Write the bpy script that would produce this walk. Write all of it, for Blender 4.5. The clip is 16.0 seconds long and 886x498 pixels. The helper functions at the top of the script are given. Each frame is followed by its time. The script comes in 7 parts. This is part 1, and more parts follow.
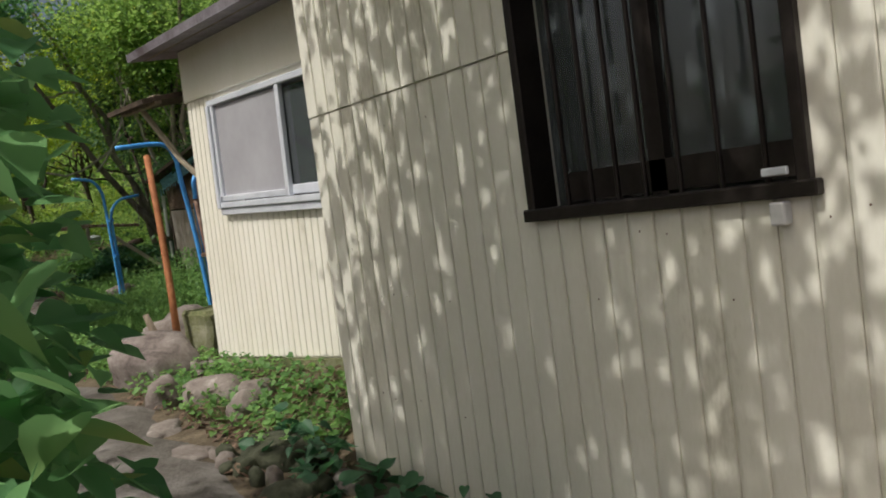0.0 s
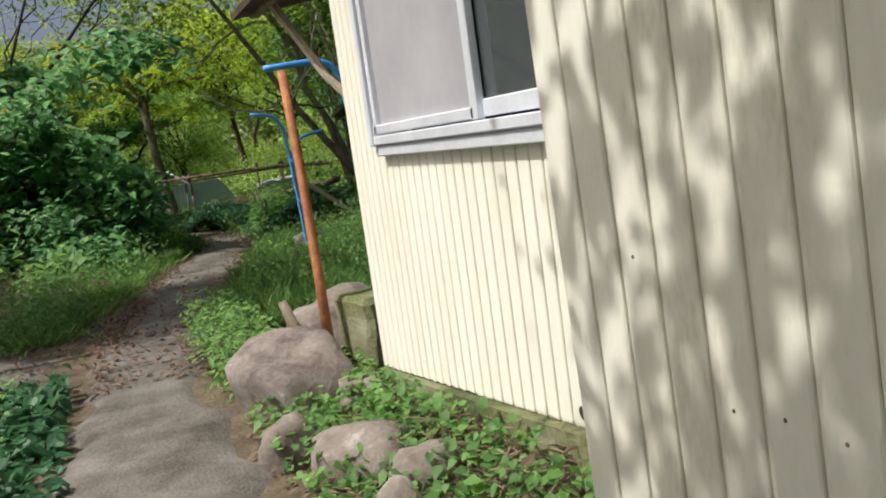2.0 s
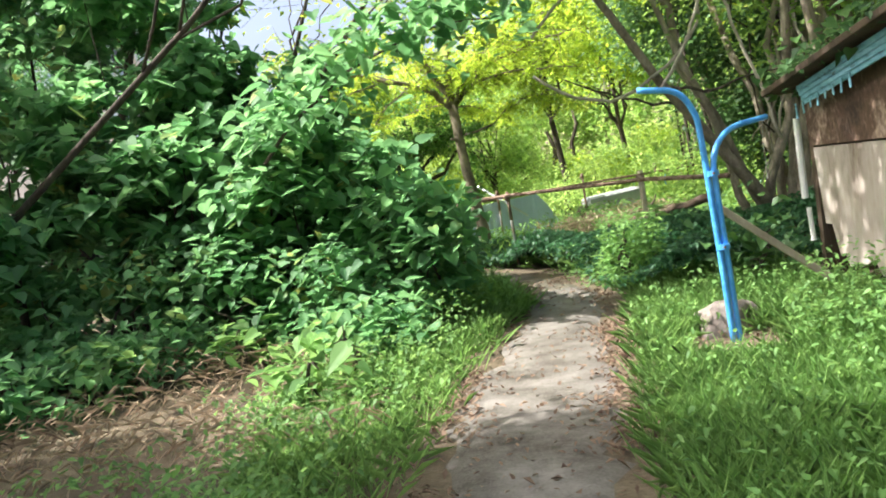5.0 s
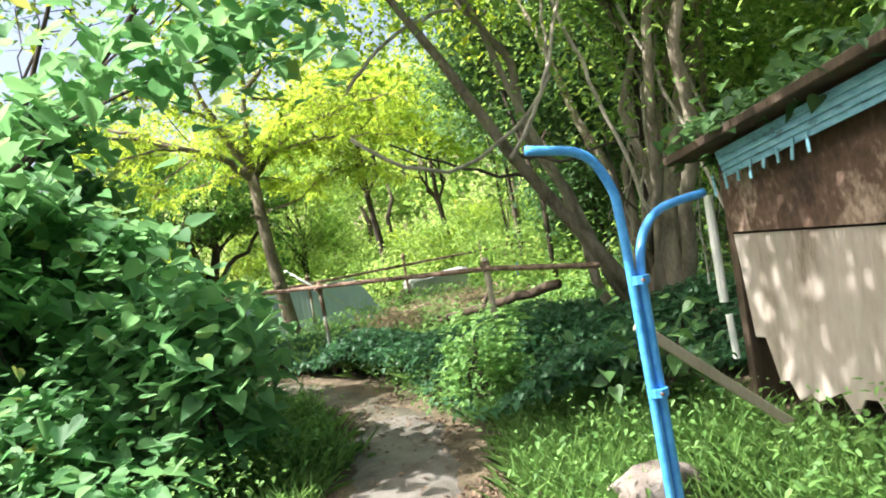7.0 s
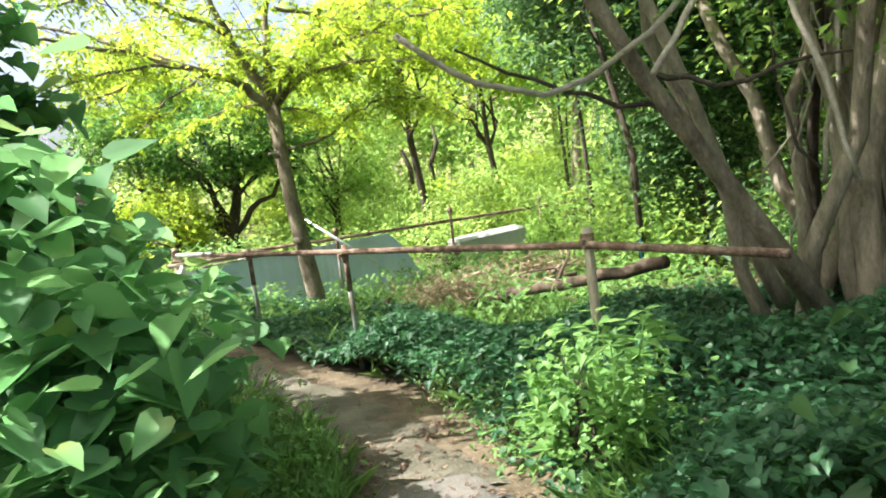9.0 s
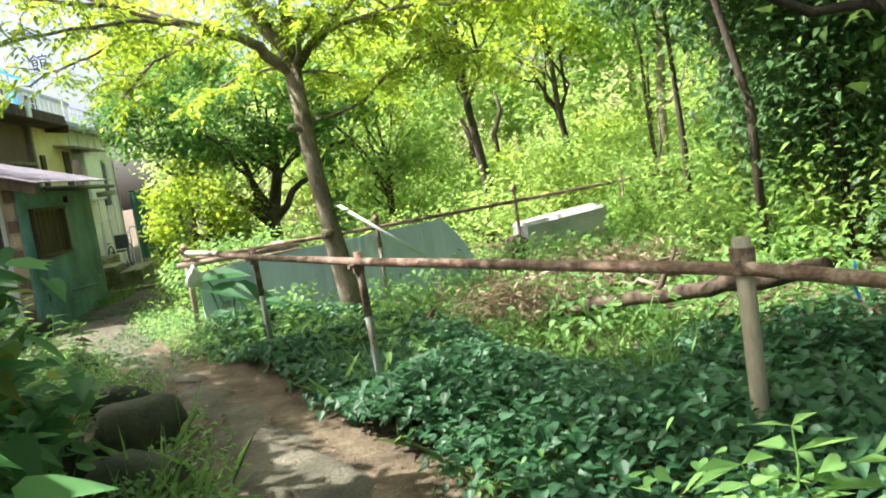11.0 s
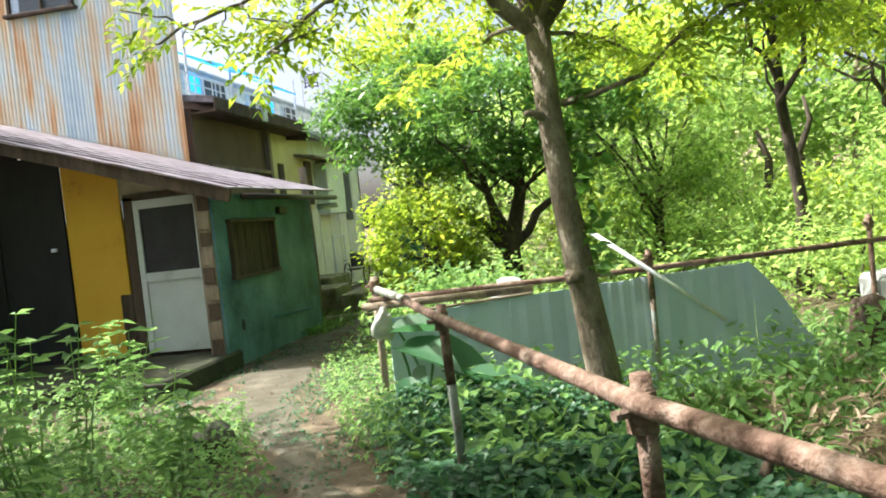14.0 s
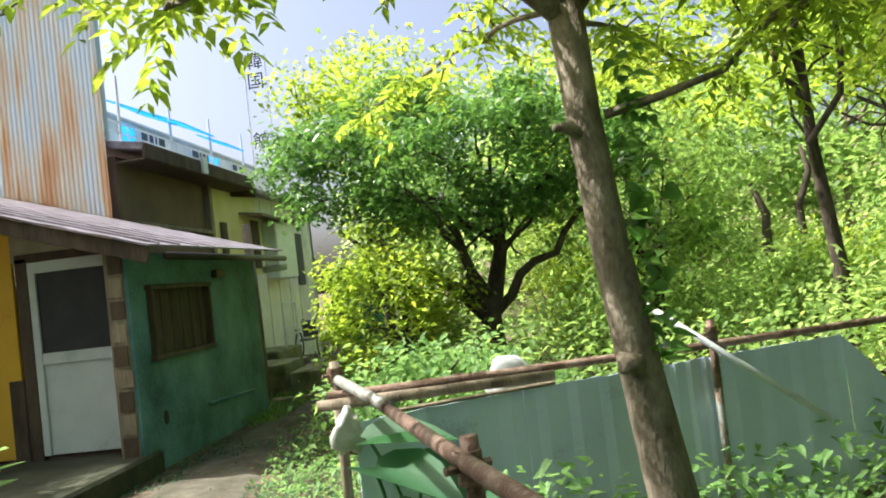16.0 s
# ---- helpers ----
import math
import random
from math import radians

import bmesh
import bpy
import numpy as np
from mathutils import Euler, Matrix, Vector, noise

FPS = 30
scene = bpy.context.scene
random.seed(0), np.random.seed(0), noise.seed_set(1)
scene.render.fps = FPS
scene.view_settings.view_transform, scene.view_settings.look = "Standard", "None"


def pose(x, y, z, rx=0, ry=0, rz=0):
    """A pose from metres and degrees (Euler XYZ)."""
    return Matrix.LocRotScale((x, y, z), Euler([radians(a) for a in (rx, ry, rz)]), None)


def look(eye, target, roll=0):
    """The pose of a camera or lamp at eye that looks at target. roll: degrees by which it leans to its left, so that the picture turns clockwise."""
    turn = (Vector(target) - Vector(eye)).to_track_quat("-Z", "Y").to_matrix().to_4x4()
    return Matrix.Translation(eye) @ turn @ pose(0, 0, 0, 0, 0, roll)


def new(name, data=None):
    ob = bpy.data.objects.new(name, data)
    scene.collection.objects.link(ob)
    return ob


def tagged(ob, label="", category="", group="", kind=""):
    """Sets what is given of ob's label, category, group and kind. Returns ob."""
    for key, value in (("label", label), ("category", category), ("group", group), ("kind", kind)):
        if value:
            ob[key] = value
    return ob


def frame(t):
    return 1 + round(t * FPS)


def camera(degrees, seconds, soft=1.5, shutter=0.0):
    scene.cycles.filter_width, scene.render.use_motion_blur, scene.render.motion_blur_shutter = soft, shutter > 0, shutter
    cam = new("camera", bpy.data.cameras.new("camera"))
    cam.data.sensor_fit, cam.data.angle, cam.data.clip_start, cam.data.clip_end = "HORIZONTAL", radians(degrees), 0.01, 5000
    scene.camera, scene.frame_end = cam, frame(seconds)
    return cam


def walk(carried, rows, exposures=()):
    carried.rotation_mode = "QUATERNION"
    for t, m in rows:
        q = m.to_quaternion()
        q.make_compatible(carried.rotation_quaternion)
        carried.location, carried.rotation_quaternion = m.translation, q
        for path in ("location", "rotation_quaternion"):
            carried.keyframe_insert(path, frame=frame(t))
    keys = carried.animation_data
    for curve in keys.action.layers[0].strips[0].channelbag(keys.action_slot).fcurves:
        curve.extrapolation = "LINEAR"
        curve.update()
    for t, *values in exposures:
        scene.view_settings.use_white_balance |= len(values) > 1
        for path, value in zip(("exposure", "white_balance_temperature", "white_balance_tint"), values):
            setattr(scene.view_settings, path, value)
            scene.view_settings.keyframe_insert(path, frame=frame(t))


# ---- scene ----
cam = camera(57.9, 16.0, 1.9)
PATH = [
    (0, (-2.669, -0.498, 1.381), (-1.436, 1.067, 1.204), -5.9),
    (0.5, (-2.346, -0.114, 1.387), (-1.082, 1.419, 1.162), -4.9),
    (1, (-2.076, 0.317, 1.4), (-0.927, 1.936, 1.16), -7.5),
    (1.5, (-1.866, 0.708, 1.383), (-0.866, 2.419, 1.112), -7.9),
    (2, (-1.698, 1.24, 1.348), (-0.923, 3.062, 1.062), -7.9),
    (2.5, (-1.549, 1.76, 1.354), (-0.991, 3.659, 1.066), -7.6),
    (3, (-1.49, 2.287, 1.334), (-1.245, 4.263, 1.151), -5.2),
    (3.2, (-1.505, 2.51, 1.333), (-1.323, 4.494, 1.159), -3.5),
    (5.3, (-1.313, 6.363, 1.488), (-1.219, 8.356, 1.339), -9.8),
    (5.5, (-1.257, 6.613, 1.51), (-1.082, 8.603, 1.398), -9.4),
    (6, (-1.191, 6.96, 1.586), (-0.826, 8.926, 1.541), -11.5),
    (6.5, (-1.154, 7.562, 1.619), (-0.604, 9.484, 1.56), -9.9),
    (7, (-1.062, 8.074, 1.613), (-0.503, 9.994, 1.561), -9.3),
    (7.5, (-0.977, 8.728, 1.621), (-0.443, 10.655, 1.576), -8.3),
    (8, (-0.847, 9.254, 1.648), (-0.334, 11.185, 1.55), -8.6),
    (8.2, (-0.816, 9.511, 1.631), (-0.316, 11.444, 1.514), -8.5),
    (10.3, (-0.23, 11.941, 1.763), (0.16, 13.893, 1.569), -4.4),
    (10.5, (-0.179, 12.103, 1.76), (0.18, 14.064, 1.595), -5.2),
    (11, (-0.002, 12.656, 1.697), (0.269, 14.626, 1.483), -8.5),
    (11.5, (0.123, 13.276, 1.656), (0.425, 15.235, 1.392), -9.6),
    (12, (0.222, 13.841, 1.669), (0.392, 15.82, 1.438), -9.9),
    (12.5, (0.173, 14.365, 1.671), (0.173, 16.362, 1.555), -9.3),
    (13, (0.197, 14.945, 1.639), (0.111, 16.943, 1.584), -8.9),
    (13.5, (0.081, 15.434, 1.622), (-0.072, 17.426, 1.539), -7.3),
    (14, (0.045, 15.903, 1.613), (-0.292, 17.873, 1.539), -6.2),
    (14.5, (-0.108, 16.35, 1.628), (-0.58, 18.293, 1.636), -5.7),
    (15, (-0.189, 16.86, 1.618), (-0.608, 18.814, 1.688), -5.8),
    (15.5, (-0.301, 17.309, 1.623), (-0.633, 19.28, 1.708), -6.8),
    (16, (-0.478, 17.756, 1.616), (-0.683, 19.744, 1.69), -6.7),
]
EXPOSURES = [(0, -0.65), (0.5, -1.1), (1.0, -0.6), (1.5, -0.12), (2.0, -0.12), (2.5, -0.22), (3.2, -0.62), (4.3, 0.6), (5.3, 1.65), (6.5, 1.55), (8.2, 1.8), (10.3, 1.6), (12.0, 1.75), (13.5, 1.6), (14.5, 1.42), (16, 1.22)]
walk(cam, [(t, look(eye, target, roll)) for t, eye, target, roll in PATH], EXPOSURES)
# ---- world, sun, exposure ----
SUN_DIR = Vector((-0.6, 0.0, 0.80)).normalized()
world = bpy.data.worlds.new("sky")
scene.world = world
world.use_nodes = True
wn = world.node_tree
sky = wn.nodes.new("ShaderNodeTexSky")
sky.sky_type = "NISHITA"
sky.sun_disc = False
sky.sun_elevation = math.asin(SUN_DIR.z)
sky.sun_rotation = math.atan2(SUN_DIR.x, SUN_DIR.y)
sky.air_density, sky.dust_density, sky.ozone_density = 0.7, 7.0, 0.6
wn.links.new(sky.outputs[0], wn.nodes["Background"].inputs[0])
wn.nodes["Background"].inputs[1].default_value = 0.145
sun = new("sun", bpy.data.lights.new("sun", "SUN"))
sun.data.energy, sun.data.angle, sun.data.color = 4.6, radians(0.53), (1.0, 0.97, 0.91)
sun.matrix_world = look(SUN_DIR * 60, (0, 0, 0))

rng = np.random.default_rng(7)


# ---- materials ----
def material(name):
    m = bpy.data.materials.new(name)
    m.use_nodes = True
    return m, m.node_tree, m.node_tree.nodes["Principled BSDF"]


def surface(name, stops, scale=6.0, rough=0.7, metal=0.0, bump=0.2, bump_scale=60.0, stretch=(1, 1, 1), object_space=False, vary=0.0):
    """Noise at two scales through a colour ramp, with fine relief."""
    m, nt, b = material(name)
    tc = nt.nodes.new("ShaderNodeTexCoord")
    mp = nt.nodes.new("ShaderNodeMapping")
    mp.inputs["Scale"].default_value = stretch
    geo = nt.nodes.new("ShaderNodeNewGeometry")
    nt.links.new(tc.outputs["Object"] if object_space else geo.outputs["Position"], mp.inputs[0])
    big, fine = nt.nodes.new("ShaderNodeTexNoise"), nt.nodes.new("ShaderNodeTexNoise")
    big.inputs["Scale"].default_value, big.inputs["Detail"].default_value = scale, 7
    big.inputs["Roughness"].default_value = 0.65
    fine.inputs["Scale"].default_value, fine.inputs["Detail"].default_value = bump_scale, 5
    nt.links.new(mp.outputs[0], big.inputs["Vector"])
    nt.links.new(mp.outputs[0], fine.inputs["Vector"])
    mix = nt.nodes.new("ShaderNodeMath")
    mix.operation = "MULTIPLY_ADD"
    mix.inputs[1].default_value = 0.3
    add = nt.nodes.new("ShaderNodeMath")
    add.operation = "SUBTRACT"
    add.inputs[1].default_value = 0.15
    nt.links.new(fine.outputs[0], mix.inputs[0])
    nt.links.new(big.outputs[0], mix.inputs[2])
    nt.links.new(mix.outputs[0], add.inputs[0])
    source = add
    if vary:
        info = nt.nodes.new("ShaderNodeObjectInfo")
        va = nt.nodes.new("ShaderNodeMath")
        va.operation = "MULTIPLY_ADD"
        va.inputs[1].default_value = vary
        nt.links.new(info.outputs["Random"], va.inputs[0])
        nt.links.new(add.outputs[0], va.inputs[2])
        source = va
    ramp = nt.nodes.new("ShaderNodeValToRGB")
    el = ramp.color_ramp.elements
    while len(el) < len(stops):
        el.new(0.5)
    for e, (p, c) in zip(el, stops):
        e.position, e.color = p, (*c, 1)
    nt.links.new(source.outputs[0], ramp.inputs[0])
    nt.links.new(ramp.outputs[0], b.inputs["Base Color"])
    b.inputs["Roughness"].default_value, b.inputs["Metallic"].default_value = rough, metal
    bp = nt.nodes.new("ShaderNodeBump")
    bp.inputs["Strength"].default_value, bp.inputs["Distance"].default_value = bump, 0.02
    nt.links.new(fine.outputs[0], bp.inputs["Height"])
    nt.links.new(bp.outputs[0], b.inputs["Normal"])
    return m


def leafy(name, dark, light, thin=0.45, rough=0.42, yellow=None):
    """Leaf: a glossy blade that lets light through; colour differs from leaf to leaf and in wide patches."""
    m, nt, b = material(name)
    geo = nt.nodes.new("ShaderNodeNewGeometry")
    noise_tex = nt.nodes.new("ShaderNodeTexNoise")
    noise_tex.inputs["Scale"].default_value, noise_tex.inputs["Detail"].default_value = 1.3, 3
    nt.links.new(geo.outputs["Position"], noise_tex.inputs["Vector"])
    ma = nt.nodes.new("ShaderNodeMath")
    ma.operation = "MULTIPLY_ADD"
    ma.inputs[1].default_value = 0.55
    sb = nt.nodes.new("ShaderNodeMath")
    sb.operation = "SUBTRACT"
    sb.inputs[1].default_value = 0.02
    nt.links.new(geo.outputs["Random Per Island"], ma.inputs[0])
    half = nt.nodes.new("ShaderNodeMath")
    half.operation = "MULTIPLY"
    half.inputs[1].default_value = 0.5
    nt.links.new(noise_tex.outputs[0], half.inputs[0])
    nt.links.new(half.outputs[0], ma.inputs[2])
    nt.links.new(ma.outputs[0], sb.inputs[0])
    ramp = nt.nodes.new("ShaderNodeValToRGB")
    el = ramp.color_ramp.elements
    el[0].position, el[0].color = 0.15, (*dark, 1)
    el[1].position, el[1].color = 0.75, (*light, 1)
    if yellow:
        e = el.new(0.87)
        e.color = (*yellow, 1)
    nt.links.new(sb.outputs[0], ramp.inputs[0])
    nt.links.new(ramp.outputs[0], b.inputs["Base Color"])
    b.inputs["Roughness"].default_value = rough
    tr = nt.nodes.new("ShaderNodeBsdfTranslucent")
    hs = nt.nodes.new("ShaderNodeHueSaturation")
    hs.inputs["Hue"].default_value, hs.inputs["Saturation"].default_value, hs.inputs["Value"].default_value = 0.478, 0.97, 1.75
    nt.links.new(ramp.outputs[0], hs.inputs["Color"])
    nt.links.new(hs.outputs[0], tr.inputs["Color"])
    ms = nt.nodes.new("ShaderNodeMixShader")
    ms.inputs[0].default_value = thin
    nt.links.new(b.outputs[0], ms.inputs[1])
    nt.links.new(tr.outputs[0], ms.inputs[2])
    nt.links.new(ms.outputs[0], nt.nodes["Material Output"].inputs["Surface"])
    return m


M_SIDING = surface("cream_siding", [(0.25, (0.50, 0.475, 0.38)), (0.42, (0.70, 0.68, 0.585)), (0.7, (0.775, 0.76, 0.68))], 2.2, 0.62, 0, 0.12, 90, (1, 1, 0.35), vary=0.07)
M_DARKALU = surface("dark_bronze_aluminium", [(0.3, (0.018, 0.014, 0.012)), (0.7, (0.04, 0.032, 0.028))], 5, 0.42, 0.6, 0.05)
M_ALU = surface("aluminium", [(0.3, (0.60, 0.63, 0.70)), (0.7, (0.76, 0.79, 0.86))], 5, 0.38, 0.25, 0.04)
M_SCREEN = surface("insect_screen", [(0.3, (0.24, 0.24, 0.26)), (0.7, (0.36, 0.36, 0.39))], 1.5, 0.8, 0, 0.1, 500)
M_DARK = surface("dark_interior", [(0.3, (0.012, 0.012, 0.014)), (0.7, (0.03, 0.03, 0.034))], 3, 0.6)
M_CURTAIN = surface("grey_curtain", [(0.3, (0.05, 0.052, 0.058)), (0.7, (0.125, 0.13, 0.135))], 2, 0.9, 0, 0.2, 40, (1, 6, 0.2))
M_CONC = surface("weathered_concrete", [(0.30, (0.035, 0.030, 0.022)), (0.40, (0.085, 0.075, 0.062)), (0.52, (0.135, 0.122, 0.108)), (0.72, (0.225, 0.208, 0.19))], 3.0, 0.92, 0, 0.5, 70)
M_MOSSCONC = surface("mossy_concrete", [(0.3, (0.05, 0.07, 0.02)), (0.5, (0.15, 0.16, 0.07)), (0.75, (0.27, 0.26, 0.2))], 3.5, 0.95, 0, 0.5, 50)
M_SOIL = surface("leaf_litter_soil", [(0.3, (0.04, 0.03, 0.018)), (0.5, (0.10, 0.075, 0.045)), (0.72, (0.19, 0.15, 0.10))], 4.0, 0.95, 0, 0.8, 38)
M_DIRT = surface("trodden_dirt", [(0.3, (0.040, 0.040, 0.020)), (0.5, (0.088, 0.080, 0.056)), (0.74, (0.18, 0.16, 0.122))], 2.6, 0.95, 0, 0.8, 38)
M_ROCK = surface("brown_field_stone", [(0.28, (0.07, 0.056, 0.046)), (0.46, (0.16, 0.132, 0.115)), (0.62, (0.22, 0.19, 0.168)), (0.76, (0.36, 0.33, 0.30))], 7.0, 0.92, 0, 0.4, 45, vary=0.1)
M_PALEROCK = surface("pale_scuffed_stone", [(0.3, (0.085, 0.068, 0.06)), (0.5, (0.18, 0.15, 0.135)), (0.66, (0.26, 0.23, 0.21)), (0.72, (0.44, 0.42, 0.39))], 7.0, 0.9, 0, 0.4, 45)
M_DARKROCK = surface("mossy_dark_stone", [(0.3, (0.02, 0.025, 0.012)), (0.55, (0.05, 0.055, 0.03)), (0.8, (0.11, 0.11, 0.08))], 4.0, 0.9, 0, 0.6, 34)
# Mossy concrete with the porch's deep shade put into its colour.
M_MOSSSHADE = surface("mossy_concrete_shade_toned", [(0.3, (0.010, 0.014, 0.005)), (0.5, (0.028, 0.034, 0.014)), (0.75, (0.065, 0.068, 0.042))], 3.0, 0.9, 0, 0.5, 40)
M_VINE = surface("pale_grey_vine", [(0.3, (0.20, 0.17, 0.13)), (0.7, (0.46, 0.42, 0.35))], 9, 0.85, 0, 0.5, 60)
M_BLUE = surface("blue_paint", [(0.22, (0.14, 0.07, 0.03)), (0.3, (0.045, 0.27, 0.70)), (0.7, (0.11, 0.43, 0.90))], 14, 0.4, 0, 0.15, 80)
M_RUST = surface("rusty_pipe", [(0.3, (0.085, 0.042, 0.028)), (0.5, (0.185, 0.115, 0.082)), (0.72, (0.36, 0.28, 0.23))], 9, 0.8, 0.1, 0.5, 70)
M_ORANGERUST = surface("orange_rust_pole", [(0.3, (0.22, 0.07, 0.025)), (0.6, (0.42, 0.17, 0.07)), (0.8, (0.55, 0.36, 0.24))], 7, 0.75, 0.1, 0.3, 70)
M_GALV = surface("flaking_galvanised_pipe", [(0.38, (0.20, 0.09, 0.05)), (0.5, (0.26, 0.28, 0.25)), (0.8, (0.42, 0.45, 0.43))], 8, 0.6, 0.3, 0.3, 70)
M_BARK = surface("smooth_brown_bark", [(0.3, (0.075, 0.06, 0.04)), (0.5, (0.17, 0.14, 0.10)), (0.75, (0.30, 0.26, 0.20))], 7, 0.9, 0, 0.8, 45, (1, 1, 0.5))
M_BARKDARK = surface("dark_bark", [(0.3, (0.022, 0.017, 0.012)), (0.7, (0.085, 0.065, 0.048))], 8, 0.9, 0, 0.8, 45, (1, 1, 0.4))
M_BARKPALE = surface("pale_bark", [(0.3, (0.11, 0.09, 0.062)), (0.7, (0.36, 0.31, 0.24))], 7, 0.9, 0, 0.7, 45, (1, 1, 0.4))
M_WOOD = surface("grey_weathered_wood", [(0.3, (0.10, 0.075, 0.05)), (0.7, (0.33, 0.27, 0.20))], 6, 0.85, 0, 0.5, 60, (1, 1, 0.2))
M_PALEWOOD = surface("pale_planed_wood", [(0.3, (0.25, 0.21, 0.15)), (0.7, (0.47, 0.42, 0.33))], 5, 0.8, 0, 0.3, 60, (1, 1, 0.3))
M_DARKWOOD = surface("dark_rotten_wood", [(0.3, (0.03, 0.02, 0.014)), (0.7, (0.11, 0.075, 0.05))], 6, 0.85, 0, 0.5, 60, (1, 1, 0.2))
M_PLY = surface("peeling_plywood", [(0.25, (0.12, 0.085, 0.06)), (0.42, (0.33, 0.285, 0.25)), (0.75, (0.49, 0.445, 0.41))], 1.8, 0.85, 0, 0.3, 30, (1, 1, 0.3))
M_PLYDARK = surface("stained_plywood", [(0.35, (0.035, 0.02, 0.014)), (0.52, (0.11, 0.065, 0.045)), (0.68, (0.42, 0.32, 0.26))], 1.7, 0.8, 0, 0.3, 30, (1, 1, 0.7))
M_REDTIN = surface("dark_red_corrugated_tin", [(0.3, (0.05, 0.014, 0.013)), (0.7, (0.14, 0.045, 0.04))], 5, 0.6, 0.2, 0.2)
M_BLUETIN = surface("peeling_blue_tin", [(0.3, (0.06, 0.05, 0.045)), (0.42, (0.16, 0.38, 0.50)), (0.75, (0.32, 0.58, 0.70))], 8, 0.6, 0.1, 0.3, 50, (1, 1, 3))
M_GREENWALL = surface("teal_painted_wall", [(0.3, (0.02, 0.06, 0.06)), (0.5, (0.075, 0.185, 0.215)), (0.75, (0.18, 0.31, 0.35))], 1.1, 0.7, 0, 0.15, 40)
M_GREENFENCE = surface("dark_green_sheet", [(0.3, (0.02, 0.10, 0.065)), (0.7, (0.06, 0.20, 0.13))], 2, 0.55, 0.1, 0.1)
M_YELLOW = surface("ochre_yellow_paint", [(0.25, (0.30, 0.16, 0.02)), (0.4, (0.66, 0.36, 0.025)), (0.8, (0.74, 0.44, 0.04))], 1.6, 0.7, 0, 0.1, 40)
M_CREAMBOARD = surface("dirty_cream_board", [(0.3, (0.25, 0.22, 0.15)), (0.7, (0.46, 0.42, 0.31))], 2, 0.8, 0, 0.1)
M_WHITEDOOR = surface("grey_white_door", [(0.25, (0.30, 0.33, 0.32)), (0.45, (0.52, 0.56, 0.55)), (0.8, (0.62, 0.66, 0.66))], 2, 0.5, 0, 0.06)
# Charcoal boards, lowered towards black to carry the shade under the hut's roof.
M_BLACKBOARD = surface("shade_deepened_charcoal", [(0.3, (0.008, 0.008, 0.008)), (0.7, (0.022, 0.021, 0.02))], 3, 0.75, 0, 0.2, 40, (1, 1, 0.3))
M_BROWNWALL = surface("brown_plaster", [(0.3, (0.10, 0.06, 0.045)), (0.7, (0.165, 0.105, 0.08))], 1.5, 0.8, 0, 0.15)
M_CREAMWALL = surface("pale_yellow_plaster", [(0.3, (0.64, 0.55, 0.30)), (0.7, (0.80, 0.72, 0.45))], 1.2, 0.85, 0, 0.1)
M_WHITEWALL = surface("white_corrugated_sheet", [(0.3, (0.64, 0.63, 0.56)), (0.7, (0.83, 0.82, 0.77))], 1.8, 0.7, 0, 0.1)
M_ROOFTIN = surface("purple_grey_tin_roof", [(0.3, (0.10, 0.08, 0.085)), (0.5, (0.20, 0.18, 0.205)), (0.75, (0.36, 0.34, 0.38))], 3, 0.55, 0.3, 0.15)
M_PANEL = surface("pale_blue_grey_sheet", [(0.25, (0.26, 0.31, 0.36)), (0.42, (0.52, 0.63, 0.80)), (0.8, (0.62, 0.74, 0.91))], 1.6, 0.5, 0, 0.08)
M_SLAB = surface("chalky_white_slab", [(0.3, (0.27, 0.30, 0.30)), (0.7, (0.47, 0.50, 0.50))], 2.5, 0.8, 0, 0.2)
M_TARP = surface("blue_cord", [(0.3, (0.02, 0.20, 0.52)), (0.7, (0.06, 0.42, 0.78))], 3, 0.5, 0, 0.2)
M_AWNING = leafy("blue_awning_sheet", (0.03, 0.24, 0.55), (0.08, 0.44, 0.80), 0.55, 0.5)
M_WHITE = surface("white_paint", [(0.3, (0.60, 0.61, 0.62)), (0.7, (0.80, 0.80, 0.80))], 4, 0.5, 0, 0.05)
M_PLASTIC = surface("white_plastic_bag", [(0.3, (0.42, 0.43, 0.40)), (0.7, (0.66, 0.67, 0.63))], 9, 0.35, 0, 0.4)
M_BLACK = surface("black_rubber", [(0.3, (0.012, 0.012, 0.012)), (0.7, (0.03, 0.03, 0.03))], 6, 0.6)
M_DRY = leafy("dry_leaves", (0.075, 0.048, 0.032), (0.22, 0.15, 0.10), 0.2, 0.8)
M_STRAW = leafy("dead_stems", (0.18, 0.135, 0.088), (0.42, 0.335, 0.23), 0.2, 0.8)

M_L_HEDGE = leafy("broad_green_leaves", (0.050, 0.162, 0.062), (0.138, 0.315, 0.123), 0.52, 0.58, (0.30, 0.28, 0.05))
M_L_IVY = leafy("dark_vine_leaves", (0.018, 0.070, 0.030), (0.058, 0.165, 0.075), 0.38, 0.5)
M_L_GRASS = leafy("fresh_grass", (0.06, 0.15, 0.03), (0.19, 0.36, 0.10), 0.45, 0.6)
M_L_WEED = leafy("bright_weeds", (0.055, 0.15, 0.035), (0.185, 0.36, 0.10), 0.45, 0.6)
M_L_MAPLE = leafy("yellow_green_leaves", (0.095, 0.20, 0.014), (0.26, 0.385, 0.03), 0.66, 0.5, (0.36, 0.34, 0.04))
M_L_CITRUS = leafy("glossy_dark_leaves", (0.028, 0.10, 0.018), (0.10, 0.25, 0.04), 0.42, 0.38)
M_L_WOOD = leafy("woodland_leaves", (0.07, 0.17, 0.03), (0.20, 0.35, 0.08), 0.62, 0.55, (0.34, 0.38, 0.08))
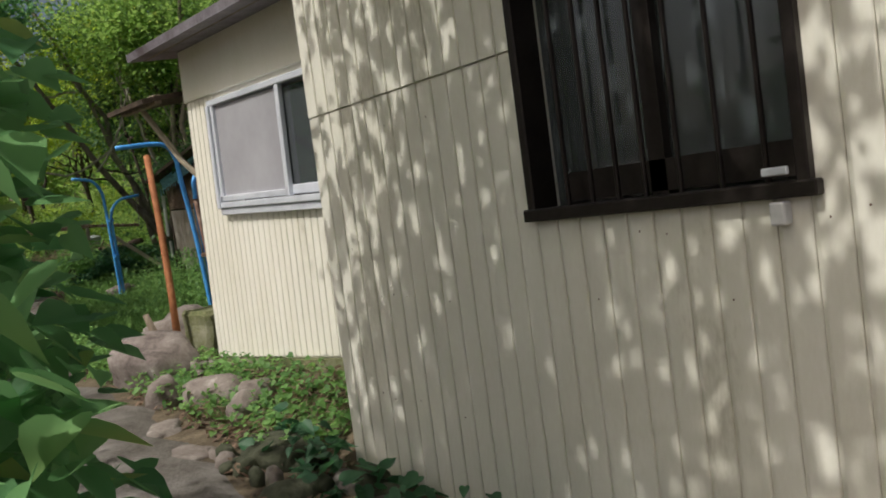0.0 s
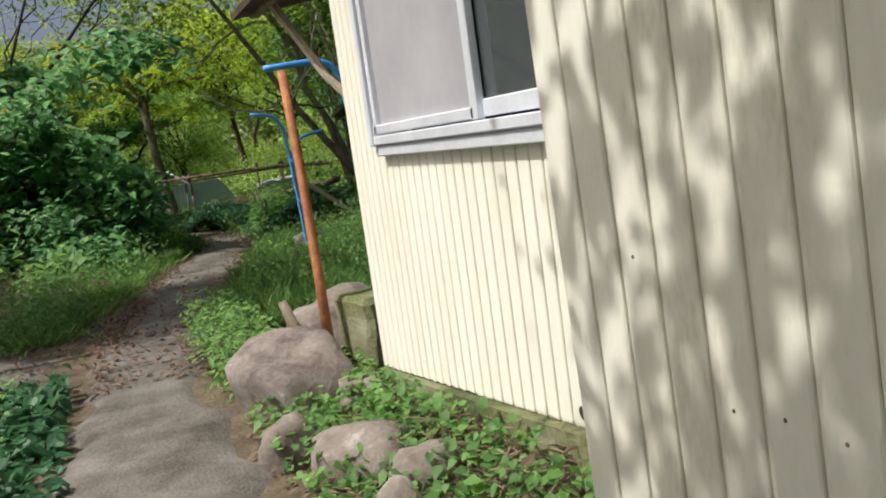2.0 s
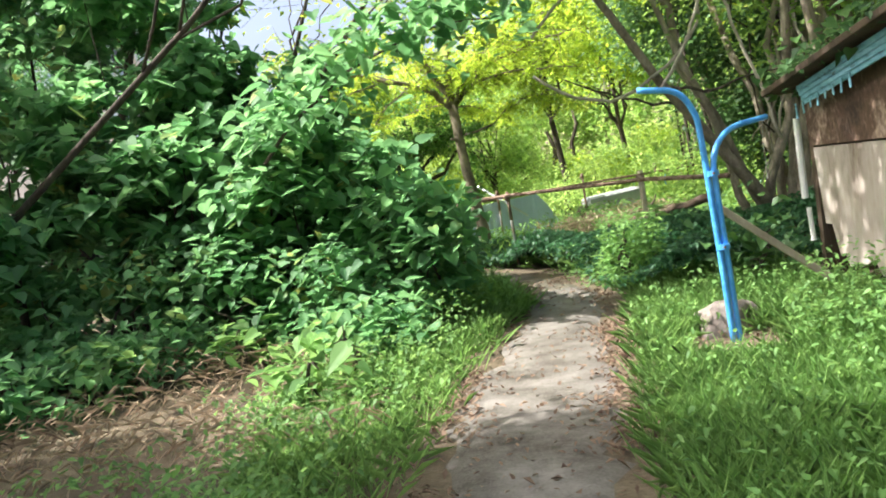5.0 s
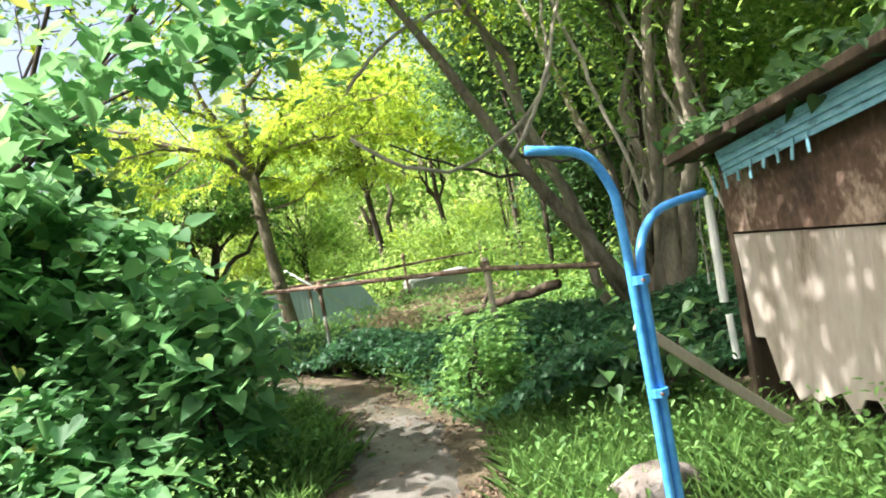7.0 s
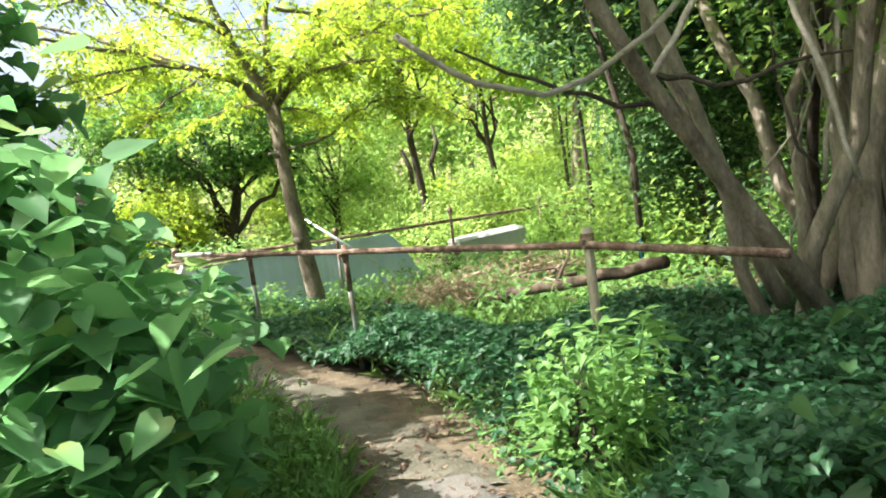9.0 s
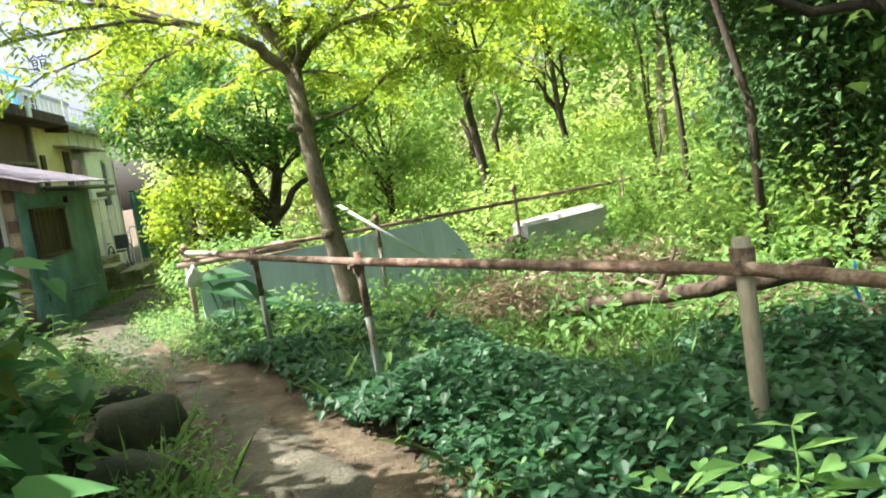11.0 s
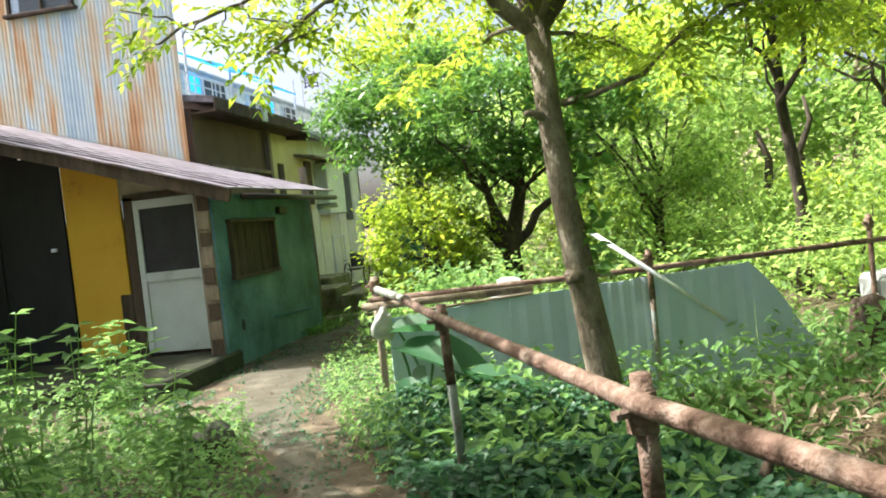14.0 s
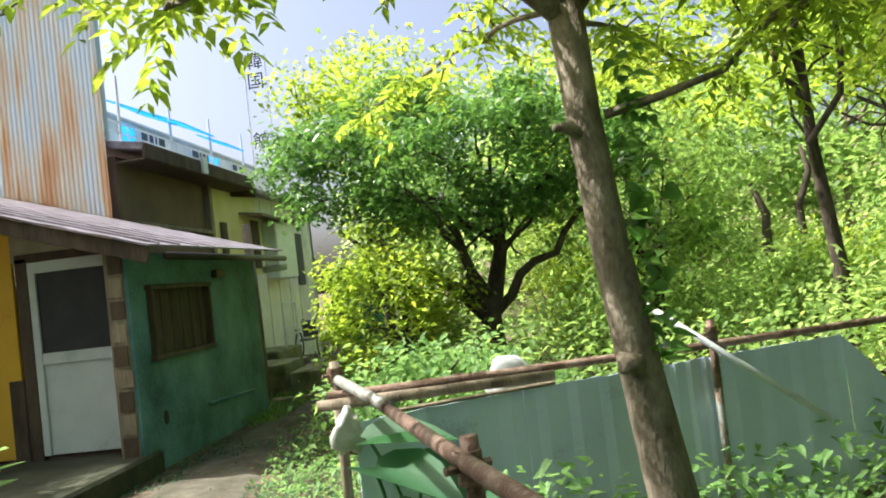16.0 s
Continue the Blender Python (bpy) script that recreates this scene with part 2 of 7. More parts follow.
# Darker copy of the woodland leaves: the wood's shade is put into the colour.
M_L_SHADED = leafy("shade_toned_leaves", (0.025, 0.08, 0.025), (0.085, 0.185, 0.06), 0.42, 0.5)
# Paler copy of the woodland leaves, sunlight put into the colour.
M_L_FAR = leafy("sun_toned_far_leaves", (0.13, 0.25, 0.05), (0.30, 0.44, 0.13), 0.66, 0.6)


def glass_material():
    m, nt, b = material("window_glass")
    b.inputs["Base Color"].default_value = (0.35, 0.4, 0.42, 1)
    b.inputs["Roughness"].default_value = 0.04
    b.inputs["Transmission Weight"].default_value = 0.85
    return m


M_GLASS = glass_material()


def rusty_tin():
    """Corrugated sheet: grey-blue zinc with tall orange rust runs, rustier at the sheets' lower ends."""
    m, nt, b = material("rusty_blue_tin")
    geo = nt.nodes.new("ShaderNodeNewGeometry")
    def noise_at(scale, stretch, detail=6):
        mp = nt.nodes.new("ShaderNodeMapping")
        mp.inputs["Scale"].default_value = stretch
        n = nt.nodes.new("ShaderNodeTexNoise")
        n.inputs["Scale"].default_value, n.inputs["Detail"].default_value = scale, detail
        nt.links.new(geo.outputs["Position"], mp.inputs[0])
        nt.links.new(mp.outputs[0], n.inputs["Vector"])
        return n
    fine_streak = noise_at(16.0, (1, 1, 0.035))
    wide, streak, grain = noise_at(0.75, (1, 1, 0.22)), noise_at(3.2, (1, 1, 0.16)), noise_at(60, (1, 1, 1))
    a = nt.nodes.new("ShaderNodeMath")
    a.operation = "MULTIPLY_ADD"
    a.inputs[1].default_value = 0.55
    nt.links.new(streak.outputs[0], a.inputs[0])
    h = nt.nodes.new("ShaderNodeMath")
    h.operation = "MULTIPLY"
    h.inputs[1].default_value = 0.5
    fs = nt.nodes.new("ShaderNodeMath")
    fs.operation = "MULTIPLY_ADD"
    fs.inputs[1].default_value = 0.22
    nt.links.new(fine_streak.outputs[0], fs.inputs[0])
    nt.links.new(wide.outputs[0], h.inputs[0])
    nt.links.new(h.outputs[0], fs.inputs[2])
    nt.links.new(fs.outputs[0], a.inputs[2])
    ramp = nt.nodes.new("ShaderNodeValToRGB")
    el = ramp.color_ramp.elements
    for _ in range(3):
        el.new(0.5)
    for e, (p, c) in zip(el, [(0.38, (0.38, 0.50, 0.61)), (0.49, (0.55, 0.64, 0.69)), (0.56, (0.62, 0.54, 0.42)), (0.63, (0.56, 0.31, 0.15)), (0.75, (0.30, 0.11, 0.05))]):
        e.position, e.color = p, (*c, 1)
    info = nt.nodes.new("ShaderNodeObjectInfo")
    va = nt.nodes.new("ShaderNodeMath")
    va.operation = "MULTIPLY_ADD"
    va.inputs[1].default_value = 0.14
    off = nt.nodes.new("ShaderNodeMath")
    off.operation = "SUBTRACT"
    off.inputs[1].default_value = 0.19
    nt.links.new(info.outputs["Random"], va.inputs[0])
    nt.links.new(a.outputs[0], va.inputs[2])
    nt.links.new(va.outputs[0], off.inputs[0])
    nt.links.new(off.outputs[0], ramp.inputs[0])
    nt.links.new(ramp.outputs[0], b.inputs["Base Color"])
    b.inputs["Roughness"].default_value, b.inputs["Metallic"].default_value = 0.65, 0.15
    bp = nt.nodes.new("ShaderNodeBump")
    bp.inputs["Strength"].default_value, bp.inputs["Distance"].default_value = 0.2, 0.02
    nt.links.new(grain.outputs[0], bp.inputs["Height"])
    nt.links.new(bp.outputs[0], b.inputs["Normal"])
    return m


M_TIN = rusty_tin()


# ---- mesh helpers ----
def link(name, bm, mat, parent=None, smooth=False):
    me = bpy.data.meshes.new(name)
    bm.to_mesh(me)
    bm.free()
    me.materials.append(mat)
    if smooth:
        me.polygons.foreach_set("use_smooth", [True] * len(me.polygons))
    ob = new(name, me)
    if parent is not None:
        ob.parent = parent
    return ob


def part(name, bm, mat, parent, label="", smooth=False):
    return tagged(link(name, bm, mat, parent, smooth), label)


def thing(name, label, category, group="", at=(0, 0, 0), turn=0.0):
    ob = new(name)
    ob.matrix_world = pose(*at, 0, 0, turn)
    return tagged(ob, label, category, group)


def box(bm, c, s, turn=None, bevel=0.0):
    """A box of size s round c, turned by a matrix, with its edges bevelled."""
    m = Matrix.Translation(c) @ (turn if turn is not None else Matrix()) @ Matrix.Diagonal((*s, 1))
    r = bmesh.ops.create_cube(bm, size=1, matrix=m)
    if bevel:
        edges = list({e for v in r["verts"] for e in v.link_edges})
        bmesh.ops.bevel(bm, geom=edges, offset=bevel, segments=1, affect="EDGES", profile=0.5)
    return bm


def one_box(c, s, turn=None, bevel=0.006):
    return box(bmesh.new(), c, s, turn, bevel)


def tube(bm, pts, radii, seg=8, cap=True):
    """A tapered tube along points."""
    pts = [Vector(p) for p in pts]
    if isinstance(radii, (int, float)):
        radii = [radii] * len(pts)
    rings, side = [], None
    for i, p in enumerate(pts):
        d = (pts[min(i + 1, len(pts) - 1)] - pts[max(i - 1, 0)]).normalized()
        if side is None:
            side = d.orthogonal().normalized()
        side = (side - d * side.dot(d)).normalized()
        other = d.cross(side)
        rings.append([bm.verts.new(p + (side * math.cos(a) + other * math.sin(a)) * radii[i]) for a in (2 * math.pi * k / seg for k in range(seg))])
    for a, b in zip(rings, rings[1:]):
        for k in range(seg):
            bm.faces.new((a[k], a[(k + 1) % seg], b[(k + 1) % seg], b[k]))
    if cap:
        bm.faces.new(rings[0][::-1])
        bm.faces.new(rings[-1])
    return bm


def bend(a, b, sag=0.0, n=8, wob=0.0):
    """Points from a to b on a slightly wandering curve."""
    a, b = Vector(a), Vector(b)
    out = []
    for i in range(n + 1):
        f = i / n
        p = a.lerp(b, f)
        p.z += sag * 4 * f * (1 - f)
        if 0 < i < n and wob:
            p += Vector(rng.normal(0, wob, 3))
        out.append(p)
    return out


def holed_wall(x, t, y0, y1, z0, z1, hole):
    """One wall along y, t thick from x, with a rectangular opening through it."""
    bm = bmesh.new()
    ys, zs = [y0, hole[0], hole[1], y1], [z0, hole[2], hole[3], z1]
    g = [[bm.verts.new((x, yy, zz)) for zz in zs] for yy in ys]
    for i in range(3):
        for j in range(3):
            if (i, j) != (1, 1):
                bm.faces.new((g[i][j], g[i][j + 1], g[i + 1][j + 1], g[i + 1][j]))
    ext = bmesh.ops.extrude_face_region(bm, geom=bm.faces[:])
    bmesh.ops.translate(bm, vec=(t, 0, 0), verts=[v for v in ext["geom"] if isinstance(v, bmesh.types.BMVert)])
    bmesh.ops.recalc_face_normals(bm, faces=bm.faces[:])
    return bm


def stone(bm, c, s, turn=0.0, rough=0.18, sub=3, seed=0):
    """A lumpy boulder."""
    r = bmesh.ops.create_icosphere(bm, subdivisions=sub, radius=1.0)
    rot = Matrix.Rotation(turn, 3, "Z")
    for v in r["verts"]:
        q = v.co.normalized()
        k = 1 + rough * noise.noise(q * 1.3 + Vector((seed * 3.1, seed, 0))) * 2 + rough * 0.35 * noise.noise(q * 4 + Vector((seed, 9, 0)))
        flat = Vector([math.copysign(abs(t) ** 0.75, t) for t in q])
        v.co = rot @ Vector([flat[i] * k * s[i] for i in range(3)]) + Vector(c)
    return bm


def corrugated(bm, a, b, z0, z1, pitch=0.076, depth=0.018, per=4, tops=None):
    """A wavy upright sheet from a to b (x, y), between heights that may follow lines along it."""
    a, b = Vector((*a, 0)), Vector((*b, 0))
    d = (b - a)
    n = max(2, int(d.length / pitch * per))
    side = Vector((-d.y, d.x, 0)).normalized()
    low, high = [], []
    for i in range(n + 1):
        f = i / n
        p = a + d * f + side * (math.sin(2 * math.pi * f * d.length / pitch) * depth / 2)
        zb = z0 if not isinstance(z0, tuple) else z0[0] + (z0[1] - z0[0]) * f
        zt = z1 if not isinstance(z1, tuple) else z1[0] + (z1[1] - z1[0]) * f
        low.append(bm.verts.new((p.x, p.y, zb)))
        high.append(bm.verts.new((p.x, p.y, zt)))
    for i in range(n):
        bm.faces.new((low[i], low[i + 1], high[i + 1], high[i]))
    return bm


# ---- the ground's shape and the walked line ----
WALK = [(-3.4, -3), (-2.7, -0.6), (-2.1, 0.35), (-1.75, 1.25), (-1.6, 2.4), (-1.6, 5.4), (-1.55, 7.0), (-1.05, 9.2), (-0.45, 11.6), (0.1, 13.6), (0.1, 15.4), (-0.3, 17.2), (-1.0, 19.2), (-2.2, 21.6), (-3.3, 24.0), (-3.8, 26.5), (-3.8, 31)]
WALK_A = np.array(WALK[:-1], float)
WALK_B = np.array(WALK[1:], float)


def off_path(x, y):
    """Distance from the walked line."""
    p = np.stack([np.asarray(x, float), np.asarray(y, float)], -1)[..., None, :]
    d = WALK_B - WALK_A
    f = np.clip(((p - WALK_A) * d).sum(-1) / (d * d).sum(-1), 0, 1)
    return np.sqrt((((WALK_A + f[..., None] * d) - p) ** 2).sum(-1)).min(-1)


def ground_z(x, y):
    x, y = np.asarray(x, float), np.asarray(y, float)
    z = np.interp(y, [-6, 0, 4, 6.5, 10.5, 14, 20, 25, 40], [0.2, 0.24, 0.27, 0.25, 0.1, 0.1, 0.05, -0.02, -0.05])
    rise = np.clip((x + 1.0) / 0.3, 0, 1) * np.clip((5.3 - y) / 0.6, 0, 1)
    z = z + rise * np.interp(y, [2, 3, 4.7], [0.14, 0.16, 0.05])
    right = np.clip((x - 0.6) / 1.5, 0, 1)
    z = z + right * 0.16 * np.interp(y, [10, 13, 22, 25], [0.3, 1, 1, 0.6])
    z = z - 0.25 * np.clip((x - 0.4 + (y - 17.5) * 0.42) / 1.6, 0, 1) * np.interp(y, [14, 17, 23, 26], [0, 0.6, 0.6, 0])
    z = z + np.clip((x - 7) / 20, 0, 1) * 4.0 + np.clip((y - 48) / 40, 0, 1) * np.clip((x + 8) / 8, 0, 1) * 7.0
    z = z + 0.03 * np.sin(x * 1.7 + 0.3) * np.cos(y * 1.3) * np.clip((off_path(x, y) - 0.4) / 1.0, 0, 1)
    return z


def gz(x, y):
    return float(ground_z(np.array([x]), np.array([y]))[0])


# ---- leaves ----
def leaves(name, P, length, width, mat, parent=None, up=0.6, heart=False, droop=0.25, aim=None):
    """Many folded leaf blades in one mesh, at the points P."""
    P = np.asarray(P, float)
    n = len(P)
    ang = rng.uniform(0, 2 * np.pi, n)
    d = np.stack([np.cos(ang), np.sin(ang), rng.uniform(-0.9, 0.45, n)], -1) if aim is None else np.asarray(aim, float) + rng.normal(0, 0.12, (n, 3))
    d /= np.linalg.norm(d, axis=1)[:, None]
    r = rng.normal(0, 1, (n, 3))
    r[:, 2] = np.abs(r[:, 2]) + up * 3
    s = np.cross(d, r)
    s /= np.linalg.norm(s, axis=1)[:, None] + 1e-9
    nrm = np.cross(s, d)
    k = rng.uniform(0.6, 1.35, n)[:, None]
    L, W = length * k, width * k
    tip = P + d * L - np.array([0, 0, 1]) * L * droop * rng.uniform(0.2, 1.3, (n, 1))
    lift = nrm * W * 0.16
    if heart and length > 0.042:
        fall = np.array([0, 0, 1]) * L * droop * rng.uniform(0.2, 1.3, (n, 1))
        def at(u, v):
            return P + d * L * u - fall * u * abs(u) + s * W * v + nrm * W * 0.3 * abs(v)
        side = ((-0.10, 0.20), (-0.03, 0.40), (0.20, 0.51), (0.48, 0.40), (0.75, 0.18))
        V = np.stack([P] + [at(u, v) for u, v in side] + [P + d * L - fall] + [at(u, -v) for u, v in side[::-1]], 1)
        idx = np.array([0, 6, 5, 4, 3, 2, 1, 0, 11, 10, 9, 8, 7, 6])
        per, nv = 7, 12
    elif heart:
        V = np.stack([P, P - d * L * 0.06 + s * W * 0.34 + lift, P + d * L * 0.38 + s * W * 0.5 + lift, tip,
                      P + d * L * 0.38 - s * W * 0.5 + lift, P - d * L * 0.06 - s * W * 0.34 + lift], 1)
        idx = np.array([0, 3, 2, 1, 0, 5, 4, 3])
        per, nv = 4, 6
    else:
        V = np.stack([P, P + d * L * 0.45 + s * W * 0.5 + lift, tip, P + d * L * 0.45 - s * W * 0.5 + lift], 1)
        idx = np.array([0, 2, 1, 0, 3, 2])
        per, nv = 3, 4
    me = bpy.data.meshes.new(name)
    me.vertices.add(n * nv)
    me.vertices.foreach_set("co", V.reshape(-1))
    loops = (np.arange(n)[:, None] * nv + idx).reshape(-1)
    me.loops.add(len(loops))
    me.loops.foreach_set("vertex_index", loops.astype(np.int32))
    me.polygons.add(n * 2)
    me.polygons.foreach_set("loop_start", (np.arange(n * 2) * per).astype(np.int32))
    me.update(calc_edges=True)
    me.materials.append(mat)
    ob = new(name, me)
    if parent is not None:
        ob.parent = parent
    return ob


def keep_clear(P, low=2.15, near=0.55):
    """Drop what would hang in the walker's way."""
    d = off_path(P[:, 0], P[:, 1])
    g = ground_z(P[:, 0], P[:, 1])
    return P[~((d < near) & (P[:, 2] < g + low + 0.2))]


def clumps(c, r, k, n, spread, shell=0.55):
    """Points in k clumps inside an ellipsoid, most of them towards its skin."""
    q = rng.normal(0, 1, (k, 3))
    q /= np.linalg.norm(q, axis=1)[:, None]
    q *= (shell + (1 - shell) * rng.uniform(0, 1, (k, 1)) ** 0.6)
    cen = np.array(c) + q * np.array(r)
    w = rng.integers(0, k, n)
    P = cen[w] + rng.normal(0, 1, (n, 3)) * spread * np.array([1, 1, 0.6])
    return P, cen


def area(x0, x1, y0, y1, n, h0, h1, clear=0.5, power=1.5):
    """Points over a stretch of ground, thinning upwards."""
    x, y = rng.uniform(x0, x1, n), rng.uniform(y0, y1, n)
    d = off_path(x, y)
    keep = d > clear * rng.uniform(0.75, 1.3, n)
    x, y = x[keep], y[keep]
    patch = np.array([0.55 + 0.9 * noise.noise(Vector((a * 0.9, b * 0.9, 3.3))) for a, b in zip(x, y)])
    z = ground_z(x, y) + h0 + (h1 - h0) * rng.uniform(0, 1, len(x)) ** power * np.clip(0.6 + patch, 0.3, 1.4)
    return np.stack([x, y, z], -1)


# ---- ground and path ----
def grid_sheet(name, xs, ys, mat, lift=0.0):
    X, Y = np.meshgrid(xs, ys)
    Z = ground_z(X, Y) + lift
    nx, ny = len(xs), len(ys)
    me = bpy.data.meshes.new(name)
    faces = [(j * nx + i, j * nx + i + 1, (j + 1) * nx + i + 1, (j + 1) * nx + i) for j in range(ny - 1) for i in range(nx - 1)]
    me.from_pydata(np.stack([X, Y, Z], -1).reshape(-1, 3).tolist(), [], faces)
    me.materials.append(mat)
    me.polygons.foreach_set("use_smooth", [True] * len(me.polygons))
    return new(name, me)


xs = np.concatenate([[-1500, -300, -80, -40], np.arange(-20, -6, 1.0), np.arange(-6, 6, 0.2), np.arange(6, 20, 1.0), [24, 30, 45, 80, 300, 1500]])
ys = np.concatenate([[-1500, -300, -60, -20], np.arange(-8, 32, 0.2), np.arange(32, 50, 1.0), [55, 62, 70, 80, 100, 300, 1500]])
tagged(grid_sheet("ground", xs, ys, M_SOIL), "dark soil with leaf litter between the plants", "ground", kind="structure")


def ribbon(name, rows, mat, lift, label, edge=0.06, thick=0.05):
    """A strip of paving with ragged edges: rows of (x left, x right, y)."""
    bm = bmesh.new()
    prev = None
    for xl, xr, y in rows:
        xl += rng.normal(0, edge)
        xr += rng.normal(0, edge)
        cols = []
        for k in range(7):
            x = xl + (xr - xl) * k / 6
            zz = gz(x, y) + lift - (thick if k in (0, 6) else 0) + rng.normal(0, 0.0015)
            cols.append(bm.verts.new((x, y, zz)))
        if prev:
            for k in range(6):
                bm.faces.new((prev[k], prev[k + 1], cols[k + 1], cols[k]))
        prev = cols
    ob = link(name, bm, mat, None, True)
    return tagged(ob, label, "path", kind="structure")


def rows_between(y0, y1, step, left, right):
    out = []
    y = y0
    while y <= y1 + 1e-6:
        out.append((float(np.interp(y, left[0], left[1])), float(np.interp(y, right[0], right[1])), y))
        y += step
    return out


P_LEFT = ([-4, 0, 3, 5.5, 7, 8, 9, 10.5, 12, 13.2, 14.9], [-4.2, -3.3, -2.15, -1.92, -1.8, -1.6, -1.48, -1.34, -0.85, -0.45, -0.25])
P_RIGHT = ([-4, 0, 3, 5.3, 7.1, 9.3, 11.1, 12.4, 14, 14.9], [-2.4, -1.7, -1.35, -1.3, -1.12, -0.55, -0.1, 0.15, 0.55, 0.45])
path = ribbon("path", rows_between(-4, 14.6, 0.2, P_LEFT, P_RIGHT), M_CONC, 0.03, "worn grey concrete garden path littered with leaves")
D_LEFT = ([14.4, 16.6, 17.6, 19.9, 22, 23, 25, 27.3, 31], [-0.35, -0.5, -0.86, -1.5, -2.75, -3.7, -4.2, -4.35, -4.4])
D_RIGHT = ([14.4, 16.6, 17.8, 20, 21.5, 22.8, 25, 27.3, 31], [0.5, 0.08, -0.32, -1.25, -1.95, -2.7, -3.2, -3.6, -3.6])
ribbon("dirt_track", rows_between(14.4, 31, 0.2, D_LEFT, D_RIGHT), M_DIRT, 0.022, "trodden brown dirt track beside the fence", 0.09, 0.04)
ribbon("side_track", [(-4.8, -2.0, 6.2 + 0.15 * i) for i in range(9)], M_CONC, 0.024, "broken concrete spur strewn with pale gravel", 0.1, 0.03)


# ---- shed with siding (nearest) ----
def plank_mesh(name, w, t, mat):
    """A siding board of unit height with chamfered long edges; its face looks along -x."""
    bm = bmesh.new()
    c = 0.006
    prof = [(0.0, -w / 2), (-t + c * 0.4, -w / 2), (-t, -w / 2 + 0.003), (-t, w / 2 - 2.1 * c), (-t + 1.1 * c, w / 2), (0.0, w / 2)]
    lo = [bm.verts.new((x, y, 0)) for x, y in prof]
    hi = [bm.verts.new((x, y, 1)) for x, y in prof]
    for k in range(5):
        bm.faces.new((lo[k + 1], lo[k], hi[k], hi[k + 1]))
    bm.faces.new(lo)
    bm.faces.new(hi[::-1])
    bm.normal_update()
    me = bpy.data.meshes.new(name)
    bm.to_mesh(me)
    bm.free()
    me.materials.append(mat)
    return me


PLANK = plank_mesh("plank", 0.0793, 0.016, M_SIDING)
PLANK_FINE = plank_mesh("plank", 0.0680, 0.012, M_SIDING)


def plank(parent, x, y, z0, z1, mesh=PLANK):
    ob = new("plank", mesh)
    ob.location, ob.scale = (x, y, z0), (1, 1, z1 - z0)
    ob.parent = parent


W1X, W1_END = -1.03, 2.345
W1_WIN = (0.33, 1.125, 1.25, 2.12)
W2X = -0.63
W2_WIN = (2.42, 4.16, 1.33, 1.95)


